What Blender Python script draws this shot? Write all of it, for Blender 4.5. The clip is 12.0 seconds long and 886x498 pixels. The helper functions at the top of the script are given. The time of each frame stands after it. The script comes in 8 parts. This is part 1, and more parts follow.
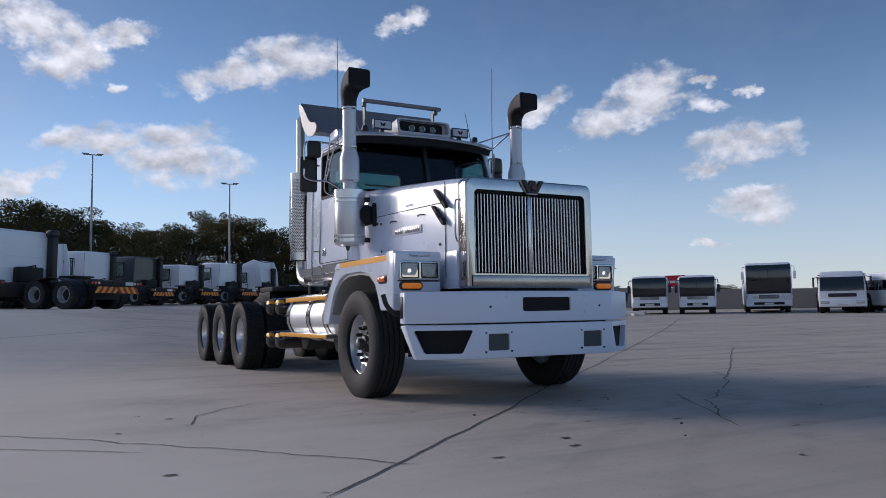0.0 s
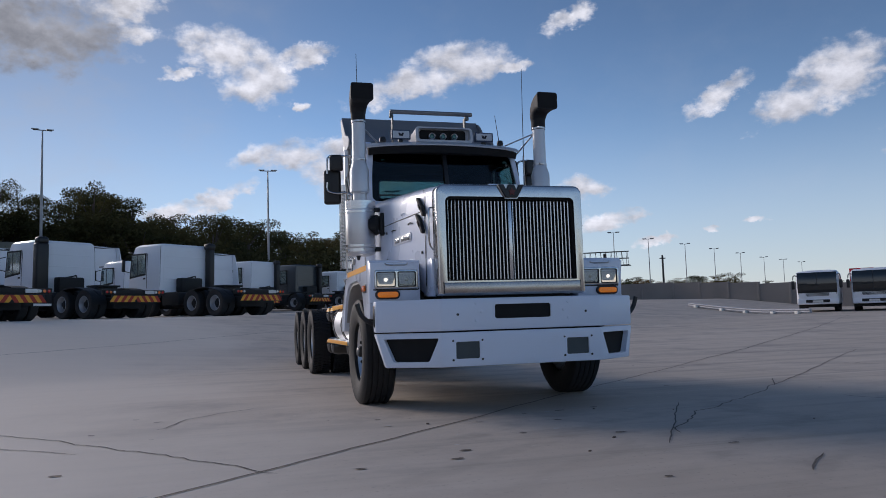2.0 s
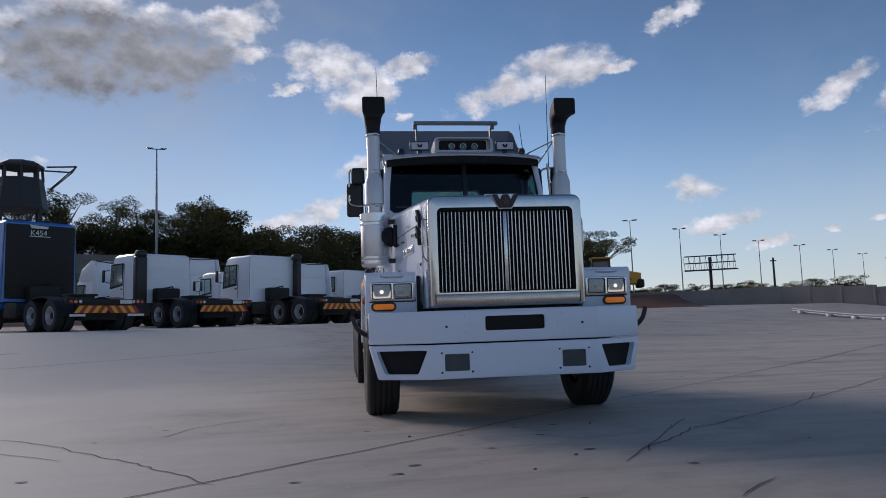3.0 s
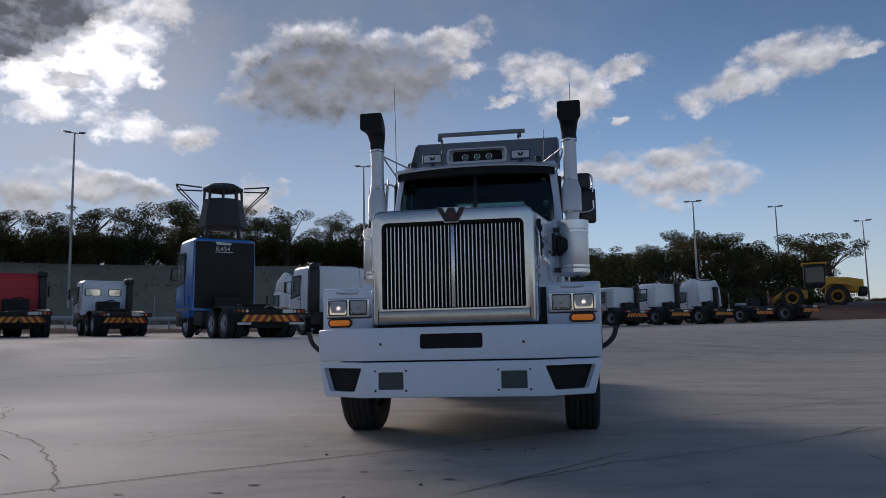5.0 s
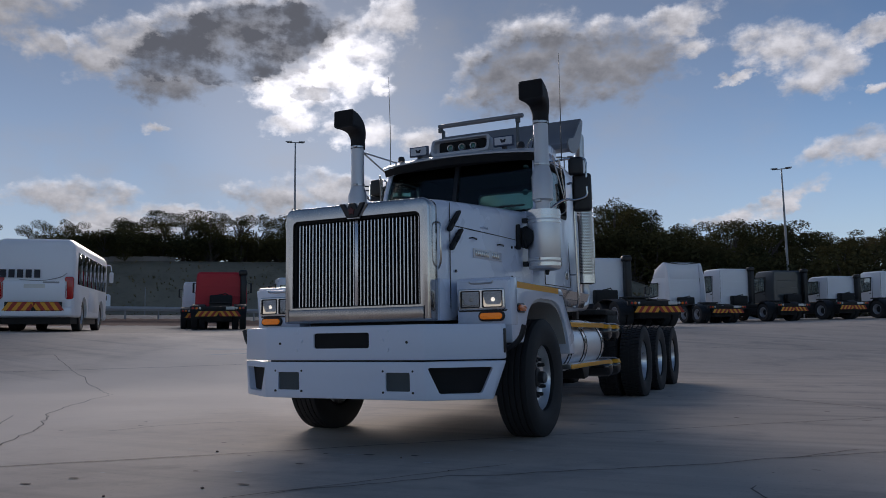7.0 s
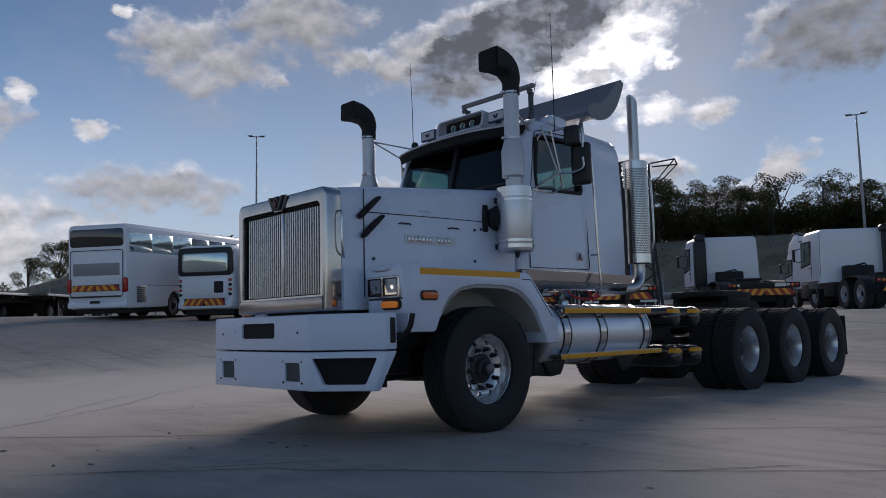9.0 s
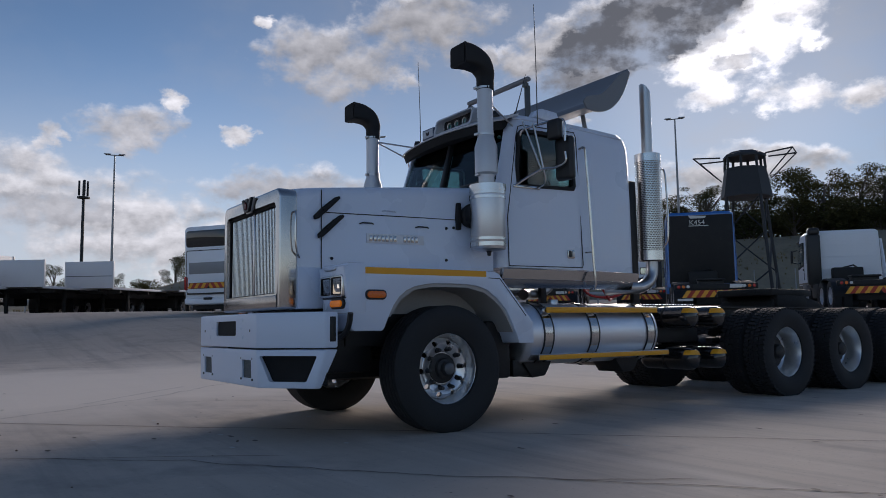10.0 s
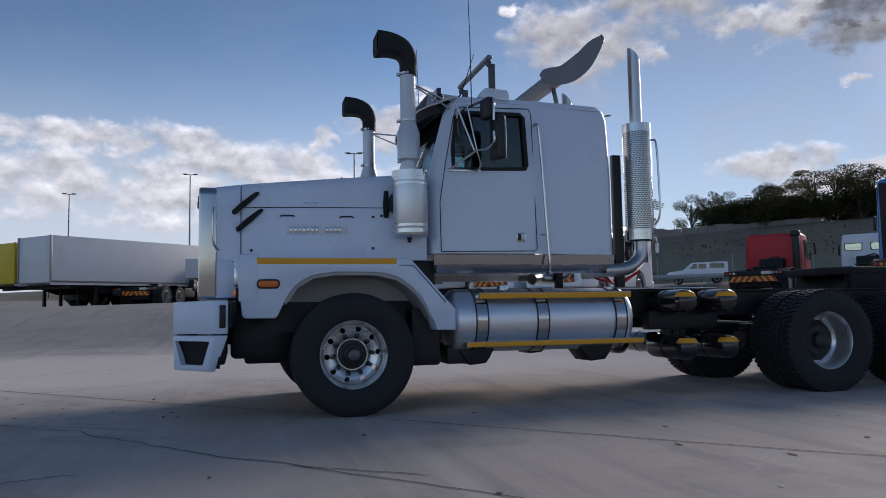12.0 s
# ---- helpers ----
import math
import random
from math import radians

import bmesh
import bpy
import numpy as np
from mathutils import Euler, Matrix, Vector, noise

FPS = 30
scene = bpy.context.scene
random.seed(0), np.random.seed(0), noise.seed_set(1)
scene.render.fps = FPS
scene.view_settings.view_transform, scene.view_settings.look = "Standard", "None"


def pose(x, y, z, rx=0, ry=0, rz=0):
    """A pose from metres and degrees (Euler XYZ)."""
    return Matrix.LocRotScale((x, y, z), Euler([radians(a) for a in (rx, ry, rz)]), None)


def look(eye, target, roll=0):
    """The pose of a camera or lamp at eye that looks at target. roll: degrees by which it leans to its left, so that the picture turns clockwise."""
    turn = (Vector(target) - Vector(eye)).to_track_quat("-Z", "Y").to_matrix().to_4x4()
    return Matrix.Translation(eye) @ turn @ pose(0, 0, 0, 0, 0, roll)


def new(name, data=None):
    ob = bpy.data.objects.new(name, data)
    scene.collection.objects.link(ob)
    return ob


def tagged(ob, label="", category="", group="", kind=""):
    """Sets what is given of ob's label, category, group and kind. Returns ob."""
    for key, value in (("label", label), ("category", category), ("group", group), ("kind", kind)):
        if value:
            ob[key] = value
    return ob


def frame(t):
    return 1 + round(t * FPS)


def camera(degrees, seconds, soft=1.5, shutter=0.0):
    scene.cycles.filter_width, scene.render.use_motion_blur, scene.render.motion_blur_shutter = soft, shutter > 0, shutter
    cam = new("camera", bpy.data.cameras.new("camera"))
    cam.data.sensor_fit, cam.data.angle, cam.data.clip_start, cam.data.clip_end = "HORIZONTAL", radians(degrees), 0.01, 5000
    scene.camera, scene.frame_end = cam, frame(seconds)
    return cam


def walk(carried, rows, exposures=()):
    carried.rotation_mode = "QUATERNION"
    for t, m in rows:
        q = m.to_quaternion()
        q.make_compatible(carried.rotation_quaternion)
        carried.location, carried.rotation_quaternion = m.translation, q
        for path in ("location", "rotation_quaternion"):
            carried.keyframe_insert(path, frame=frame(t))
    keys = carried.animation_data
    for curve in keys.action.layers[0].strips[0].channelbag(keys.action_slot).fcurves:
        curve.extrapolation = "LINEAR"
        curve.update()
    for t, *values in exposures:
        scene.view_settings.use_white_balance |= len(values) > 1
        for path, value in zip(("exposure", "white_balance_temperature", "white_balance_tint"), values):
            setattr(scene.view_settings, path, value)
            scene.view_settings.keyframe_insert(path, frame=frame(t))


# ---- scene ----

cam = camera(60.0, 12.0, soft=0.9)
PATH = [
    (0, (-4.122, -5.646, 0.816), (-3.171, -3.894, 0.983), -1.0),
    (0.5, (-3.746, -5.863, 0.827), (-2.884, -4.066, 0.990), -1.1),
    (1, (-3.356, -6.068, 0.819), (-2.594, -4.226, 0.983), -1.2),
    (1.5, (-2.911, -6.231, 0.833), (-2.263, -4.347, 1.002), -1.5),
    (2, (-2.479, -6.332, 0.840), (-1.944, -4.413, 1.019), -1.8),
    (2.5, (-1.999, -6.443, 0.843), (-1.595, -4.494, 1.036), -1.9),
    (3, (-1.504, -6.520, 0.858), (-1.233, -4.549, 1.062), -2.0),
    (3.5, (-0.967, -6.556, 0.870), (-0.833, -4.572, 1.084), -2.0),
    (4, (-0.385, -6.546, 0.876), (-0.391, -4.558, 1.099), -1.8),
    (4.5, (0.233, -6.482, 0.878), (0.086, -4.501, 1.109), -1.5),
    (5, (0.878, -6.356, 0.877), (0.591, -4.391, 1.117), -1.2),
    (5.5, (1.525, -6.169, 0.876), (1.103, -4.230, 1.123), -0.9),
    (6, (2.134, -5.943, 0.877), (1.585, -4.036, 1.124), -0.7),
    (6.5, (2.778, -5.645, 0.886), (2.088, -3.784, 1.126), -0.6),
    (7, (3.402, -5.291, 0.896), (2.559, -3.492, 1.126), -0.8),
    (7.5, (4.021, -4.870, 0.898), (3.019, -3.155, 1.118), -1.1),
    (8, (4.629, -4.387, 0.893), (3.469, -2.774, 1.106), -1.2),
    (8.5, (5.205, -3.852, 0.886), (3.895, -2.358, 1.092), -1.3),
    (9, (5.729, -3.278, 0.879), (4.284, -1.911, 1.083), -1.3),
    (9.5, (6.189, -2.692, 0.876), (4.630, -1.456, 1.080), -1.1),
    (10, (6.602, -2.131, 0.877), (4.946, -1.027, 1.078), -0.8),
    (10.5, (6.970, -1.494, 0.882), (5.222, -0.543, 1.076), -0.5),
    (11, (7.324, -0.848, 0.874), (5.500, -0.048, 1.059), -0.5),
    (11.5, (7.612, -0.163, 0.865), (5.730, 0.490, 1.040), -0.6),
    (12, (7.811, 0.537, 0.863), (5.886, 1.054, 1.031), -1.0),
]
walk(cam, [(t, look(eye, aim, roll)) for t, eye, aim, roll in PATH],
     [(0, -0.04, 5900, 17), (2.5, -0.10, 6000, 17), (5.5, -0.39, 6150, 17), (7.0, -0.42, 6100, 17), (9.5, -0.28, 6150, 17), (12, -0.03, 6050, 17)])

# ---- world, sun, exposure ----
SUN_BEARING, SUN_HEIGHT = 35.0, 19.0      # degrees left of +y, degrees above the horizon
sun_dir = Vector((-math.sin(radians(SUN_BEARING)) * math.cos(radians(SUN_HEIGHT)),
                  math.cos(radians(SUN_BEARING)) * math.cos(radians(SUN_HEIGHT)), math.sin(radians(SUN_HEIGHT))))
scene.view_settings.exposure = 0.0


def calc(tree, op, *args, clamp=False):
    """A math node; numbers or sockets as arguments; returns its output."""
    n = tree.nodes.new("ShaderNodeMath")
    n.operation, n.use_clamp = op, clamp
    for k, a in enumerate(args):
        if isinstance(a, (int, float)):
            n.inputs[k].default_value = a
        else:
            tree.links.new(a, n.inputs[k])
    return n.outputs[0]


def mixed(tree, fac, a, b, blend="MIX"):
    n = tree.nodes.new("ShaderNodeMix")
    n.data_type, n.blend_type = "RGBA", blend
    for k, v in ((0, fac), (6, a), (7, b)):
        if isinstance(v, (int, float)):
            n.inputs[k].default_value = v
        elif isinstance(v, tuple):
            n.inputs[k].default_value = (*v, 1)
        else:
            tree.links.new(v, n.inputs[k])
    return n.outputs[2]


def smooth(tree, x, lo, hi, a=0.0, b=1.0):
    n = tree.nodes.new("ShaderNodeMapRange")
    n.interpolation_type = "SMOOTHSTEP"
    tree.links.new(x, n.inputs[0])
    for k, v in enumerate((lo, hi, a, b)):
        n.inputs[k + 1].default_value = v
    return n.outputs[0]


# clouds: bearing, height, half width, half depth, slope (degrees), darkness of the core
CLOUDS_EAST = [(-36.2, 15, 2.4, 0.7, 27, 0.12), (-44.3, 15.5, 2.6, 1.5, -2, 0.22), (-41, 13.7, 2.7, 1, 15, 0.25), (-47.5, 14.5, 1.8, 0.5, -13, 0.1), (-48.2, 15.8, 1.2, 0.3, -9, 0.02), (-50.7, 14.9, 0.9, 0.3, 2, 0.02), (-50.1, 11.5, 3.4, 1.1, -1, 0.3), (-47.5, 9.7, 1.5, 0.5, -6, 0.2), (-51, 7.2, 2.5, 1, 0, 0.25), (-38.1, 6.1, 0.6, 0.2, 7, 0.1), (-35.1, 5.7, 0.6, 0.2, -3, 0.1), (-47.9, 4.6, 1.1, 0.2, -3, 0.1), (-31.3, 5.1, 1.3, 0.3, 9, 0.1), (-38.2, 6, 0.5, 0.2, -4, 0.05)]
CLOUDS_NORTH = [(0.2, 19.3, 3.2, 1.3, -4, 0.15), (-2.1, 17.6, 2.4, 1.6, 5, 0.2), (-5.5, 19.2, 2, 0.6, 15, 0.1), (3.2, 17.6, 1.2, 0.3, 12, 0.1), (-5, 15.6, 0.7, 0.3, 3, 0.1), (-17, 18.5, 3.4, 1.3, 7, 0.22), (-12.3, 17.2, 3.7, 0.9, 14, 0.25), (-20.9, 18.3, 1.3, 0.4, -1, 0.1), (-3.9, 12.2, 2.8, 0.9, 7, 0.3), (-9.4, 12.8, 3.1, 0.7, 5, 0.3), (-9.4, 11, 3.9, 1.5, 1, 0.25), (0.6, 9.1, 2.6, 0.6, 27, 0.2), (4.1, 8.1, 2.5, 0.5, 11, 0.25), (6.5, 20, 1.9, 0.6, 9, 0.2), (-25.7, 21.3, 1.8, 0.6, 17, 0.05), (-26.5, 9.1, 1.6, 0.7, -4, 0.15)]
CLOUDS_NORTH_MORE = [(-28.2, 6.7, 2, 0.5, 5, 0.15), (7.5, 21.6, 3.2, 1.1, 22, 0.3)]
CLOUDS_SUN = [(17.8, 19.6, 5, 2.9, 8, 0.8), (13, 19.7, 5.6, 2.3, 2, 0.78), (21.3, 18.6, 3.5, 1.2, 19, 0.6), (40.8, 21.7, 7.4, 2.1, 15, 0.97), (44.9, 18.4, 3.5, 1.5, 8, 0.85), (36.8, 20.7, 2.4, 1.1, 6, 0.6), (33.1, 20.3, 3.7, 2.8, 4, 0.12), (36.6, 18.3, 3.5, 1.7, -3, 0.15), (35, 18.1, 1.2, 0.5, 5, 0.5), (29, 23, 2.5, 1.4, 17, 0.3), (29.6, 18.5, 0.7, 0.6, 3, 0.05), (36.3, 15.8, 2.4, 0.7, 14, 0.3), (31.4, 15.2, 3, 0.9, -3, 0.25), (26.6, 14.7, 1.8, 0.8, 2, 0.25), (45.9, 14.8, 1, 0.4, 7, 0.2), (37.6, 10.4, 3.2, 1.3, 11, 0.55)]
CLOUDS_SUN_MORE = [(32.5, 10.9, 4, 1.1, -10, 0.5), (43.4, 8.9, 4.2, 0.7, -2, 0.35), (25.5, 8.4, 3, 1, 0, 0.5), (22, 10.7, 1.9, 1.2, 10, 0.4)]
CLOUDS_NORTHWEST = [(64.7, 19.5, 4.6, 2.1, -7, 0.55), (57.5, 22.1, 4.8, 2, 9, 0.6), (61.6, 18.5, 2.5, 1, 2, 0.45), (48, 19.9, 3.6, 1.7, 16, 0.5), (78.7, 13.8, 3.2, 1.3, 5, 0.4), (71.4, 13.8, 1, 0.6, 4, 0.1), (76.1, 16.2, 1.1, 0.5, -5, 0.02), (69.8, 21.9, 0.8, 0.3, 5, 0), (67.3, 10.2, 5.5, 1.3, 1, 0.55), (79.5, 7.2, 7.1, 3, -7, 0.18), (72.5, 7.7, 3, 0.7, 2, 0.15), (50.6, 9.8, 3.8, 1.1, 1, 0.45), (47.5, 8, 3.9, 1, -5, 0.35), (53.4, 19.6, 2.2, 0.9, -8, 0.5)]
CLOUDS_WEST = [(91.7, 11.5, 4.7, 1.3, -15, 0.2), (86.1, 9.8, 4.3, 2.2, -8, 0.18), (94.6, 9, 4.8, 2.2, 4, 0.12), (83.8, 8.5, 3.8, 0.9, 2, 0.45), (84.3, 13, 1, 0.9, 3, 0.2), (96.1, 11.9, 1.5, 0.4, 6, 0.2), (101.6, 12.3, 6.5, 1, -2, 0.12), (102.2, 9.3, 4.6, 1.9, 3, 0.18), (90.1, 10.6, 6.1, 1.1, 1, 0.1)]

world = bpy.data.worlds.new("world")
scene.world = world
world.use_nodes = True
wt = world.node_tree
wt.nodes.clear()
sky = wt.nodes.new("ShaderNodeTexSky")
sky.sky_type, sky.sun_disc = "NISHITA", False
sky.sun_elevation, sky.sun_rotation = radians(SUN_HEIGHT), radians(-SUN_BEARING)
sky.air_density, sky.dust_density, sky.ozone_density = 1.0, 0.0, 2.6
coord = wt.nodes.new("ShaderNodeTexCoord")
split = wt.nodes.new("ShaderNodeSeparateXYZ")
wt.links.new(coord.outputs["Generated"], split.inputs[0])
bearing = calc(wt, "MULTIPLY", calc(wt, "ARCTAN2", calc(wt, "MULTIPLY", split.outputs[0], -1.0), split.outputs[1]), 57.2958)
height = calc(wt, "MULTIPLY", calc(wt, "ARCSINE", split.outputs[2]), 57.2958)


def sky_noise(scale, detail, rough, stretch=1.0):
    place = wt.nodes.new("ShaderNodeCombineXYZ")
    wt.links.new(calc(wt, "MULTIPLY", bearing, 0.05), place.inputs[0])
    wt.links.new(calc(wt, "MULTIPLY", height, 0.05 * stretch), place.inputs[1])
    n = wt.nodes.new("ShaderNodeTexNoise")
    n.inputs["Scale"].default_value, n.inputs["Detail"].default_value, n.inputs["Roughness"].default_value = scale, detail, rough
    wt.links.new(place.outputs[0], n.inputs["Vector"])
    return n.outputs["Fac"]


def sky_noise_at(scale, detail, rough, stretch, du, dv):
    place = wt.nodes.new("ShaderNodeCombineXYZ")
    wt.links.new(calc(wt, "MULTIPLY", calc(wt, "ADD", bearing, du), 0.05), place.inputs[0])
    wt.links.new(calc(wt, "MULTIPLY", calc(wt, "ADD", height, dv), 0.05 * stretch), place.inputs[1])
    n = wt.nodes.new("ShaderNodeTexNoise")
    n.inputs["Scale"].default_value, n.inputs["Detail"].default_value, n.inputs["Roughness"].default_value = scale, detail, rough
    wt.links.new(place.outputs[0], n.inputs["Vector"])
    return n.outputs["Fac"]


puff = calc(wt, "SUBTRACT", sky_noise(8.0, 8, 0.56, 1.4), 0.5)
wisp = calc(wt, "SUBTRACT", sky_noise(2.6, 5, 0.55, 1.6), 0.5)
curl = calc(wt, "SUBTRACT", sky_noise(6.0, 4, 0.5, 1.2), 0.5)
fray = calc(wt, "SUBTRACT", sky_noise(17.0, 6, 0.62, 1.5), 0.5)
tuft = calc(wt, "SUBTRACT", sky_noise_at(13.0, 6, 0.6, 1.3, 31.0, 7.0), 0.5)
swept = calc(wt, "ADD", bearing, calc(wt, "ADD", calc(wt, "MULTIPLY", curl, 3.6), calc(wt, "MULTIPLY", fray, 2.6)))
lifted = calc(wt, "ADD", height, calc(wt, "ADD", calc(wt, "MULTIPLY", wisp, 1.0), calc(wt, "ADD", calc(wt, "MULTIPLY", puff, 0.9), calc(wt, "MULTIPLY", tuft, 1.7))))
cover, core = None, None
for az, el, wide, deep, slope, dark in CLOUDS_EAST + CLOUDS_NORTH + CLOUDS_NORTH_MORE + CLOUDS_SUN + CLOUDS_SUN_MORE + CLOUDS_NORTHWEST + CLOUDS_WEST:
    cs, sn = math.cos(radians(slope)), math.sin(radians(slope))
    right, up = calc(wt, "SUBTRACT", az, swept), calc(wt, "SUBTRACT", lifted, el)
    du = calc(wt, "ADD", calc(wt, "MULTIPLY", right, cs / (wide * 1.22)), calc(wt, "MULTIPLY", up, sn / (wide * 1.22)))
    dv = calc(wt, "ADD", calc(wt, "MULTIPLY", right, -sn / (deep * 1.38)), calc(wt, "MULTIPLY", up, cs / (deep * 1.38)))
    inside = calc(wt, "SUBTRACT", 1.0, calc(wt, "ADD", calc(wt, "MULTIPLY", du, du), calc(wt, "MULTIPLY", dv, dv)))
    cover = calc(wt, "SMOOTH_MAX", cover, inside, 0.25) if cover else calc(wt, "MAXIMUM", inside, -3.0)
    thick = calc(wt, "MULTIPLY", calc(wt, "ADD", calc(wt, "MULTIPLY", calc(wt, "ADD", inside, calc(wt, "SUBTRACT", calc(wt, "MULTIPLY", puff, 1.0), calc(wt, "MULTIPLY", dv, 0.5))), 1.7), 0.25, clamp=True), dark)
    core = calc(wt, "MAXIMUM", core, thick) if core else thick
edge = calc(wt, "ADD", cover, calc(wt, "MULTIPLY", puff, 3.1))
mask = smooth(wt, edge, -0.15, 1.05)
deepness = calc(wt, "MULTIPLY", core, calc(wt, "ADD", 1.0, calc(wt, "MULTIPLY", puff, 0.9)), clamp=True)
# nearness to the sun
aim = wt.nodes.new("ShaderNodeVectorMath")
aim.operation = "DOT_PRODUCT"
wt.links.new(coord.outputs["Generated"], aim.inputs[0])
aim.inputs[1].default_value = sun_dir
near = smooth(wt, aim.outputs["Value"], 0.72, 1.0)
halo = smooth(wt, aim.outputs["Value"], 0.985, 0.9998)
bright = calc(wt, "ADD", 6.5, calc(wt, "ADD", calc(wt, "MULTIPLY", near, 1.6), calc(wt, "MULTIPLY", halo, 7.0)))
relief = calc(wt, "SUBTRACT", sky_noise_at(8.0, 8, 0.56, 1.4, 0.0, -0.35), sky_noise_at(8.0, 8, 0.56, 1.4, 0.0, 0.35))
bright = calc(wt, "MULTIPLY", bright, calc(wt, "ADD", 1.0, calc(wt, "ADD", calc(wt, "MULTIPLY", puff, 0.9), calc(wt, "MULTIPLY", relief, 1.7))))
lit = mixed(wt, near, (0.985, 0.975, 0.955), (1.0, 0.98, 0.94))
lit_tree = wt.nodes.new("ShaderNodeVectorMath")
lit_tree.operation = "SCALE"
wt.links.new(lit, lit_tree.inputs[0])
wt.links.new(bright, lit_tree.inputs["Scale"])
cloud = mixed(wt, deepness, lit_tree.outputs[0], mixed(wt, near, (2.2, 2.3, 2.5), (1.15, 1.2, 1.3)))
# haze: a thin veil near the sun, paleness towards the horizon, most of all in the west
thin = calc(wt, "MULTIPLY", smooth(wt, calc(wt, "ADD", wisp, calc(wt, "MULTIPLY", puff, 0.4)), -0.10, 0.35), calc(wt, "ADD", 0.10, calc(wt, "MULTIPLY", near, 0.42)))
veil = mixed(wt, thin, sky.outputs[0], (4.4, 4.7, 5.1))
low = calc(wt, "MULTIPLY", smooth(wt, height, 16.0, 0.0), 0.54)
veil = mixed(wt, low, veil, (5.1, 5.45, 5.75))
west = calc(wt, "MULTIPLY", smooth(wt, bearing, 50.0, 88.0), smooth(wt, height, 21.0, 4.0, 0.0, 0.68))
veil = mixed(wt, west, veil, (5.2, 5.5, 5.8))
glow = calc(wt, "MULTIPLY", near, 0.5)
veil = mixed(wt, glow, veil, (3.7, 3.95, 4.2))
shine = smooth(wt, aim.outputs["Value"], 0.975, 0.9997, 0.0, 0.28)
veil = mixed(wt, shine, veil, (8.6, 8.6, 8.4))
deep_blue = wt.nodes.new("ShaderNodeVectorMath")
deep_blue.operation = "SCALE"
wt.links.new(veil, deep_blue.inputs[0])
wt.links.new(smooth(wt, height, 6.0, 26.0, 1.0, 0.70), deep_blue.inputs["Scale"])
both = mixed(wt, calc(wt, "MULTIPLY", mask, 0.96), deep_blue.outputs[0], cloud)
back = wt.nodes.new("ShaderNodeBackground")
back.inputs["Strength"].default_value = 0.12
out = wt.nodes.new("ShaderNodeOutputWorld")
wt.links.new(both, back.inputs["Color"])
wt.links.new(back.outputs[0], out.inputs["Surface"])

sun = new("sun", bpy.data.lights.new("sun", "SUN"))
sun.data.energy, sun.data.angle, sun.data.color = 2.35, radians(25.0), (1.0, 0.88, 0.74)
sun.matrix_world = look((0, 0, 40), Vector((0, 0, 40)) - sun_dir)

# ---- materials ----
def surface(name, base, rough=0.5, metal=0.0, var=0.12, scale=3.0, fine=40.0, bump=0.05, coat=0.0, wear=None, wear_amount=0.0, space="Object", emit=0.0):
    """A node material with colour and gloss that vary at two scales, fine relief, and worn or dusty patches."""
    m = bpy.data.materials.new(name)
    m.use_nodes = True
    t = m.node_tree
    b = t.nodes["Principled BSDF"]
    co = t.nodes.new("ShaderNodeTexCoord").outputs[space]

    def grain(s, detail):
        n = t.nodes.new("ShaderNodeTexNoise")
        n.inputs["Scale"].default_value, n.inputs["Detail"].default_value = s, detail
        t.links.new(co, n.inputs["Vector"])
        return n.outputs["Fac"]
    big, small = grain(scale, 4), grain(fine, 3)
    lo, hi = tuple(c * (1 - var) for c in base), tuple(min(1, c * (1 + var)) for c in base)
    col = mixed(t, calc(t, "ADD", calc(t, "MULTIPLY", big, 0.65), calc(t, "MULTIPLY", small, 0.35)), lo, hi)
    if wear:
        spots = smooth(t, calc(t, "ADD", calc(t, "MULTIPLY", grain(scale * 0.7, 6), 0.7), calc(t, "MULTIPLY", small, 0.3)), 0.5, 0.68, 0.0, wear_amount)
        col = mixed(t, spots, col, wear)
    t.links.new(col, b.inputs["Base Color"])
    b.inputs["Metallic"].default_value = metal
    t.links.new(calc(t, "ADD", rough - 0.08, calc(t, "MULTIPLY", big, 0.16)), b.inputs["Roughness"])
    b.inputs["Coat Weight"].default_value, b.inputs["Coat Roughness"].default_value = coat, 0.06
    if emit:
        b.inputs["Emission Color"].default_value, b.inputs["Emission Strength"].default_value = (*base, 1), emit
    if bump:
        n = t.nodes.new("ShaderNodeBump")
        n.inputs["Strength"].default_value, n.inputs["Distance"].default_value = bump, 0.01
        t.links.new(small, n.inputs["Height"])
        t.links.new(n.outputs[0], b.inputs["Normal"])
    return m


def pane(name, tint, gloss=0.06, rough=0.01):
    """Clear or tinted glass: tinted transmission with a mirror film that grows at a slant."""
    m = bpy.data.materials.new(name)
    m.use_nodes = True
    t = m.node_tree
    t.nodes.clear()
    clear, shine, blend, o = (t.nodes.new(k) for k in ("ShaderNodeBsdfTransparent", "ShaderNodeBsdfGlossy", "ShaderNodeMixShader", "ShaderNodeOutputMaterial"))
    clear.inputs[0].default_value = (*tint, 1)
    shine.inputs["Roughness"].default_value = rough
    w = t.nodes.new("ShaderNodeLayerWeight")
    w.inputs[0].default_value = 0.5
    t.links.new(calc(t, "ADD", gloss, calc(t, "MULTIPLY", calc(t, "POWER", w.outputs["Facing"], 4.0), 0.85), clamp=True), blend.inputs[0])
    t.links.new(clear.outputs[0], blend.inputs[1])
    t.links.new(shine.outputs[0], blend.inputs[2])
    t.links.new(blend.outputs[0], o.inputs[0])
    return m


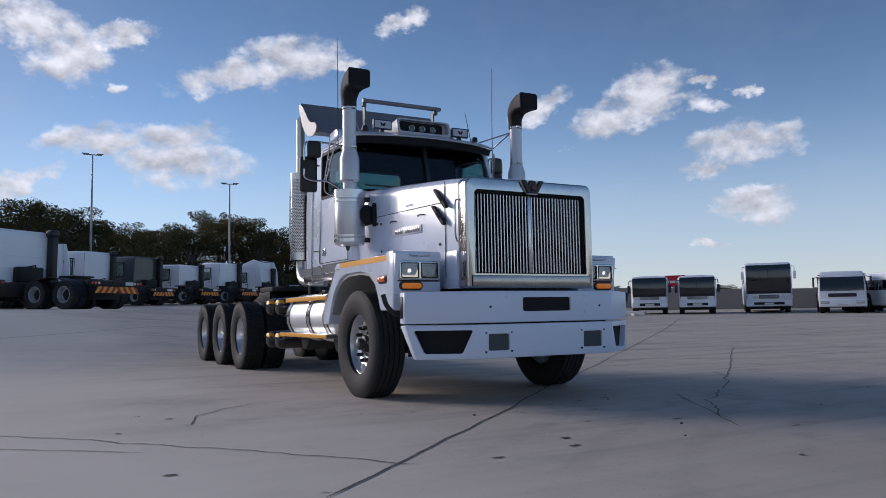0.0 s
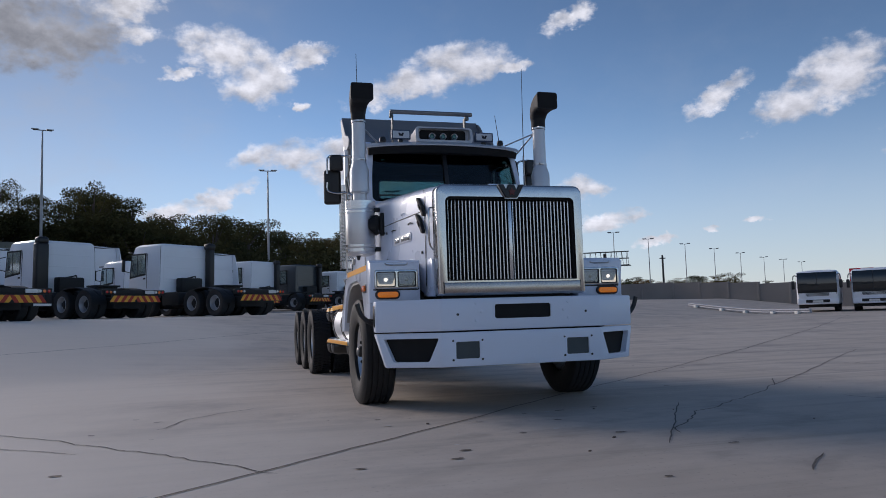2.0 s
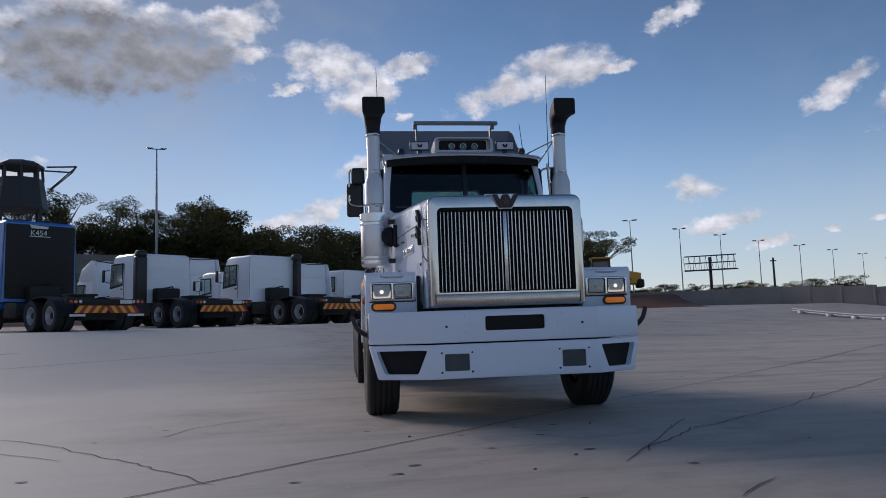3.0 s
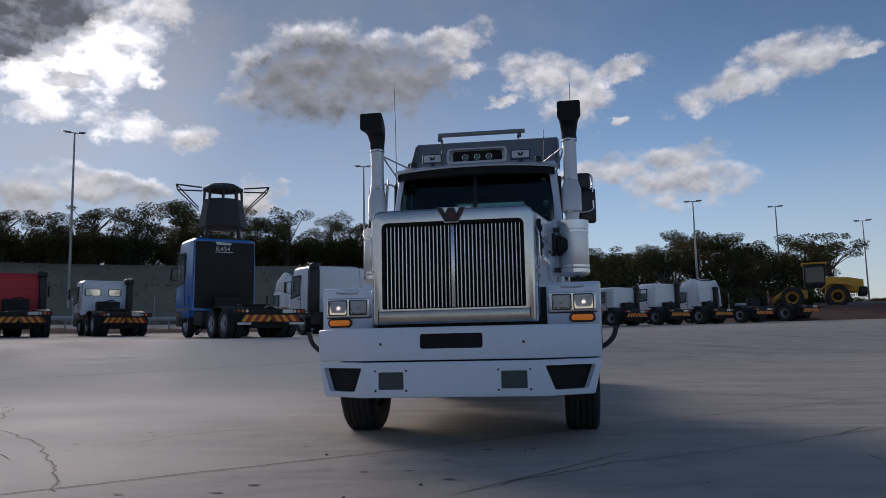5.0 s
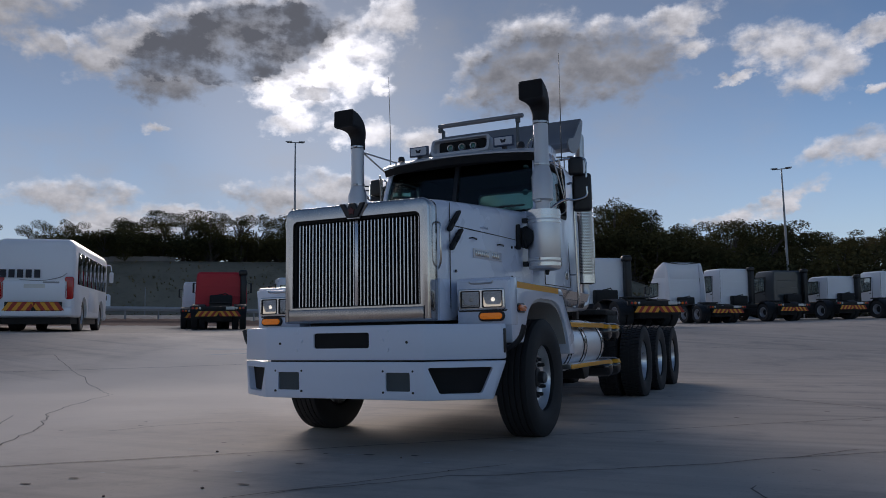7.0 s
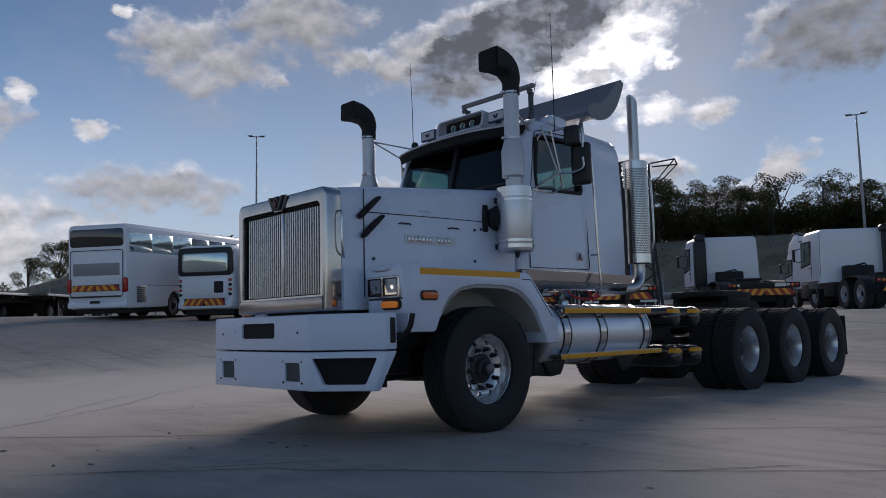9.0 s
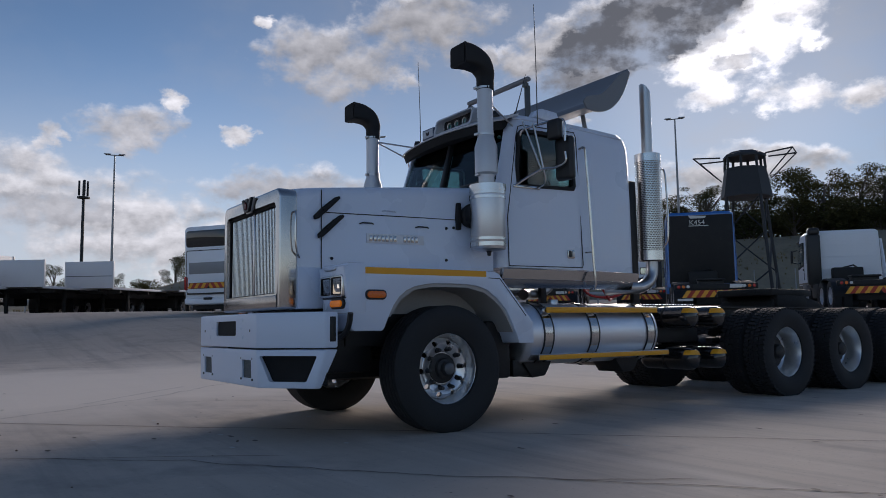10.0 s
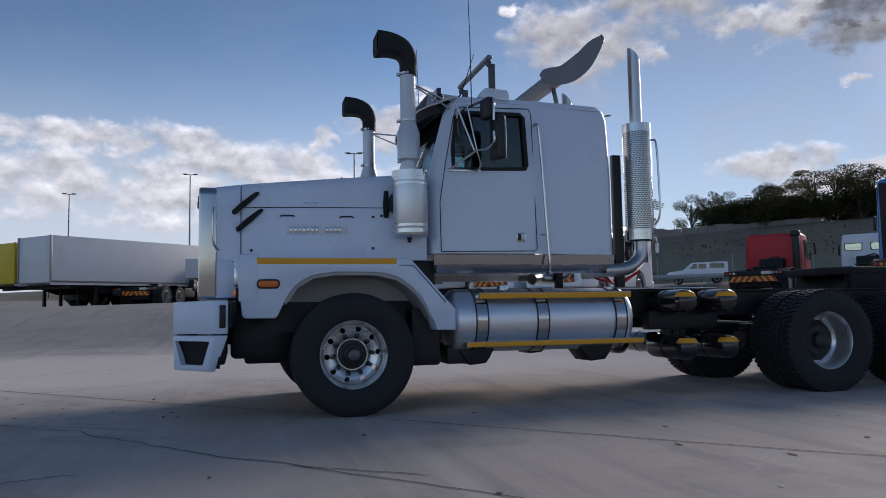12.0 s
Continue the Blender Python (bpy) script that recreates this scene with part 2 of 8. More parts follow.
def concrete_ground():
    m = surface("yard_concrete", (0.53, 0.49, 0.45), 0.8, 0, 0.16, 0.35, 9.0, 0.12, 0, (0.37, 0.355, 0.345), 0.5)
    t = m.node_tree
    b = t.nodes["Principled BSDF"]
    old = b.inputs["Base Color"].links[0].from_socket
    co = t.nodes.new("ShaderNodeTexCoord").outputs["Object"]

    def grain(s, detail, rough=0.5, turn=0.0, stretch=(1, 1, 1)):
        mp = t.nodes.new("ShaderNodeMapping")
        mp.inputs["Rotation"].default_value = (0, 0, turn)
        mp.inputs["Scale"].default_value = stretch
        t.links.new(co, mp.inputs[0])
        n = t.nodes.new("ShaderNodeTexNoise")
        n.inputs["Scale"].default_value, n.inputs["Detail"].default_value, n.inputs["Roughness"].default_value = s, detail, rough
        t.links.new(mp.outputs[0], n.inputs["Vector"])
        return n.outputs["Fac"]
    # tyre tracks and trowel streaks, long stains, speckle
    def rings(cx, cy, spacing, rough):
        mp = t.nodes.new("ShaderNodeMapping")
        mp.inputs["Location"].default_value = (-cx * spacing, -cy * spacing, 0)
        mp.inputs["Scale"].default_value = (spacing, spacing, 0)
        t.links.new(co, mp.inputs[0])
        w = t.nodes.new("ShaderNodeTexWave")
        w.wave_type, w.rings_direction = "RINGS", "Z"
        w.inputs["Scale"].default_value, w.inputs["Distortion"].default_value = 1.0, 1.2
        w.inputs["Detail"].default_value, w.inputs["Detail Scale"].default_value = 3.0, rough
        t.links.new(mp.outputs[0], w.inputs["Vector"])
        return w.outputs["Fac"]
    patchy = grain(0.45, 7, 0.68)
    gate = smooth(t, grain(0.22, 3), 0.45, 0.62)
    streak = smooth(t, grain(1.0, 6, 0.66, 0.55, (0.10, 2.2, 1)), 0.47, 0.70, 0.0, 0.5)
    streak2 = smooth(t, grain(1.0, 6, 0.66, -0.9, (0.08, 1.6, 1)), 0.49, 0.70, 0.0, 0.50)
    tracks = calc(t, "MULTIPLY", calc(t, "MULTIPLY", smooth(t, rings(9, -14, 0.55, 1.5), 0.62, 0.95), gate), calc(t, "MULTIPLY", smooth(t, grain(3.0, 4), 0.35, 0.6), 0.16))
    pale = smooth(t, patchy, 0.42, 0.70, 0.0, 0.62)
    damp = smooth(t, grain(0.8, 6, 0.65), 0.50, 0.68, 0.0, 0.72)
    speck = smooth(t, grain(30.0, 2), 0.63, 0.72, 0.0, 0.5)
    chip = smooth(t, grain(9.0, 3), 0.70, 0.74, 0.0, 0.55)
    col = mixed(t, pale, old, (0.60, 0.565, 0.53))
    col = mixed(t, damp, col, (0.36, 0.34, 0.33))
    col = mixed(t, streak, col, (0.28, 0.268, 0.26))
    col = mixed(t, streak2, col, (0.62, 0.59, 0.56))
    col = mixed(t, tracks, col, (0.15, 0.145, 0.145))
    col = mixed(t, speck, col, (0.33, 0.315, 0.30))
    col = mixed(t, chip, col, (0.64, 0.61, 0.575))
    # tyre grime plus the truck's shade as a dark patch; sunlit west painted paler
    sp = t.nodes.new("ShaderNodeSeparateXYZ")
    t.links.new(co, sp.inputs[0])
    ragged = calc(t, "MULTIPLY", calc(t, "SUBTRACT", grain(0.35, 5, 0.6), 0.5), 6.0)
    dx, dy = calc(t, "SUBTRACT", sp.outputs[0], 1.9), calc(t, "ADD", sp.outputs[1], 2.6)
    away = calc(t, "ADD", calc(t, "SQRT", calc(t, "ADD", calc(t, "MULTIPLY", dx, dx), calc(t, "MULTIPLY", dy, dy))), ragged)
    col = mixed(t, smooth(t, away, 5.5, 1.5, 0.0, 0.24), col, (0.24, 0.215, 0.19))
    westward = calc(t, "ADD", sp.outputs[0], ragged)
    col = mixed(t, calc(t, "MULTIPLY", smooth(t, westward, -0.5, -4.5), smooth(t, westward, -13.0, -9.0, 0.0, 0.85)), col, (0.76, 0.72, 0.67))
    col = mixed(t, smooth(t, westward, -12.0, -17.0, 0.0, 0.45), col, (0.33, 0.31, 0.285))
    col = mixed(t, 1.0, col, (1.05, 0.995, 0.925), "MULTIPLY")
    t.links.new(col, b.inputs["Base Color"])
    t.links.new(calc(t, "ADD", 0.62, calc(t, "MULTIPLY", grain(0.5, 5), 0.3)), b.inputs["Roughness"])
    b.inputs["Specular IOR Level"].default_value = 0.07
    return m


M = {}
M["white"] = surface("white_truck_paint", (0.69, 0.755, 0.875), 0.28, 0, 0.03, 1.2, 60, 0.015, 0.6, (0.62, 0.60, 0.57), 0.12)
M["bumper_white"] = surface("white_bumper_paint", (0.71, 0.775, 0.895), 0.42, 0, 0.03, 1.5, 90, 0.03, 0.15, (0.60, 0.58, 0.55), 0.14)
M["chrome"] = surface("polished_steel", (0.60, 0.59, 0.575), 0.17, 1, 0.08, 2.5, 30, 0.02)
M["steel"] = surface("brushed_steel", (0.58, 0.58, 0.58), 0.30, 1, 0.08, 3, 60, 0.03)
M["alu"] = surface("brushed_aluminium", (0.80, 0.82, 0.86), 0.42, 1, 0.06, 2, 120, 0.03)
M["stack"] = surface("dulled_stack_steel", (0.55, 0.55, 0.55), 0.33, 1, 0.12, 4, 60, 0.03)
M["canister"] = surface("air_cleaner_steel", (0.62, 0.62, 0.63), 0.34, 1, 0.08, 3, 60, 0.02)
M["rubber"] = surface("black_rubber", (0.009, 0.009, 0.010), 0.72, 0, 0.3, 6, 60, 0.08)
M["tyre"] = surface("tyre_rubber", (0.017, 0.0175, 0.019), 0.75, 0, 0.3, 5, 70, 0.15, 0, (0.028, 0.026, 0.026), 0.2)
M["black"] = surface("black_plastic", (0.012, 0.012, 0.013), 0.42, 0, 0.25, 5, 50, 0.05)
M["gloss_black"] = surface("gloss_black_paint", (0.012, 0.012, 0.013), 0.2, 0, 0.2, 5, 50, 0.02, 0.5)
M["chassis"] = surface("black_chassis_paint", (0.009, 0.009, 0.010), 0.5, 0, 0.3, 4, 40, 0.1, 0, (0.035, 0.03, 0.027), 0.25)
M["grease"] = surface("thick_black_grease", (0.008, 0.008, 0.008), 0.75, 0, 0.4, 6, 40, 0.5)
M["void"] = surface("matt_black", (0.003, 0.003, 0.0035), 0.8, 0, 0.2, 5, 40, 0.05)
M["yellow"] = surface("yellow_reflective_tape", (0.86, 0.38, 0.008), 0.4, 0, 0.08, 4, 200, 0.05)
M["orange_lens"] = surface("amber_lens", (0.78, 0.15, 0.006), 0.15, 0, 0.1, 20, 160, 0.3, 0.5)
M["groove"] = surface("dark_panel_gap", (0.02, 0.02, 0.022), 0.7)
M["windscreen"] = pane("green_tinted_glass", (0.50, 0.62, 0.61), 0.045)
M["smoked"] = pane("smoked_glass", (0.05, 0.06, 0.065), 0.07)
M["lamp_glass"] = pane("headlamp_glass", (0.72, 0.74, 0.76), 0.07, 0.05)
M["mirror"] = surface("mirror_glass", (0.9, 0.9, 0.9), 0.09, 1, 0.01)
M["cab_trim"] = surface("dark_cab_trim", (0.035, 0.036, 0.04), 0.7, 0, 0.2)
M["seat"] = surface("dark_seat_cloth", (0.03, 0.032, 0.04), 0.85, 0, 0.25, 10, 150, 0.2)
M["foil"] = surface("satin_grey_aerofoil", (0.20, 0.205, 0.215), 0.38, 0.2, 0.08, 2, 60, 0.03)
M["red"] = surface("red_truck_paint", (0.58, 0.007, 0.024), 0.5, 0, 0.08, 2, 50, 0.02, 0.08)
M["blue"] = surface("blue_truck_paint", (0.015, 0.15, 0.48), 0.3, 0, 0.1, 2, 50, 0.02, 0.5)
M["grey"] = surface("dark_grey_truck_paint", (0.05, 0.062, 0.07), 0.35, 0, 0.1, 2, 50, 0.02, 0.4)
M["dusty_white"] = surface("dusty_white_paint", (0.86, 0.885, 0.93), 0.4, 0, 0.03, 1.2, 30, 0.02, 0.25, (0.66, 0.63, 0.6), 0.10)
M["trailer_white"] = surface("white_trailer_panel", (0.72, 0.72, 0.73), 0.5, 0, 0.05, 0.8, 20, 0.03, 0, (0.5, 0.47, 0.43), 0.3)
M["loader_yellow"] = surface("loader_yellow_paint", (0.62, 0.32, 0.02), 0.45, 0, 0.12, 2, 40, 0.05, 0, (0.25, 0.15, 0.06), 0.35)
M["trailer_yellow"] = surface("trailer_yellow_paint", (0.70, 0.50, 0.02), 0.45, 0, 0.08, 1, 30, 0.03)
M["tail_red"] = surface("red_lens", (0.45, 0.01, 0.01), 0.2, 0, 0.1, 20, 100, 0.1, 0.4)
M["chevron_red"] = surface("red_chevron_tape", (0.40, 0.03, 0.012), 0.45, 0, 0.1, 5, 100)
M["chevron_yellow"] = surface("amber_chevron_tape", (0.80, 0.36, 0.02), 0.45, 0, 0.1, 5, 100)
M["plate"] = surface("number_plate", (0.7, 0.7, 0.66), 0.5)
M["ink"] = surface("dark_ink", (0.02, 0.02, 0.03), 0.6)
M["pole"] = surface("galvanised_steel", (0.33, 0.33, 0.33), 0.5, 0.6, 0.12, 2, 30, 0.05)
M["wall"] = surface("precast_concrete", (0.26, 0.235, 0.215), 0.85, 0, 0.22, 0.5, 14, 0.2, 0, (0.18, 0.17, 0.165), 0.6)
M["soil"] = surface("red_earth", (0.16, 0.075, 0.05), 0.95, 0, 0.3, 0.6, 6, 0.5, 0, (0.10, 0.07, 0.05), 0.5)
M["scrub"] = surface("dry_grass_bank", (0.24, 0.21, 0.15), 0.95, 0, 0.45, 0.3, 2.0, 0.6, 0, (0.10, 0.085, 0.05), 0.6)
M["bark"] = surface("grey_bark", (0.085, 0.07, 0.058), 0.9, 0, 0.3, 2, 20, 0.4)
M["tower"] = surface("dark_painted_steel", (0.035, 0.037, 0.04), 0.6, 0.2, 0.2, 2, 20, 0.1)
M["sealer"] = surface("joint_sealer", (0.10, 0.08, 0.068), 0.8, 0, 0.3, 3, 30, 0.2)
M["paint_line"] = surface("worn_white_paint", (0.5, 0.5, 0.48), 0.7, 0, 0.2, 5, 40, 0.1, 0, (0.28, 0.27, 0.26), 0.8)
M["yard"] = concrete_ground()


def leaf_mat(name, a, b):
    """Thin leaves: matt on the lit side, letting some light through."""
    m = bpy.data.materials.new(name)
    m.use_nodes = True
    t = m.node_tree
    t.nodes.clear()
    matt, through_leaf, both, o = (t.nodes.new(k) for k in ("ShaderNodeBsdfDiffuse", "ShaderNodeBsdfTranslucent", "ShaderNodeMixShader", "ShaderNodeOutputMaterial"))
    g = t.nodes.new("ShaderNodeNewGeometry")
    info = t.nodes.new("ShaderNodeObjectInfo")
    col = mixed(t, g.outputs["Random Per Island"], a, b)
    warm = mixed(t, calc(t, "MULTIPLY", info.outputs["Random"], 0.5), col, tuple(c * k for c, k in zip(b, (1.5, 1.15, 0.8))))
    t.links.new(warm, matt.inputs[0])
    t.links.new(warm, through_leaf.inputs[0])
    both.inputs[0].default_value = 0.28
    t.links.new(matt.outputs[0], both.inputs[1])
    t.links.new(through_leaf.outputs[0], both.inputs[2])
    t.links.new(both.outputs[0], o.inputs[0])
    return m


M["leaf"] = leaf_mat("dark_evergreen_leaf", (0.036, 0.042, 0.022), (0.085, 0.088, 0.045))
M["gum"] = leaf_mat("grey_green_gum_leaf", (0.05, 0.053, 0.03), (0.12, 0.112, 0.062))
M["autumn"] = leaf_mat("russet_leaf", (0.09, 0.06, 0.03), (0.17, 0.10, 0.035))

# ---- mesh helpers ----
def part(name, bm, material, parent=None, label="", bend=34.0, shadow=True):
    """Links a bmesh as one mesh object under a thing or a part; edges sharper than bend stay hard."""
    bmesh.ops.recalc_face_normals(bm, faces=bm.faces)
    for f in bm.faces:
        f.smooth = True
    for e in bm.edges:
        e.smooth = len(e.link_faces) == 2 and e.calc_face_angle(0) < radians(bend)
    me = bpy.data.meshes.new(name)
    bm.to_mesh(me)
    bm.free()
    for one in material if isinstance(material, list) else [material]:
        me.materials.append(one)
    ob = new(name, me)
    ob.parent = parent
    if label:
        tagged(ob, label)
    ob.visible_shadow = shadow
    return ob


def again(ob, parent, m=None, name=None):
    """Another object on the same mesh, under a parent."""
    o = new(name or ob.name.split(".")[0], ob.data)
    o.parent = parent
    if m is not None:
        o.matrix_basis = m
    if "label" in ob:
        o["label"] = ob["label"]
    o.visible_shadow = ob.visible_shadow
    return o


def thing(name, m, label, category, group="", kind=""):
    e = new(name)
    e.matrix_basis = m
    e.empty_display_size = 0.3
    return tagged(e, label, category, group, kind)


def join(*bms):
    out = bms[0]
    for b in bms[1:]:
        me = bpy.data.meshes.new("tmp")
        b.to_mesh(me)
        b.free()
        out.from_mesh(me)
        bpy.data.meshes.remove(me)
    return out


def box(c, s, bevel=0.0, seg=2, turn=None):
    bm = bmesh.new()
    bmesh.ops.create_cube(bm, size=1.0)
    bmesh.ops.scale(bm, vec=s, verts=bm.verts)
    if bevel:
        bmesh.ops.bevel(bm, geom=bm.edges[:], offset=bevel, segments=seg, affect="EDGES", profile=0.5)
    if turn:
        bmesh.ops.rotate(bm, verts=bm.verts, matrix=Euler([radians(a) for a in turn]).to_matrix())
    bmesh.ops.translate(bm, verts=bm.verts, vec=c)
    return bm


def span(x0, x1, y0, y1, z0, z1, bevel=0.0, seg=2):
    return box(((x0 + x1) / 2, (y0 + y1) / 2, (z0 + z1) / 2), (abs(x1 - x0), abs(y1 - y0), abs(z1 - z0)), bevel, seg)


def to3(axis, a, p):
    return {"x": (a, p[0], p[1]), "y": (p[0], a, p[1]), "z": (p[0], p[1], a)}[axis]


def prism(poly, axis, a, b, bevel=0.0, seg=2):
    """A polygon pushed along an axis from a to b."""
    bm = bmesh.new()
    low = [bm.verts.new(to3(axis, a, p)) for p in poly]
    high = [bm.verts.new(to3(axis, b, p)) for p in poly]
    n = len(poly)
    bm.faces.new(low)
    bm.faces.new(high[::-1])
    for i in range(n):
        bm.faces.new((low[i], high[i], high[(i + 1) % n], low[(i + 1) % n]))
    bmesh.ops.recalc_face_normals(bm, faces=bm.faces)
    if bevel:
        bmesh.ops.bevel(bm, geom=[e for e in bm.edges if e.calc_face_angle(0) > radians(20)], offset=bevel, segments=seg, affect="EDGES", profile=0.5)
    return bm


def loft(rings, caps=True):
    bm = bmesh.new()
    rows = [[bm.verts.new(p) for p in ring] for ring in rings]
    n = len(rings[0])
    for a, b in zip(rows, rows[1:]):
        for i in range(n):
            bm.faces.new((a[i], a[(i + 1) % n], b[(i + 1) % n], b[i]))
    if caps:
        bm.faces.new(rows[0][::-1])
        bm.faces.new(rows[-1])
    bmesh.ops.recalc_face_normals(bm, faces=bm.faces)
    return bm


def rounded(x0, x1, z0, z1, r, n=5):
    """A rectangle with round corners, as a list of points. r: one radius or four (from lower left, counter-clockwise)."""
    r = r if isinstance(r, tuple) else (r,) * 4
    pts = []
    for (cx, cz), rr, a0 in zip(((x0 + r[0], z0 + r[0]), (x1 - r[1], z0 + r[1]), (x1 - r[2], z1 - r[2]), (x0 + r[3], z1 - r[3])), r, (180, 270, 0, 90)):
        pts += [(cx + rr * math.cos(radians(a0 + 90 * k / n)), cz + rr * math.sin(radians(a0 + 90 * k / n))) for k in range(n + 1)]
    return pts


def glide(points, n=6):
    """A smooth line through points."""
    p = [Vector(q) for q in points]
    p = [2 * p[0] - p[1]] + p + [2 * p[-1] - p[-2]]
    out = []
    for a, b, c, d in zip(p, p[1:], p[2:], p[3:]):
        for k in range(n):
            t = k / n
            out.append(0.5 * (2 * b + (c - a) * t + (2 * a - 5 * b + 4 * c - d) * t * t + (3 * b - a - 3 * c + d) * t ** 3))
    return out + [p[-2]]


def tube(points, r, seg=10, flat=1.0):
    """A round bar along a line; r is one radius or one for each point."""
    p = [Vector(q) for q in points]
    radii = r if isinstance(r, (list, tuple)) else [r] * len(p)
    rings, up = [], None
    for i, q in enumerate(p):
        d = (p[min(i + 1, len(p) - 1)] - p[max(i - 1, 0)]).normalized()
        if up is None:
            up = Vector((0, 0, 1)) if abs(d.z) < 0.9 else Vector((0, 1, 0))
        side = d.cross(up).normalized()
        up = side.cross(d).normalized()
        rings.append([q + radii[i] * (math.cos(2 * math.pi * k / seg) * side + flat * math.sin(2 * math.pi * k / seg) * up) for k in range(seg)])
    return loft(rings)


def lathe(profile, centre=(0, 0, 0), axis="z", seg=32, ring=False):
    """Profile of (radius, height) turned about an axis; ring: the profile closes on itself."""
    bm = bmesh.new()
    rows = []
    for r, h in profile:
        row = []
        for k in range(seg):
            c, s = r * math.cos(2 * math.pi * k / seg), r * math.sin(2 * math.pi * k / seg)
            v = {"z": (c, s, h), "x": (h, c, s), "y": (c, h, s)}[axis]
            row.append(bm.verts.new(Vector(v) + Vector(centre)))
        rows.append(row)
    for a, b in zip(rows, rows[1:]):
        for k in range(seg):
            bm.faces.new((a[k], a[(k + 1) % seg], b[(k + 1) % seg], b[k]))
    if ring:
        for k in range(seg):
            bm.faces.new((rows[-1][k], rows[-1][(k + 1) % seg], rows[0][(k + 1) % seg], rows[0][k]))
    else:
        for row in (rows[0], rows[-1]):
            bm.faces.new(row)
    bmesh.ops.remove_doubles(bm, verts=bm.verts, dist=1e-5)
    bmesh.ops.recalc_face_normals(bm, faces=bm.faces)
    return bm


def cut(bm, *tools):
    """bm with the tools' volumes taken out of it."""
    meshes, obs = [], []
    for b in (bm, *tools):
        me = bpy.data.meshes.new("tmp")
        b.to_mesh(me)
        b.free()
        meshes.append(me)
        obs.append(new("tmp", me))
    for o in obs[1:]:
        mod = obs[0].modifiers.new("cut", "BOOLEAN")
        mod.operation, mod.object, mod.solver = "DIFFERENCE", o, "EXACT"
    graph = bpy.context.evaluated_depsgraph_get()
    graph.update()
    done = bmesh.new()
    done.from_mesh(obs[0].evaluated_get(graph).to_mesh())
    for o in obs:
        bpy.data.objects.remove(o)
    for me in meshes:
        bpy.data.meshes.remove(me)
    return done


def mirror_x(bm):
    bmesh.ops.scale(bm, vec=(-1, 1, 1), verts=bm.verts)
    bmesh.ops.reverse_faces(bm, faces=bm.faces)
    return bm


def moved(bm, m):
    bmesh.ops.transform(bm, matrix=m, verts=bm.verts)
    return bm

# ---- ground ----
# spot heights of the uneven yard: place, rise over the even slope
SPOTS = [(-23.3, 25.2, 0.11), (-20.9, 28.4, 0.12), (-11.7, 21.9, 0.02), (-4.3, 26.8, 0.12), (-3.0, 34.8, -0.06), (5.6, 48.5, 0.23), (15.2, 53.8, 0.02), (36.4, 21.9, 0.06), (-25.4, 8.5, 0.49), (-20.8, 12.8, 0.02), (29.0, 29.3, 0.23), (-40.0, 1.7, 0.04), (-38.2, -10.1, -0.07), (-50.9, 39.2, 0.53), (-12.7, 34.0, 0.02), (28.9, 59.0, 0.31), (44.7, 39.1, 0.20), (-46.4, 10.4, 0.27), (20.0, 58.0, 0.63)]


def land(x, y):
    """Height of the ground: level where the truck stands, a ramp up to the back row, a gentle rise beyond, a bank past the road."""
    d = -0.6 * x + 0.8 * y
    far = math.hypot(x - 2, y + 5)
    b = math.degrees(math.atan2(-(x - 2), y + 5))
    k = min(max((d - 8.2) / 9.6, 0.0), 1.0)
    z = 0.93 * (0.5 * k + 0.5 * k * k * (3 - 2 * k)) + 0.012 * max(d - 21, 0.0)
    k = min(max((-x - 14) / 16, 0.0), 1.0)
    z = max(z, 1.25 * k * k * (3 - 2 * k)) + 0.0125 * max(far - 14, 0.0)
    total, lift = 0.25, 0.0
    for sx, sy, more in SPOTS:
        near = math.exp(-((x - sx) ** 2 + (y - sy) ** 2) / 98.0)
        total, lift = total + near, lift + near * more
    z += lift / total
    edge = 81.5 + 0.1 * (b - 30)
    side = min(max((b - 2) / 14, 0), 1) * min(max((120 - b) / 20, 0), 1)
    k = min(max((far - edge) / 16, 0.0), 1.0)
    rise = 7.2 if b < 67 else 7.2 - min((b - 67) / 10, 1) * 5.6
    road = min(max((far - 61) / 12, 0.0), 1.0) * side
    z += 0.7 * road * road * (3 - 2 * road)
    return z * min(1, max(0, (1200 - far) / 800)) + rise * side * k * k * (3 - 2 * k)


def axis_steps():
    a = [0.0]
    step = 0.7
    while a[-1] < 2600:
        if a[-1] > 84:
            step *= 1.25
        a.append(a[-1] + step)
    return [-v for v in a[:0:-1]] + a


def make_ground():
    steps = axis_steps()
    verts = [(x + 2, y + 6, land(x + 2, y + 6)) for y in steps for x in steps]
    n = len(steps)
    faces = [(j * n + i, j * n + i + 1, j * n + n + i + 1, j * n + n + i) for j in range(n - 1) for i in range(n - 1)]
    me = bpy.data.meshes.new("ground")
    me.from_pydata(verts, [], faces)
    for m in (M["yard"], M["scrub"], M["soil"]):
        me.materials.append(m)
    for p in me.polygons:
        p.use_smooth = True
        x, y, z = p.center
        far, b = math.hypot(x - 2, y + 5), math.degrees(math.atan2(-(x - 2), y + 5))
        if far > 98 or (far > 80 and b > 4):
            p.material_index = 1
        elif 57 < far < 67 and 14 < b < 82:
            p.material_index = 2
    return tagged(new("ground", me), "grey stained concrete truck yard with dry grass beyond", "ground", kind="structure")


ground = make_ground()

# ---- the white bonneted tractor truck ----
truck = thing("tractor_truck", pose(0, 0, 0), "white bonneted six-wheel-drive-style tractor truck with chrome grille and twin black snorkels", "truck")


def both(name, make, material, label="", parent=None, **more):
    """The same part on both sides; make() gives the left-hand one (x > 0)."""
    a = part(name, make(), material, parent or truck, label, **more)
    b = part(name, mirror_x(make()), material, parent or truck, label, **more)
    return a, b


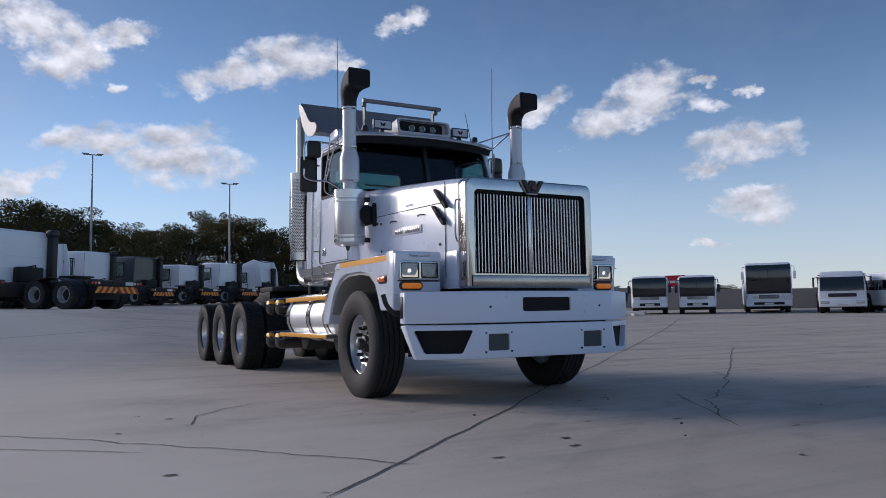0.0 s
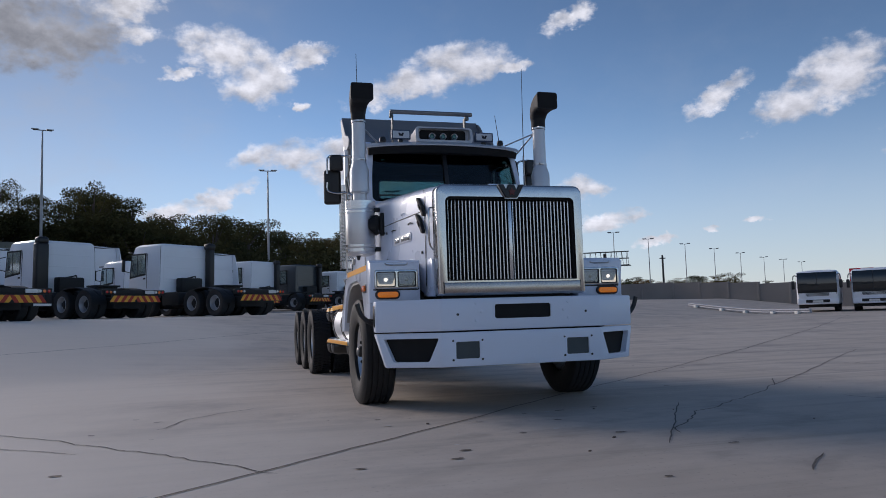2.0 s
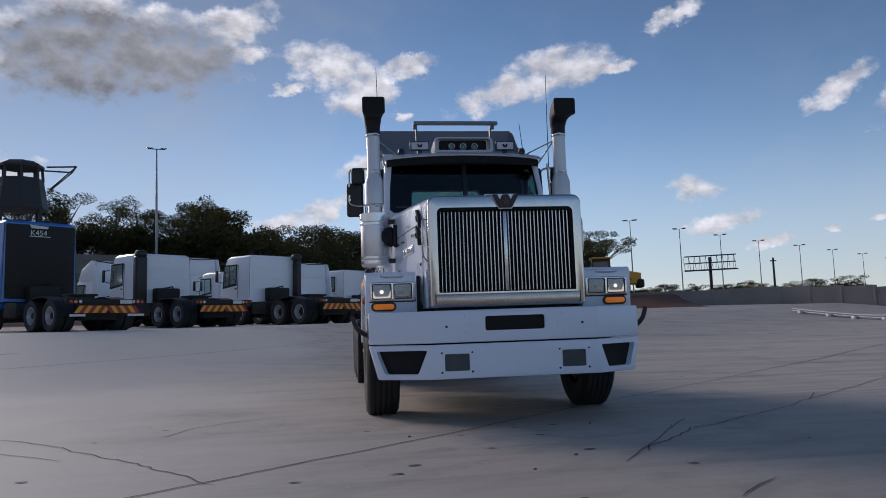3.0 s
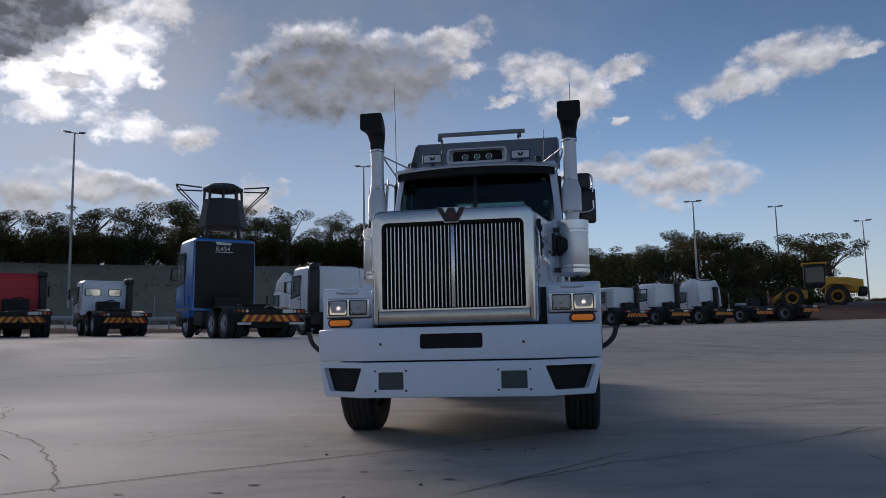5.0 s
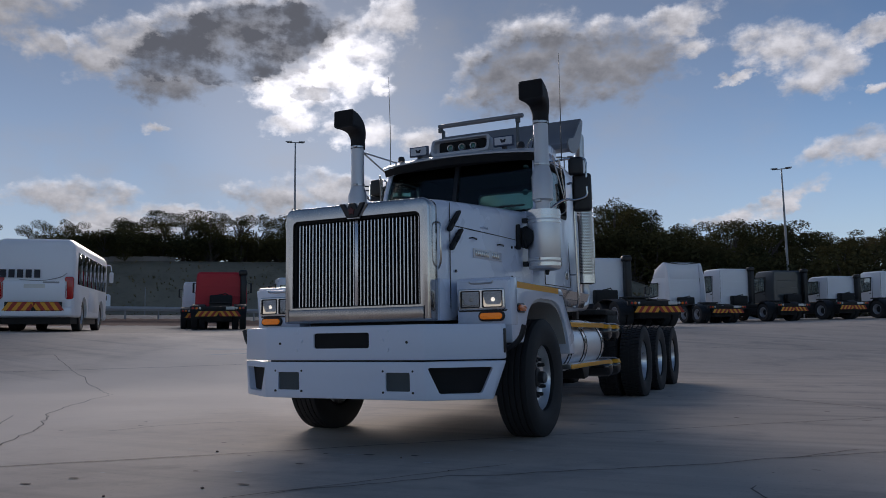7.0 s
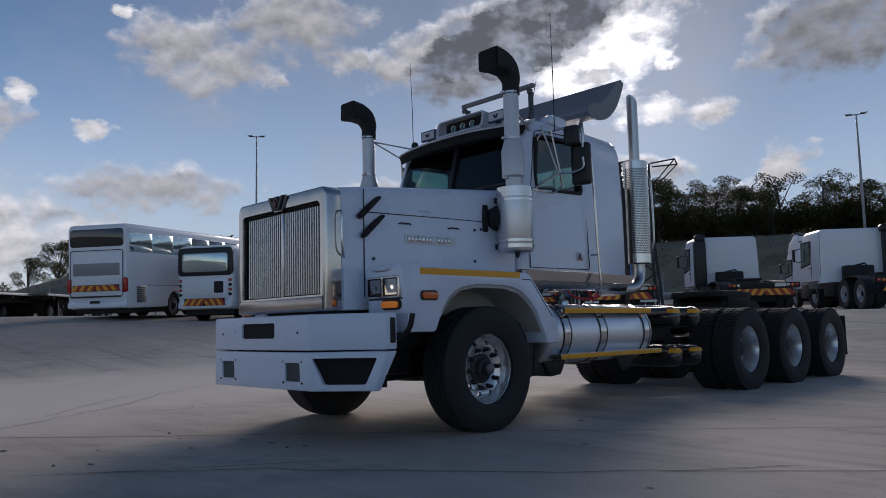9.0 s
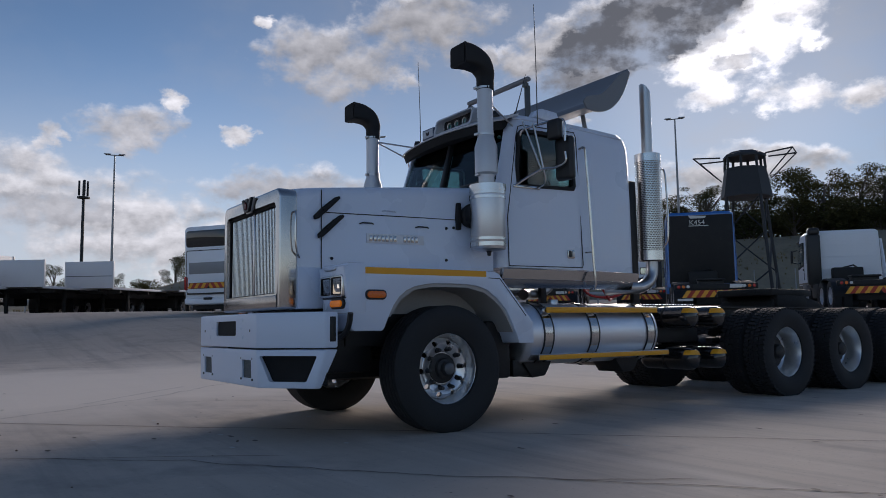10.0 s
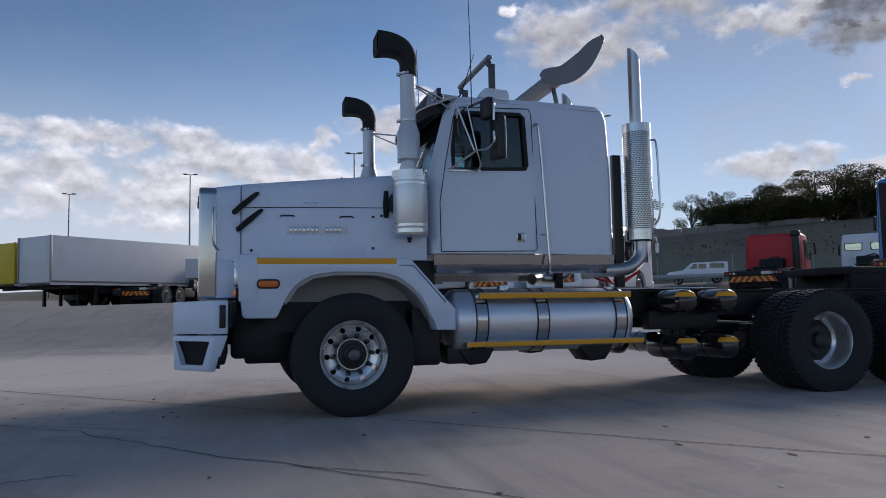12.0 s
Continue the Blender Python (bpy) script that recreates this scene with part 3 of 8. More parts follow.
def make_bumper():
    upper = [(-1.25, .465), (-1.25, .36), (-.745, 0), (.745, 0), (1.25, .36), (1.25, .465)]
    b = prism(upper, "z", .727, 1.003, .014, 2)
    inner = [(-1.235, .60), (-1.235, .372), (-.74, .016), (.74, .016), (1.235, .372), (1.235, .60)]
    b = cut(b, prism(inner, "z", .60, .988), prism(rounded(-.263, .263, .822, .946, .02), "y", -.1, .2))
    top = part("bumper_upper", b, M["bumper_white"], truck, "white painted steel bumper upper beam with a tow slot")
    part("tow_slot", span(-.285, .285, .016, .05, .80, .97), M["void"], top, "black recessed tow slot")
    for s in (-1, 1):
        for dx, dz in ((.43, .955), (.385, .885), (.43, .81), (.60, .865)):
            part("bolt", lathe([(0, -.007), (.013, -.006), (.015, -.001), (.02, 0), (.021, .003)] if dx < .5 else [(0, -.004), (.011, -.003), (.013, .003)], (s * dx, .001, dz), "y", 12), M["bumper_white"] if dx < .5 else M["black"], top)
    up = [(-1.25, .465), (-1.25, .36), (-.745, 0), (.745, 0), (1.25, .36), (1.25, .465)]
    low = [(-1.175, .36), (-1.175, .30), (-.76, .012), (.76, .012), (1.175, .30), (1.175, .36)]

    def level(k, g):
        return [(x0 + (x1 - x0) * k - math.copysign(g, x0), y0 + (y1 - y0) * k + g, .715 - .295 * k) for (x0, y0), (x1, y1) in zip(up, low)]
    shell = loft([level(0, 0), level(1, 0)])
    bmesh.ops.bevel(shell, geom=[e for e in shell.edges if e.calc_face_angle(0) > radians(20)], offset=.012, segments=2, affect="EDGES", profile=.5)
    hollow = loft([[(x, y + (.3 if y > .29 else 0), z + .03) for x, y, z in level(-.15, .016)], [(x, y + (.3 if y > .29 else 0), z - .01) for x, y, z in level(1.1, .016)]])
    tools, backs = [hollow], []
    for s in (-1, 1):
        tools.append(prism([(x * s, z) for x, z in rounded(.408, .622, .487, .632, .012)], "y", -.1, .1))
        trap = [(.765, .668), (1.187, .668), (1.112, .468), (.842, .468)]
        turn = Matrix.Rotation(math.atan2(.36, .505), 4, "Z")
        flat = prism([((x - .98) * 1.228, z) for x, z in trap], "y", -.12, .12, .012, 1)
        moved(flat, Matrix.Translation((.98, .175, 0)) @ turn)
        tools.append(flat if s > 0 else mirror_x(flat))
        backs.append(s)
    b = cut(shell, *tools)
    lower = part("bumper_lower", b, M["bumper_white"], truck, "white steel lower bumper with angled corner cut-outs")
    for s in backs:
        pl = moved(box((.0, .05, .57), (.62, .012, .25)), Matrix.Translation((.98, .175, 0)) @ Matrix.Rotation(math.atan2(.36, .505), 4, "Z"))
        part("corner_backing", pl if s > 0 else mirror_x(pl), M["void"], lower, "black plate behind the corner cut-out")
    for s in (-1, 1):
        part("fog_lamp_cover", span(s * .40, s * .63, .022, .034, .48, .64), M["cover_mesh"], lower, "dark grey perforated lamp cover")
        for dx in (.385, .648):
            for dz in (.478, .642):
                part("bolt", lathe([(0, -.006), (.009, -.004), (.010, .004)], (s * dx, .006, dz), "y", 10), M["black"], lower)
    part("bumper_beam", span(-.95, .95, .32, .44, .46, .95, .02), M["chassis"], truck, "black cross beam behind the bumper")
    for s in (-1, 1):
        part("tow_hook", tube(glide([(s * 1.20, .48, .80), (s * 1.28, .49, .82), (s * 1.355, .50, .89), (s * 1.39, .50, .99)], 4), .022, 10), M["black"], truck, "black step hook beside the bumper")
        part("bumper_side_handle", span(s * 1.245, s * 1.258, .395, .445, .775, .965, .006), M["black"], top, "black rubber bumper end slot")


M["cover_mesh"] = surface("grey_perforated_cover", (.07, .085, .09), .55, 0, .25, 8, 260, .6)
M["grille_mesh"] = surface("black_grille_mesh", (.014, .014, .015), .6, .2, .3, 20, 180, .8)
make_bumper()
part("front_undertray", join(span(-.78, .78, .48, 1.02, .50, .93, .04), span(-.60, .60, .60, 1.2, .44, .6, .03)), M["chassis"], truck, "black steering gear and undertray")
for s in (-1, 1):
    part("rear_splash_guard", span(s * .55, s * 1.02, 2.06, 2.34, .40, .92, .03), M["chassis"], truck, "black bracket box behind the front wheel")


def make_grille():
    g = part("grille_surround", cut(join(prism(rounded(-.708, .708, 1.035, 2.036, (.02, .02, .075, .075), 6), "y", .20, .36, .018, 3)),
                                    prism(rounded(-.625, .625, 1.165, 1.925, (.01, .01, .05, .05), 5), "y", .1, .5)), M["surround"], truck, "polished steel grille surround with a brown-tinted lower bar")
    part("lower_bar", span(-.655, .655, .190, .212, 1.048, 1.150, .008), M["lower_bar"], g, "lower bar tinted brown for the ground's reflection")
    for x in (-.66, .66):
        part("surround_seam", span(x - .003, x + .003, .197, .202, 1.05, 1.16), M["groove"], g)
    part("grille_back", span(-.64, .64, .315, .33, 1.15, 1.94), M["grille_mesh"], g, "black mesh behind the grille bars")
    rim = cut(prism(rounded(-.63, .63, 1.16, 1.93, (.01, .01, .055, .055), 5), "y", .235, .315), prism(rounded(-.608, .608, 1.172, 1.905, (.01, .01, .05, .05), 5), "y", .2, .35))
    part("grille_rim", rim, M["void"], g, "black inner grille rim")
    first = None
    for k in range(35):
        x = -.588 + 1.176 * k / 34
        if abs(x) < .02:
            continue
        if first is None:
            first = part("grille_bar", box((0, .272, 1.535), (.0115, .05, .725), .004, 1), M["bar"], g, "slim polished vertical grille bar")
            first.location.x = x
        else:
            again(first, g, pose(x, 0, 0))
    part("grille_centre_bar", box((0, .262, 1.535), (.034, .05, .73), .006, 2), M["bar"], g, "wider polished centre bar")
    badge = prism([(-.125, 2.035), (-.055, 1.915), (.055, 1.915), (.125, 2.035), (.075, 2.035), (.05, 1.985), (.028, 2.035), (-.028, 2.035), (-.05, 1.985), (-.075, 2.035)], "y", .165, .205, .004, 1)
    e = part("emblem", badge, M["black"], truck, "dark winged emblem with a red centre")
    part("emblem_back", prism([(-.13, 2.04), (-.06, 1.905), (.06, 1.905), (.13, 2.04)], "y", .188, .203, .003, 1), M["steel"], e)
    part("emblem_mark", prism([(0, 2.005), (.012, 1.982), (.032, 1.978), (.018, 1.958), (.022, 1.935), (0, 1.947), (-.022, 1.935), (-.018, 1.958), (-.032, 1.978), (-.012, 1.982)], "y", .155, .17), M["dull_red"], e, "small dull red star")


M["surround"] = surface("dulled_chrome_surround", (.52, .505, .49), .16, 1, .22, 4, 5, .10)
# the bar's brown paints in the ground that it mirrors
M["lower_bar"] = surface("smoke_dulled_steel", (.40, .36, .33), .24, 1, .35, 3, 9, .10, 0, (.22, .17, .14), .4)
M["dull_red"] = surface("dull_red_enamel", (.10, .012, .012), .4)
M["bar"] = surface("polished_grille_bar", (.60, .60, .61), .24, 1, .05, 6, 60, .01)
make_grille()


def make_bonnet():
    rings = []
    for y, w, top, bottom, r in ((.34, .70, 2.035, 1.035, .075), (.40, .705, 2.045, 1.035, .075), (.56, .718, 2.065, 1.035, .08), (1.0, .765, 2.10, 1.20, .085), (1.5, .82, 2.137, 1.33, .09), (2.0, .872, 2.17, 1.36, .10), (2.25, .895, 2.185, 1.36, .10)):
        ring = rounded(-w, w, bottom, top, (.01, .01, r, r), 6)
        rings.append([(x, y, z + .022 * (1 - (x / w) ** 2) * (z > top - .03)) for x, z in ring])
    b = part("bonnet", loft(rings), M["white"], truck, "glossy white bonnet with side catches and latches", bend=40)
    part("bonnet_bulge", prism(rounded(-.16, .16, 2.03, 2.075, .02), "y", .36, .62, .012), M["white"], b)

    def side_x(y):
        return .70 + (y - .34) * .103
    both("bonnet_gap", lambda: moved(span(-.0015, .0025, -.004, .004, -.50, .40), pose(side_x(.564) + .001, .564, 1.64)), M["groove"], parent=b)

    def strip():
        pts = [(.566, 1.848), (1.0, 1.849), (1.5, 1.85), (1.95, 1.848)]
        bm = bmesh.new()
        for (y0, z0), (y1, z1) in zip(pts, pts[1:]):
            bm2 = tube([(side_x(y0), y0, z0), (side_x(y1), y1, z1)], .0042, 6)
            bm = join(bm, bm2)
        return bm
    both("bonnet_seam", strip, M["groove"], parent=b)

    def catch(y, z):
        lean = radians(-52)
        arm = prism([(-.155, -.02), (-.12, -.035), (.05, -.022), (.15, -.012), (.155, .008), (.12, .022), (-.03, .022), (-.14, .01)], "x", 0, .035, .006, 1)
        moved(arm, Matrix.Translation((side_x(y) + .004, y, z)) @ Matrix.Rotation(radians(38), 4, "X"))
        pin = moved(span(.03, .05, -.05, .03, -.010, .010, .004), Matrix.Translation((side_x(y) + .002, y, z)) @ Matrix.Rotation(radians(38), 4, "X"))
        return join(arm, pin)
    for y, z in ((.60, 1.89), (.635, 1.735)):
        both("bonnet_catch", lambda: catch(y, z), M["rubber"], "black rubber bonnet catch", b)
    both("rear_bonnet_latch", lambda: moved(prism([(-.02, -.12), (.02, -.12), (.028, 0), (.02, .13), (-.015, .13), (-.026, 0)], "x", 0, .04, .006), pose(side_x(1.86), 1.86, 1.875)), M["rubber"], "black rubber rear latch", b)
    both("grille_handle", lambda: tube(glide([(side_x(.34), .335, 1.84), (side_x(.34) + .045, .325, 1.82), (side_x(.34) + .05, .32, 1.66), (side_x(.34) + .045, .335, 1.52), (side_x(.36), .375, 1.46)], 5), .008, 8), M["chrome"], "slim chrome grab handle", b)
    for y, z in ((1.18, 1.895), (.97, 1.775), (1.50, 1.765)):
        both("bonnet_grip", lambda: join(tube([(side_x(y - .06), y - .065, z - .006), (side_x(y) + .018, y - .045, z), (side_x(y) + .018, y + .045, z), (side_x(y + .06), y + .065, z - .006)], .006, 6)), M["black"] if z < 1.8 else M["white"], "", b)
    for y, z in ((.67, 1.78), (.655, 1.46), (1.745, 1.765), (1.74, 1.475), (1.82, 1.775)):
        both("rubber_button", lambda: lathe([(0, .012), (.012, .010), (.014, 0)], (side_x(y), y, z), "x", 10), M["black"], parent=b)
    plates = both("name_plate", lambda: moved(span(-.004, .006, -.275, .275, -.042, .042, .004), Matrix.Translation((side_x(1.24) + .002, 1.24, 1.645)) @ Matrix.Rotation(radians(-5.9), 4, "Z")), M["plate_grey"], "pale name plate with silver bars", b)
    for s, pl in zip((1, -1), plates):
        # bars in place of the maker's name
        spots = [(-.235 + .038 * k, .028) for k in range(7)] + [(.085 + .038 * k, .028) for k in range(4)]
        for dy, wide in spots:
            bar = moved(span(0, .012, -wide / 2, wide / 2, -.026, .026, .004), Matrix.Translation((side_x(1.24 + dy) + .003, 1.24 + dy, 1.645)))
            part("silver_bar", bar if s > 0 else mirror_x(bar), M["chrome"], pl)
    return b


M["plate_grey"] = surface("pale_name_plate", (.72, .73, .75), .35, .1, .05)
bonnet = make_bonnet()


def make_fender():
    outer = [(.505, 1.36), (1.97, 1.352), (2.02, 1.335), (2.42, .905), (2.42, .717), (2.245, .722), (2.215, .80), (2.16, .91), (2.095, 1.02), (2.0, 1.115), (1.89, 1.187),
             (1.79, 1.218), (1.69, 1.230), (1.50, 1.234), (1.343, 1.233), (1.24, 1.222), (1.148, 1.204), (1.07, 1.17), (1.003, 1.118), (.95, 1.05), (.90, .95), (.865, .87), (.844, .848), (.60, .850), (.575, .87), (.56, 1.0)]
    return prism(outer, "x", .80, 1.262, .012, 2)


def make_wings():
    wings = both("wing", make_fender, M["white"], "white flat-topped steel wing")
    for s, w in zip((1, -1), wings):
        def at(bm):
            return bm if s > 0 else mirror_x(bm)
        liner = [(2.19, .82), (2.13, .93), (2.06, 1.03), (1.97, 1.105), (1.87, 1.165), (1.69, 1.205), (1.343, 1.208), (1.16, 1.18), (1.03, 1.10), (.93, .96), (.91, 1.0), (1.01, 1.13), (1.15, 1.22), (1.34, 1.25), (1.69, 1.25), (1.89, 1.21), (2.1, 1.04), (2.22, .84)]
        part("arch_liner", at(prism(liner, "x", .62, 1.235)), M["liner_pale"], w, "pale grey wheel arch liner")
        part("wing_stripe", at(moved(span(0, .004, -.6, .6, -.0255, .0255), Matrix.Translation((1.2615, 1.275, 1.326)))), M["yellow"], w, "yellow reflective strip")
        lamp = part("side_marker", at(prism(rounded(.69, .88, 1.095, 1.175, .035), "x", 1.262, 1.272, .003)), M["black"], w, "oval amber side marker lamp")
        part("lens", at(prism(rounded(.703, .867, 1.108, 1.162, .027), "x", 1.268, 1.288, .006)), M["orange_lens"], lamp, "amber ribbed lens")
        part("wing_crease", at(tube([(1.2625, 1.90, 1.292), (1.2625, 2.03, 1.29), (1.2625, 2.33, .962)], .004, 6)), M["groove"], w, "pressed crease line")
        part("inner_panel", at(prism([(.93, .99), (2.12, .99), (2.19, .86), (2.22, .86), (2.1, 1.10), (1.9, 1.24), (1.3, 1.25), (1.05, 1.18)], "x", .803, .822)), M["liner_pale"], w, "pale grey inner arch panel")
        # headlamp nacelle
        part("lamp_box", at(span(.79, 1.268, .545, .70, .99, 1.384, .014)), M["white"], w, "white headlamp box")
        bez = part("headlamp", at(cut(prism(rounded(.815, 1.222, 1.118, 1.292, .02), "y", .51, .56, .006), prism(rounded(.838, 1.008, 1.136, 1.274, .015), "y", .4, .545), prism(rounded(1.028, 1.204, 1.136, 1.274, .015), "y", .4, .545))), M["chrome"], w, "twin rectangular headlamps in a chrome bezel")
        part("bezel_back", at(prism(rounded(.80, 1.237, 1.105, 1.305, .02), "y", .542, .552)), M["black"], bez)
        for x0, x1, lit in ((.838, 1.008, False), (1.028, 1.204, True)):
            dish = loft([[(x, .523, z) for x, z in rounded(x0, x1, 1.136, 1.274, .015)], [(x, .535, z) for x, z in rounded(x0 + .025, x1 - .025, 1.158, 1.254, .02)], [(x, .540, z) for x, z in rounded(x0 + .055, x1 - .055, 1.182, 1.232, .015)]], caps=False)
            # thin black frame gives each lamp opening a dark edge
            part("lamp_seal", at(cut(prism(rounded(x0 - .002, x1 + .002, 1.134, 1.276, .015), "y", .509, .523), prism(rounded(x0 + .007, x1 - .007, 1.143, 1.267, .012), "y", .4, .6))), M["void"], bez)
            part("reflector", at(join(dish, prism(rounded(x0 + .05, x1 - .05, 1.178, 1.236, .015), "y", .5395, .541))), M["reflector_lit"] if lit else M["reflector"], bez)
            part("bulb", at(lathe([(0, -.006), (.014, -.005), (.02, 0), (.015, .02)], ((x0 + x1) / 2, .530, 1.205), "y", 16)), M["bulb_on"] if lit else M["clear_bulb"], bez, "glowing bulb" if lit else "")
            part("glass", at(prism(rounded(x0, x1, 1.136, 1.274, .015), "y", .516, .521)), M["lamp_glass"], bez, "fluted lamp glass", shadow=False)
        ind = part("indicator", at(prism(rounded(.985, 1.215, 1.025, 1.108, .04), "y", .522, .548, .006)), M["black"], w, "oval amber indicator in a black rubber ring")
        part("lens", at(prism(rounded(1.003, 1.197, 1.040, 1.093, .026), "y", .505, .535, .008)), M["amber_lit"], ind, "lit amber lens")
        part("grab_handle", at(tube(glide([(.90, .545, 1.347), (.915, .515, 1.352), (.94, .505, 1.335), (1.10, .505, 1.335), (1.125, .515, 1.352), (1.14, .545, 1.347)], 4), .007, 8)), M["steel"], w, "small bent grab handle")
        part("radiator_side", at(prism([(.36, 1.04), (.70, 1.04), (.70, 1.38), (.36, 1.38)], "x", .700, .722, .004)), M["white"], w)
        # inner shield between the wing and the engine
        part("splash_shield", at(span(.60, .80, .75, 2.35, .72, 1.36)), M["chassis"], w, "black splash shield")


M["liner_pale"] = surface("dusty_pale_liner", (.40, .39, .38), .6, 0, .15, 3, 40, .1)
M["reflector"] = surface("lamp_reflector", (.20, .205, .215), .12, 1, .3, 16, 60, .25)
M["bulb_on"] = surface("lit_bulb", (1.0, .86, .66), .3, 0, .01, emit=2.4)
M["reflector_lit"] = surface("lit_lamp_reflector", (1.0, .80, .56), .2, .6, .2, 14, 60, .3, emit=1.1)
M["clear_bulb"] = surface("dull_bulb", (.5, .5, .5), .2, .5, .02)
M["amber_lit"] = surface("lit_amber_lens", (.75, .20, .008), .2, 0, .25, 20, 160, .5, .4, emit=.28)
make_wings()


def make_intakes():
    cx, cy = 1.085, 2.05
    for s in (1, -1):
        def at(bm):
            return bm if s > 0 else mirror_x(bm)
        can = part("air_cleaner", at(lathe([(0, 1.548), (.10, 1.548), (.155, 1.562), (.163, 1.585), (.163, 2.09), (.158, 2.125), (.13, 2.15), (.105, 2.16), (0, 2.16)], (cx, cy, 0), "z", 40)), M["canister"], truck, "stainless air cleaner canister with clamp bands")
        for z, h in ((1.605, .018), (1.655, .012), (2.03, .012), (2.075, .016), (2.12, .03)):
            part("clamp_band", at(lathe([(.160, z - h), (.168 + .004 * (h > .02), z - h), (.168 + .004 * (h > .02), z + h), (.160, z + h)], (cx, cy, 0), "z", 40, True)), M["chrome"], can)
        part("drain_valve", at(lathe([(0, 1.50), (.016, 1.505), (.02, 1.53), (.03, 1.552)], (cx + .03, cy - .02, 0), "z", 12)), M["black"], can)
        pipe = part("intake_pipe", at(lathe([(0, 2.155), (.074, 2.155), (.074, 2.235), (.106, 2.262), (.107, 2.50), (.076, 2.60), (.074, 2.66), (.074, 3.06), (0, 3.06)], (cx, cy - .01, 0), "z", 32)), M["pipe_white"], truck, "pale stepped intake pipe")
        for z in (2.62, 2.245, 3.055):
            part("hose_clamp", at(join(lathe([(.075, z - .01), (.081, z - .01), (.081, z + .01), (.075, z + .01)], (cx, cy - .01, 0), "z", 28, True), box((cx - .02, cy - .10, z), (.05, .03, .022), .004))), M["steel"], pipe)
        # black rubber snorkel head with a square mouth facing forward
        rings = []
        line = [(p[0], p[1]) for p in glide([(2.045, 3.04, 0), (2.045, 3.12, 0), (2.04, 3.20, 0), (1.985, 3.28, 0), (1.875, 3.318, 0), (1.745, 3.322, 0)], 5)]
        n = len(line)
        for i, (y, z) in enumerate(line):
            y1, z1 = line[min(i + 1, n - 1)]
            y0, z0 = line[max(i - 1, 0)]
            d = Vector((y1 - y0, z1 - z0)).normalized()
            nrm = Vector((-d.y, d.x))
            k = max(0, (i / (n - 1) - .25) / .75)
            half_w, half_h, r = .082 + .042 * k, .082 + .016 * k, .078 - .052 * k
            ring = []
            for u, v in rounded(-half_w, half_w, -half_h, half_h, r, 4):
                tip = (.05 if v < 0 else -.05) * (i == n - 1)
                ring.append((cx + u, y + nrm.x * v - (.02 * (1 - abs(v) / half_h) if i == n - 1 else 0), z + nrm.y * v))
            rings.append(ring)
        head = part("snorkel_head", at(loft(rings)), M["rubber"], truck, "black rubber snorkel head with a square mouth", bend=50)
        mouth = [(x, y - .004, z) for x, y, z in rings[-1]]
        c = Vector((cx, sum(p[1] for p in mouth) / len(mouth), sum(p[2] for p in mouth) / len(mouth)))
        part("snorkel_mouth", at(loft([[c + (Vector(p) - c) * .86 + Vector((0, -.002, 0)) for p in mouth], [c + (Vector(p) - c) * .80 + Vector((0, .006, 0)) for p in mouth]])), M["void"], head)
        # stay rods to the cab, elbow hose to the engine
        part("stay_rod", at(tube([(cx - .06, cy + .03, 3.0), (.80, 2.46, 2.93)], .009, 8)), M["steel"], truck, "thin steel stay rod")
        part("stay_rod", at(tube([(cx - .06, cy + .03, 2.99), (.93, 2.50, 2.80)], .009, 8)), M["steel"], truck, "thin steel stay rod")
        part("intake_hose", at(join(lathe([(.0, .84), (.10, .84), (.105, .90), (.115, .91), (.115, .93), (.10, .94), (.10, 1.02), (0, 1.02)], (0, 1.985, 1.885), "x", 24))), M["rubber"], truck, "ribbed black intake hose")
        for z, wide in ((2.06, .14), (1.62, .16)):
            part("canister_bracket", at(box((.93, 2.02, z), (wide, .05, .05), .006)), M["black"], truck, "black canister bracket")


M["pipe_white"] = surface("pale_pipe_paint", (.60, .61, .63), .35, .35, .06, 3, 60, .02)
make_intakes()


# ---- cab and sleeper ----
def cab_ring(z, w, front, rear, wr, inset=0.0, bow=0.04):
    """Plan outline of the cab at one height: bowed front, sides that draw in behind the doors, round rear corners."""
    w, wr, front, rear = w - inset, wr - inset, front + inset, rear - inset
    pts = []
    for k in range(9):
        u = -1 + 2 * k / 8
        pts.append((u * (w - .05), front + bow * u * u))
    pts += [(w - .015, front + bow + .03), (w, front + bow + .10), (w, 3.0), (w - .01, 3.4)]
    for k in range(5):
        a = radians(90 * k / 4)
        pts.append((wr - .09 + .09 * math.cos(a), rear - .09 + .09 * math.sin(a)))
    half = [p for p in pts[9:]]
    return [(x, y, z) for x, y in pts + [(-x, y) for x, y in half[::-1]]]


def cab_solid(inset=0.0, low=1.42, high=2.955):
    rows = [(low + inset, .985, 2.26, 4.25, .885), (2.18, .985, 2.24, 4.25, .885), (2.50, .965, 2.325, 4.245, .875), (2.78, .945, 2.41, 4.24, .862),
            (2.87, .93, 2.46, 4.22, .845), (high - .02 - inset, .89, 2.53, 4.17, .81), (high - inset, .80, 2.64, 4.08, .73)]
    return loft([cab_ring(z, w, f, r, wr, inset) for z, w, f, r, wr in rows])


def windscreen_tool(s, grow=0.0, y0=2.0, y1=2.62):
    g = grow
    pts = [(.022 - g, 2.20 - g), (.86 + g, 2.20 - g), (.898 + g, 2.24), (.886 + g, 2.50), (.855 + g, 2.775), (.81, 2.815 + g), (.022 - g, 2.83 + g)]
    return prism([(s * x, z) for x, z in pts], "y", y0, y1)


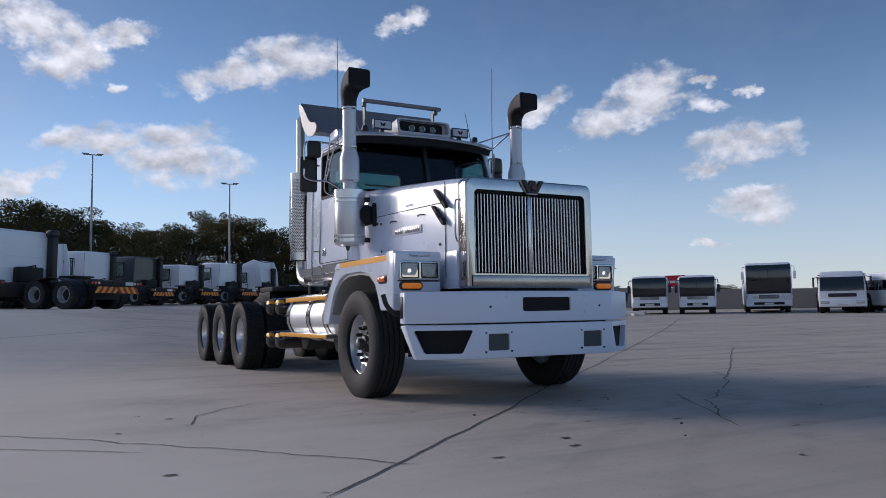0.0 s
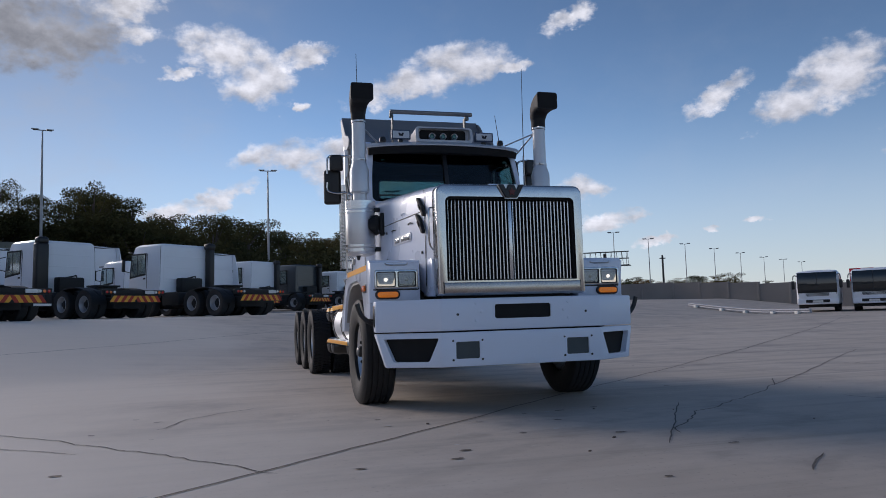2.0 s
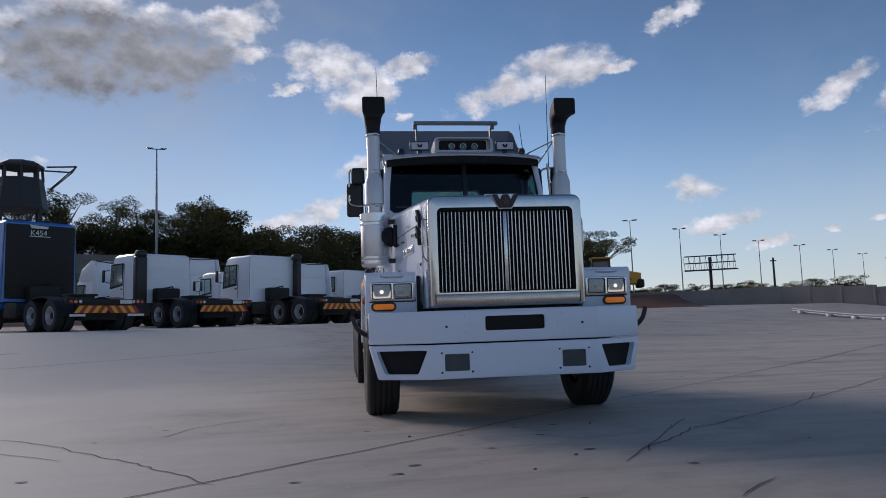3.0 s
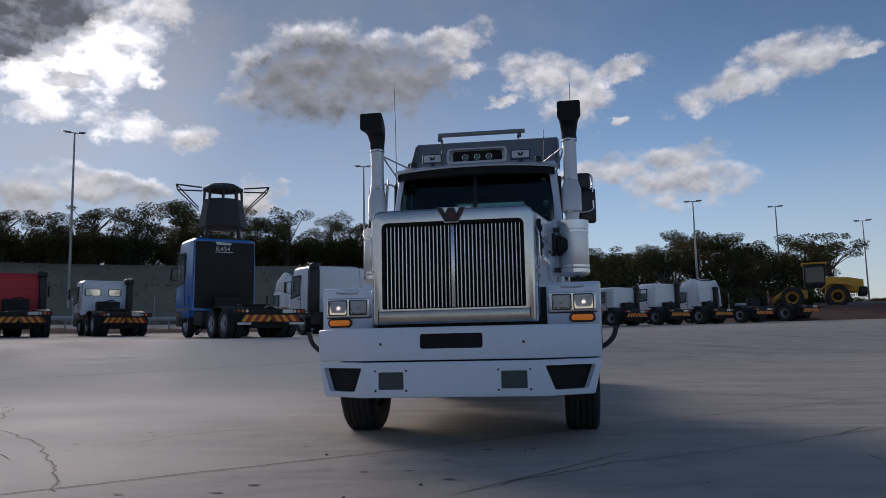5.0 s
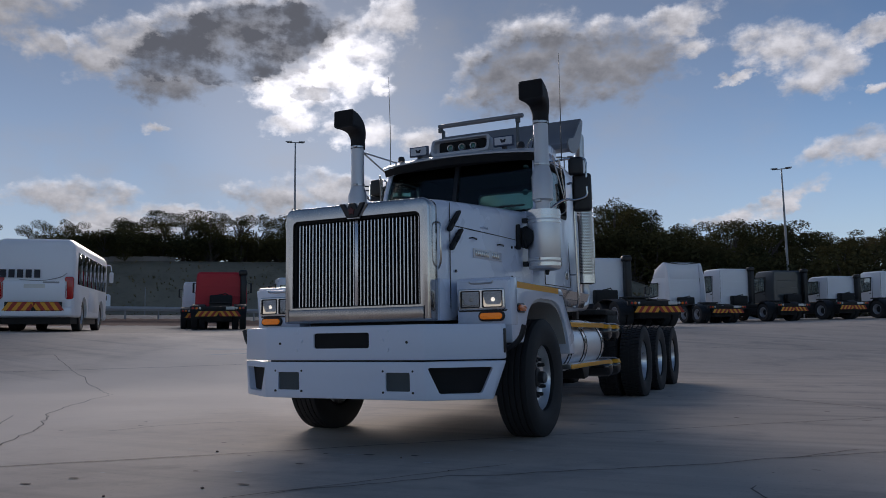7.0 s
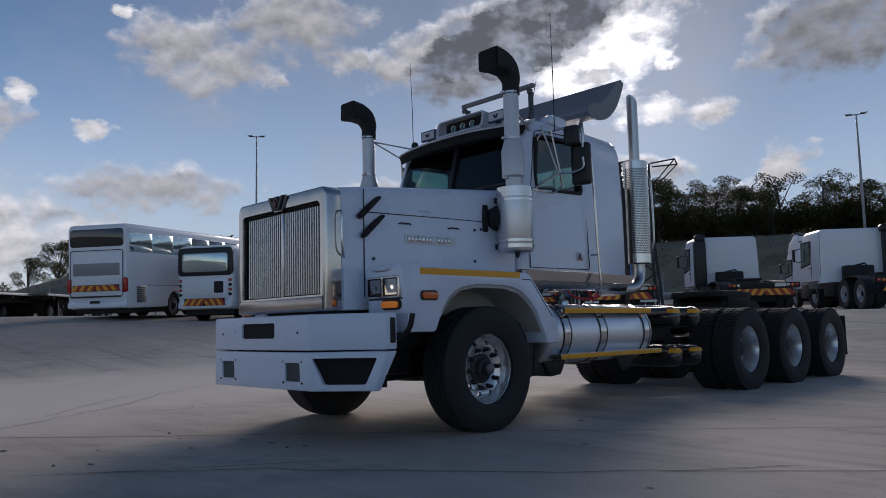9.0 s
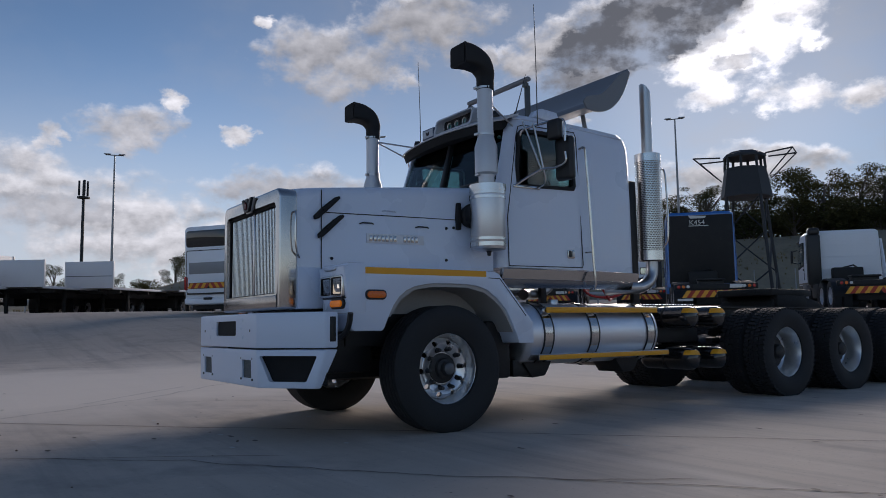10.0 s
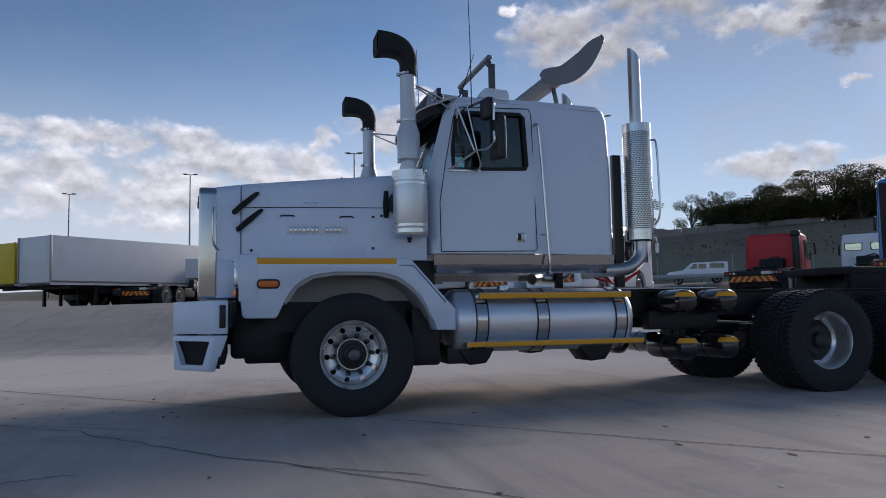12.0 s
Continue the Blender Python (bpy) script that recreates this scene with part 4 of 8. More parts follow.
def side_window(grow=0.0):
    g = grow
    return [(2.515 - g, 2.215 - g), (3.235 + g, 2.24 - g), (3.262 + g, 2.265), (3.235 + g, 2.735), (3.205, 2.76 + g), (2.585, 2.752 + g), (2.552 - g, 2.725), (2.508 - g, 2.40)]


def make_cab():
    tools = [cab_solid(.045), *[windscreen_tool(s) for s in (-1, 1)], prism(side_window(), "x", -1.2, 1.2), prism(rounded(-.46, .50, 2.53, 2.78, .05), "y", 4.0, 4.5)]
    cab = part("cab", cut(cab_solid(), *tools), M["white"], truck, "white day cab with integral sleeper box", bend=40)
    lining = cut(cab_solid(.052), cab_solid(.066), *[windscreen_tool(s, .01) for s in (-1, 1)], prism(side_window(.012), "x", -1.2, 1.2), prism(rounded(-.47, .51, 2.52, 2.79, .05), "y", 4.0, 4.5))
    part("lining", lining, M["cab_trim"], cab, "dark cab lining")
    for s in (-1, 1):
        # windscreen half, laid in the slanted opening
        def wy(z, x):
            u = x / .95
            lean = 2.24 + .085 * (z - 2.18) / .32 if z < 2.5 else 2.325 + .085 * (z - 2.5) / .28
            return lean + .04 * u * u + .02
        rows = []
        for z in (2.19, 2.35, 2.5, 2.65, 2.79, 2.83):
            rows.append([(s * (.012 + (.895 - .012 - max(0, z - 2.5) * .12) * k / 8), wy(z, .012 + .88 * k / 8), z) for k in range(9)])
        bm = bmesh.new()
        for off in (0, .006):
            vs = [[bm.verts.new((x, y + off, z)) for x, y, z in r] for r in rows]
            for a, b in zip(vs, vs[1:]):
                for k in range(8):
                    bm.faces.new((a[k], a[k + 1], b[k + 1], b[k]))
        part("windscreen", bm, M["windscreen"], cab, "green tinted windscreen half with a dark top band", shadow=False)
        band = bmesh.new()
        vs = [[band.verts.new((s * (.012 + .85 * k / 8), wy(z, .012 + .85 * k / 8) + .012, z)) for k in range(9)] for z in (2.66, 2.72, 2.82)]
        for a, b in zip(vs, vs[1:]):
            for k in range(8):
                band.faces.new((a[k], a[k + 1], b[k + 1], b[k]))
        part("sun_band", band, M["smoked"], cab, "dark tinted sun band", shadow=False)
        part("side_window", prism([(y, z) for y, z in side_window(.01)], "x", s * .943, s * .949), M["side_glass"], cab, "tinted door window", shadow=False)
        fr = cut(prism(side_window(.022), "x", s * .925, s * .988), prism(side_window(-.012), "x", s * .8, s * 1.1))
        part("window_seal", fr, M["rubber"], cab, "black window seal")
        seal = [(2.37, 1.435), (3.335, 1.445), (3.352, 1.47), (3.338, 2.78), (3.315, 2.835), (2.62, 2.822), (2.555, 2.80), (2.52, 2.70), (2.425, 2.25), (2.365, 1.9)]
        line = [(s * (.9875 - max(0, z - 2.18) * .066), y, z) for y, z in seal] + [(s * .9875, seal[0][0], seal[0][1])]
        part("door_gap", tube(line, .0045, 6), M["groove"], cab, "door outline")
        h = part("door_handle", prism(rounded(3.135, 3.232, 1.53, 1.618, .018), "x", s * .985, s * .997, .004), M["chrome"], cab, "square chrome door handle")
        part("handle_recess", prism(rounded(3.147, 3.185, 1.542, 1.606, .01), "x", s * .994, s * .999), M["black"], h)
        part("handle_lever", prism(rounded(3.190, 3.222, 1.545, 1.603, .008), "x", s * .996, s * 1.008, .003), M["steel"], h)
        part("wiper", join(tube([(s * .10, 2.20, 2.205), (s * .50, 2.225, 2.25), (s * .70, 2.24, 2.27)], .008, 6), box((s * .62, 2.232, 2.262), (.42, .014, .016), .003)), M["black"], cab, "black windscreen wiper")
        # bright strip and valance below the cab
        part("sill_strip", prism([(s * .93, 1.315), (s * .962, 1.315), (s * .994, 1.408), (s * .93, 1.408)], "y", 2.30, 4.18, .002, 1), M["chrome"], cab, "polished sill strip")
        part("valance", prism([(s * .88, 1.235), (s * .925, 1.235), (s * .958, 1.312), (s * .88, 1.312)], "y", 2.33, 4.12, .002, 1), M["dull_chrome"], cab, "dull polished valance")
        part("drip_rail", tube([(s * .925, 2.50, 2.882), (s * .925, 3.0, 2.888), (s * .912, 3.4, 2.885), (s * .855, 4.13, 2.878)], .008, 6), M["white"], cab)
        part("grab_rail", tube(glide([(s * .985, 3.345, 2.655), (s * 1.04, 3.35, 2.66), (s * 1.045, 3.375, 2.60), (s * 1.045, 3.41, 2.1), (s * 1.045, 3.44, 1.55), (s * 1.045, 3.455, 1.27), (s * .98, 3.45, 1.23)], 4), .014, 10), M["chrome"], truck, "tall chrome grab rail behind the door")
        part("rail_stay", tube([(s * .97, 3.40, 1.60), (s * 1.045, 3.435, 1.60)], .009, 8), M["chrome"], cab)
        # inside: seat, panel
        seat = part("seat", join(box((s * .46, 3.0, 1.78), (.50, .50, .16), .05, 3), box((s * .46, 3.24, 2.03), (.48, .14, .50), .05, 3), box((s * .46, 3.27, 2.32), (.28, .10, .14), .04, 3)), M["seat"], cab, "dark high-backed seat")
    for x, z, r in ((.78, 2.70, .035), (.80, 2.42, .035), (-.74, 2.70, .025)):
        part("licence_disc", lathe([(0, -.002), (r, -.002), (r, .002), (0, .002)], (x, 2.375 + .3 * (z - 2.5) + .012, z), "y", 20), M["disc"], cab, "small round licence disc on the glass")
    part("rear_window", prism(rounded(-.475, .515, 2.515, 2.795, .05), "y", 4.205, 4.211), M["windscreen"], cab, "rear window", shadow=False)
    part("dashboard", prism([(2.36, 1.6), (2.36, 2.16), (2.46, 2.20), (2.62, 2.17), (2.70, 2.0), (2.66, 1.6)], "x", -.90, .90, .02), M["cab_trim"], cab, "dark dashboard")
    part("steering_wheel", moved(join(tube([(.21 * math.cos(a), .21 * math.sin(a), 0) for a in [2 * math.pi * k / 24 for k in range(25)]], .014, 8), box((0, 0, 0), (.40, .05, .02), .005), box((0, 0, -.05), (.06, .06, .10), .01)), Matrix.Translation((-.46, 2.70, 2.22)) @ Matrix.Rotation(radians(28), 4, "X")), M["black"], cab, "black steering wheel")
    part("windscreen_post", prism([(2.225, 2.18), (2.28, 2.18), (2.455, 2.83), (2.40, 2.83)], "x", -.024, .024, .004), M["black"], cab, "black centre post")
    # roof visor
    rings = []
    for k in range(17):
        u = -1 + k / 8
        x = .955 * u
        f = 2.235 + .10 * u * u + .04 * abs(u) ** 8
        zf = 2.865 - .03 * u * u
        rings.append([(x, f, zf), (x, f - .004, zf + .014), (x, f + .10, 2.925 - .02 * u * u), (x, 2.56, 2.958 - .03 * u * u), (x, 2.56, 2.930 - .03 * u * u), (x, f + .08, 2.893 - .02 * u * u)])
    v = part("sun_visor", loft(rings), M["visor"], truck, "grey-white painted roof sun visor with rivets", bend=50)
    rings = []
    for k in range(17):
        u = -.97 + .97 * k / 8
        x = .945 * u
        f = 2.245 + .10 * u * u + .04 * abs(u) ** 8
        zf = 2.861 - .03 * u * u
        rings.append([(x, f, zf), (x, f + .03, zf - .075), (x, 2.40 + .03 * u * u, 2.785), (x, 2.43 + .03 * u * u, 2.84), (x, f + .09, 2.884 - .02 * u * u)])
    part("visor_apron", loft(rings), M["void"], v, "black apron under the sun visor", bend=40)
    for k in range(9):
        x = -.8 + .2 * k
        part("rivet", lathe([(0, .006), (.008, .004), (.009, -.002)], (x, 2.44 + .1 * (x / .95) ** 2, 2.945 - .02 * x * x), "z", 8), M["black"], v)
    # marker box with three round lamps
    bx = part("roof_lamp_box", cut(loft([[(x, 2.40 + (z - 2.95) * .25, z) for x, z in rounded(-.335, .375, 2.94, 3.135, .045)], [(x, 2.80, z) for x, z in rounded(-.335, .375, 2.93, 3.10, .045)], [(x, 3.15, z) for x, z in rounded(-.30, .34, 2.93, 2.98, .02)]]),
                                   prism(rounded(-.305, .345, 2.97, 3.118, .035), "y", 2.3, 2.52)), M["visor"], truck, "grey moulded roof pod with a dark lamp panel", bend=45)
    part("dark_panel", prism(rounded(-.27, .31, 2.98, 3.11, .03), "y", 2.512, 2.524), M["void"], bx, "dark recessed lamp panel")
    for x in (-.12, .02, .16):
        part("round_lamp", join(lathe([(.030, -.03), (.038, -.034), (.042, -.02), (.040, .012), (.030, .012)], (x, 2.505, 3.03), "y", 18, True)), M["steel"], bx, "small round lamp with a green lens")
        part("green_lens", lathe([(0, -.02), (.02, -.018), (.031, -.006), (.031, .004)], (x, 2.50, 3.03), "y", 16), M["green_lens"], bx)
    for s in (-1, 1):
        sg = part("roof_sign", box((s * .52 + .01, 2.47, 3.03), (.235, .045, .115), .008), M["sign_frame"], truck, "small framed roof sign with a dark mark")
        part("sign_face", box((s * .52 + .01, 2.446, 3.03), (.20, .004, .085)), M["sign_face"], sg, "pale sign face")
        part("sign_mark", prism([(-.035, .018), (-.02, -.02), (.02, -.02), (.035, .018), (.014, .018), (0, 0), (-.014, .018)], "y", 2.439, 2.4445), M["ink"], sg).location = (s * .52 + .01, 0, 3.03)
        part("sign_foot", box((s * .52 + .01, 2.49, 2.96), (.05, .05, .04), .005), M["black"], sg)
        part("marker_lamp", lathe([(0, .05), (.03, .045), (.04, .02), (.04, -.01)], (s * .735, 2.45, 2.945), "z", 16), M["black"], truck, "round black marker lamp")
        part("bar_post", join(box((s * .48, 3.10, 3.185), (.02, .075, .48), .006), box((s * .50, 3.06, 3.415), (.05, .05, .05), .006)), M["post_grey"], truck, "dark light bar post")
        part("roof_bracket", prism([(2.80, 2.935), (3.12, 2.905), (3.12, 2.97), (3.10, 3.015), (2.90, 3.03), (2.86, 3.02)], "x", s * .80, s * .93, .008), M["white"], truck, "white roof bracket")
        part("aerofoil_leg", tube([(s * .70, 3.74, 2.93), (s * .70, 3.70, 3.14)], .024, 8), M["foil"], truck, "aerofoil leg")
    part("light_bar", tube([(-.52, 3.05, 3.465), (-.51, 3.05, 3.465), (.56, 3.05, 3.465), (.57, 3.05, 3.465)], [.026, .034, .034, .026], 14, .8), M["foil"], truck, "round grey light bar across the roof")
    # aerofoil
    chord = [(p[0], p[1]) for p in glide([(3.46, 3.11, 0), (3.52, 3.19, 0), (3.70, 3.24, 0), (3.88, 3.33, 0), (4.02, 3.47, 0), (4.135, 3.64, 0)], 4)]
    under = [(p[0], p[1]) for p in glide([(4.15, 3.62, 0), (4.06, 3.44, 0), (3.93, 3.28, 0), (3.74, 3.15, 0), (3.58, 3.09, 0)], 4)]
    foil = part("aerofoil", prism(chord + under, "x", -.975, .975), M["foil"], truck, "broad grey roof aerofoil with leaf-shaped end plates", bend=30)
    plate = [(p[0], p[1]) for p in glide([(3.43, 3.17, 0), (3.47, 3.225, 0), (3.56, 3.255, 0), (3.68, 3.285, 0), (3.80, 3.37, 0), (3.98, 3.545, 0), (4.115, 3.615, 0), (4.155, 3.58, 0), (4.08, 3.42, 0), (3.98, 3.27, 0), (3.82, 3.14, 0), (3.64, 3.085, 0), (3.48, 3.10, 0)], 3)]
    for s in (-1, 1):
        part("end_plate", prism(plate, "x", s * .972, s * .992, .004, 1), M["foil"], foil, "leaf-shaped end plate")


M["disc"] = surface("pale_paper_disc", (.18, .30, .30), .6)
M["side_glass"] = pane("dark_door_glass", (.55, .70, .69), .06)
M["dull_chrome"] = surface("dull_polished_steel", (.42, .42, .43), .24, 1, .12, 3, 40, .04)
M["visor"] = surface("grey_white_visor_paint", (.52, .53, .55), .38, 0, .06, 2, 60, .02, .2)
M["green_lens"] = surface("green_glass_lens", (.03, .14, .11), .12, 0, .1, 20, 90, .1, .6)
M["sign_frame"] = surface("dark_blue_frame", (.03, .05, .10), .4)
M["sign_face"] = surface("pale_sign_face", (.55, .58, .62), .45)
M["post_grey"] = surface("grey_green_post", (.10, .11, .11), .5, .2, .15)
make_cab()


def make_mirrors():
    for s in (1, -1):
        def at(bm):
            return bm if s > 0 else mirror_x(bm)
        turn = Matrix.Rotation(radians(10), 4, "Z")
        big = part("mirror_housing", at(moved(box((0, 0, 0), (.205, .085, .42), .035, 4), Matrix.Translation((1.285, 2.86, 2.45)) @ turn)), M["black"], truck, "tall black door mirror")
        part("mirror_glass", at(moved(box((0, .043, 0), (.17, .004, .38)), Matrix.Translation((1.285, 2.86, 2.45)) @ turn)), M["mirror"], big)
        small = part("wide_mirror_housing", at(moved(box((0, 0, 0), (.16, .08, .20), .03, 4), Matrix.Translation((1.245, 2.77, 2.73)) @ turn)), M["black"], truck, "small black wide-angle mirror")
        part("mirror_glass", at(moved(box((0, .041, 0), (.13, .004, .17)), Matrix.Translation((1.245, 2.77, 2.73)) @ turn)), M["mirror"], small)
        part("mirror_arm", at(tube(glide([(.955, 2.55, 2.62), (1.00, 2.56, 2.74), (1.10, 2.66, 2.79), (1.25, 2.78, 2.82), (1.345, 2.80, 2.79), (1.35, 2.80, 2.60)], 5), .012, 8)), M["chrome"], truck, "bent chrome mirror arm")
        part("mirror_arm", at(tube(glide([(.985, 2.46, 2.20), (1.06, 2.60, 2.30), (1.14, 2.70, 2.36), (1.24, 2.76, 2.36), (1.345, 2.80, 2.40), (1.35, 2.80, 2.50)], 5), .012, 8)), M["chrome"], truck, "bent chrome mirror arm")
        part("mirror_arm", at(tube([(1.14, 2.70, 2.36), (1.10, 2.62, 2.80)], .010, 8)), M["chrome"], truck, "thin chrome mirror stay")
        part("mirror_arm", at(tube([(1.13, 2.68, 2.36), (1.06, 2.52, 2.82)], .010, 8)), M["chrome"], truck, "thin chrome mirror stay")
        part("mirror_arm", at(tube(glide([(1.14, 2.70, 2.36), (1.12, 2.74, 2.24), (1.02, 2.74, 2.20), (.985, 2.72, 2.195)], 4), .010, 8)), M["chrome"], truck, "thin chrome mirror stay")
        part("mirror_foot", at(span(.984, .998, 2.44, 2.78, 2.185, 2.215, .004)), M["chrome"], truck, "chrome mirror foot plate")
        part("aerial", at(tube([(1.12 if s > 0 else .99, 2.66, 2.78), (1.125 if s > 0 else .99, 2.655, 3.4), (1.13 if s > 0 else 1.0, 2.64, 3.98 if s > 0 else 4.05)], [.006, .0045, .003], 6)), M["black"], truck, "thin black whip aerial")
    part("aerial", tube([(.80, 2.62, 2.94), (.80, 2.66, 3.0), (.80, 2.80, 3.40)], [.012, .006, .003], 6), M["black"], truck, "short thin aerial")


make_mirrors()


def make_stack():
    for s in (1, -1):
        def at(bm):
            return bm if s > 0 else mirror_x(bm)
        cx, cy = .835, 4.565
        top = part("exhaust_pipe", at(cut(lathe([(.052, 2.70), (.062, 2.70), (.062, 3.60), (.052, 3.60)], (cx, cy, 0), "z", 28, True), moved(box((0, 0, .3), (.5, .5, .6)), Matrix.Translation((cx, cy, 3.50)) @ Matrix.Rotation(radians(-48), 4, "X")))), M["stack"], truck, "steel exhaust stack with a slanted tip")
        part("stack_inside", at(lathe([(0, 2.72), (.050, 2.72), (.050, 3.42), (0, 3.42)], (cx, cy, 0), "z", 20)), M["void"], top)
        part("silencer", at(lathe([(0, 1.56), (.10, 1.56), (.118, 1.62), (.118, 2.70), (0, 2.74)], (cx, cy, 0), "z", 28)), M["chassis"], top)
        # perforated heat guard: staggered slots through a sheet
        bm = bmesh.new()
        cols, rows, z0, z1, r = 30, 52, 1.66, 2.68, .143
        cell = (z1 - z0) / rows
        ring = {}

        def vert(j, i):
            key = (j, i % (cols * 4))
            if key not in ring:
                a = 2 * math.pi * (i % (cols * 4)) / (cols * 4)
                z = z0 + cell * (j // 2) + (cell * .62 if j % 2 else 0)
                ring[key] = bm.verts.new((cx + r * math.cos(a), cy + r * math.sin(a), z))
            return ring[key]
        for j in range(rows * 2):
            shift = 2 * ((j // 2) % 2)
            for i in range(0, cols * 4, 1):
                if j % 2 == 0 and (i + shift) % 4 != 0:
                    continue
                bm.faces.new((vert(j, i), vert(j, i + 1), vert(j + 1, i + 1), vert(j + 1, i)))
        guard = part("heat_guard", at(bm), M["chrome"], top, "perforated chrome heat guard")
        for z, h in ((1.62, .05), (2.715, .045)):
            part("guard_band", at(lathe([(.138, z - h), (.147, z - h), (.147, z + h), (.138, z + h)], (cx, cy, 0), "z", 32, True)), M["chrome"], guard)
        part("exhaust_elbow", at(tube(glide([(cx, cy, 1.62), (cx, cy, 1.45), (cx + .01, cy - .07, 1.34), (cx + .02, cy - .22, 1.275), (cx + .0, cy - .42, 1.265), (cx - .15, cy - .60, 1.25)], 5), .066, 16)), M["stack"], top, "curved steel exhaust elbow")
        part("guard_rail", at(tube(glide([(cx + .05, cy + .135, 2.60), (cx + .09, cy + .165, 2.57), (cx + .10, cy + .175, 2.3), (cx + .10, cy + .175, 1.85), (cx + .06, cy + .14, 1.72)], 4), .011, 8)), M["chrome"], top, "bent chrome hand rail")
        part("stack_mount", at(span(cx - .10, cx - .04, 4.30, 4.40, 1.1, 2.45, .01)), M["black"], top, "black stack mounting post")


make_stack()


# ---- tanks, frame, wheels ----
def make_tanks():
    for s in (1, -1):
        def at(bm):
            return bm if s > 0 else mirror_x(bm)
        cx, cz, r = .845, .795, .295
        ends = [(0, 0), (.18, .008), (.26, .03), (.288, .06), (r, .10)]
        prof = [(q, 2.425 + h) for q, h in ends] + [(q, 4.325 - h) for q, h in ends[::-1]]
        tank = part("fuel_tank", at(lathe(prof, (cx, 0, cz), "y", 48)), M["alu"], truck, "brushed aluminium cylindrical fuel tank", bend=45)
        for y in (2.72, 3.335, 4.155):
            part("tank_strap", at(lathe([(r - .004, y - .052), (r + .006, y - .052), (r + .006, y + .052), (r - .004, y + .052)], (cx, 0, cz), "y", 48, True)), M["chrome"], tank, "polished tank strap")
            for d in (-.058, .058):
                part("strap_edge", at(lathe([(r - .004, y + d - .006), (r + .009, y + d - .006), (r + .009, y + d + .006), (r - .004, y + d + .006)], (cx, 0, cz), "y", 40, True)), M["black"], tank)
            part("strap_bracket", at(prism([(.98, 1.035), (1.12, 1.035), (1.12, .995), (1.06, .945), (1.03, .97)], "y", y - .06, y + .05, .006)), M["dull_chrome"], tank)
        part("filler_cap", at(lathe([(0, 1.125), (.05, 1.125), (.055, 1.11), (.055, 1.07), (0, 1.07)], (cx + .03, 3.02, 0), "z", 20)), M["steel"], tank, "round filler cap")
        up = part("upper_step", at(span(.93, 1.135, 2.69, 4.27, 1.025, 1.052, .006)), M["dull_chrome"], tank, "narrow upper step plate")
        part("yellow_edge", at(span(1.132, 1.140, 2.695, 4.265, .992, 1.044, .002)), M["yellow"], up, "yellow reflective edge")
        low = part("lower_step", at(span(.93, 1.185, 2.545, 4.365, .555, .606, .006)), M["steel"], tank, "ribbed lower step plate")
        part("yellow_edge", at(span(1.183, 1.191, 2.55, 4.36, .558, .602, .002)), M["yellow"], low, "yellow reflective edge")
        for y0 in (2.60, 3.85):
            part("tank_bracket", at(prism([(y0 - .1, .56), (y0 + .30, .56), (y0 + .24, .45), (y0 + .20, .40), (y0 + .04, .385)], "x", .62, .98, .01)), M["chassis"], tank, "black tank bracket")
        # two pairs of black reservoirs with reflective patches
        for y in (4.94, 5.40):
            for z in (.945, .485):
                res = part("air_reservoir", at(lathe([(0, .35), (.09, .36), (.118, .40), (.122, .44), (.122, .97), (.118, 1.02), (.10, 1.055), (.06, 1.075), (0, 1.08)], (0, y, z), "x", 28)), M["gloss_black"], truck, "black air reservoir with a yellow patch")
                patch = cut(lathe([(.0, .99), (.1235, .99), (.1195, 1.023), (.102, 1.058), (.062, 1.078), (0, 1.083)], (0, y, z), "x", 28), span(.5, 1.3, y - .2, y + .2, z - .2, z + .045), span(.5, 1.3, y - .2, y + .2, z + .095, z + .3))
                part("reflective_patch", at(patch), M["yellow"], res)
                part("reservoir_band", at(lathe([(.118, .70), (.126, .70), (.126, .73), (.118, .73)], (0, y, z), "x", 24, True)), M["black"], res)
        part("battery_box", at(span(.46, .62, 4.75, 5.55, .66, .86, .02)), M["chassis"], truck, "black battery box")


make_tanks()


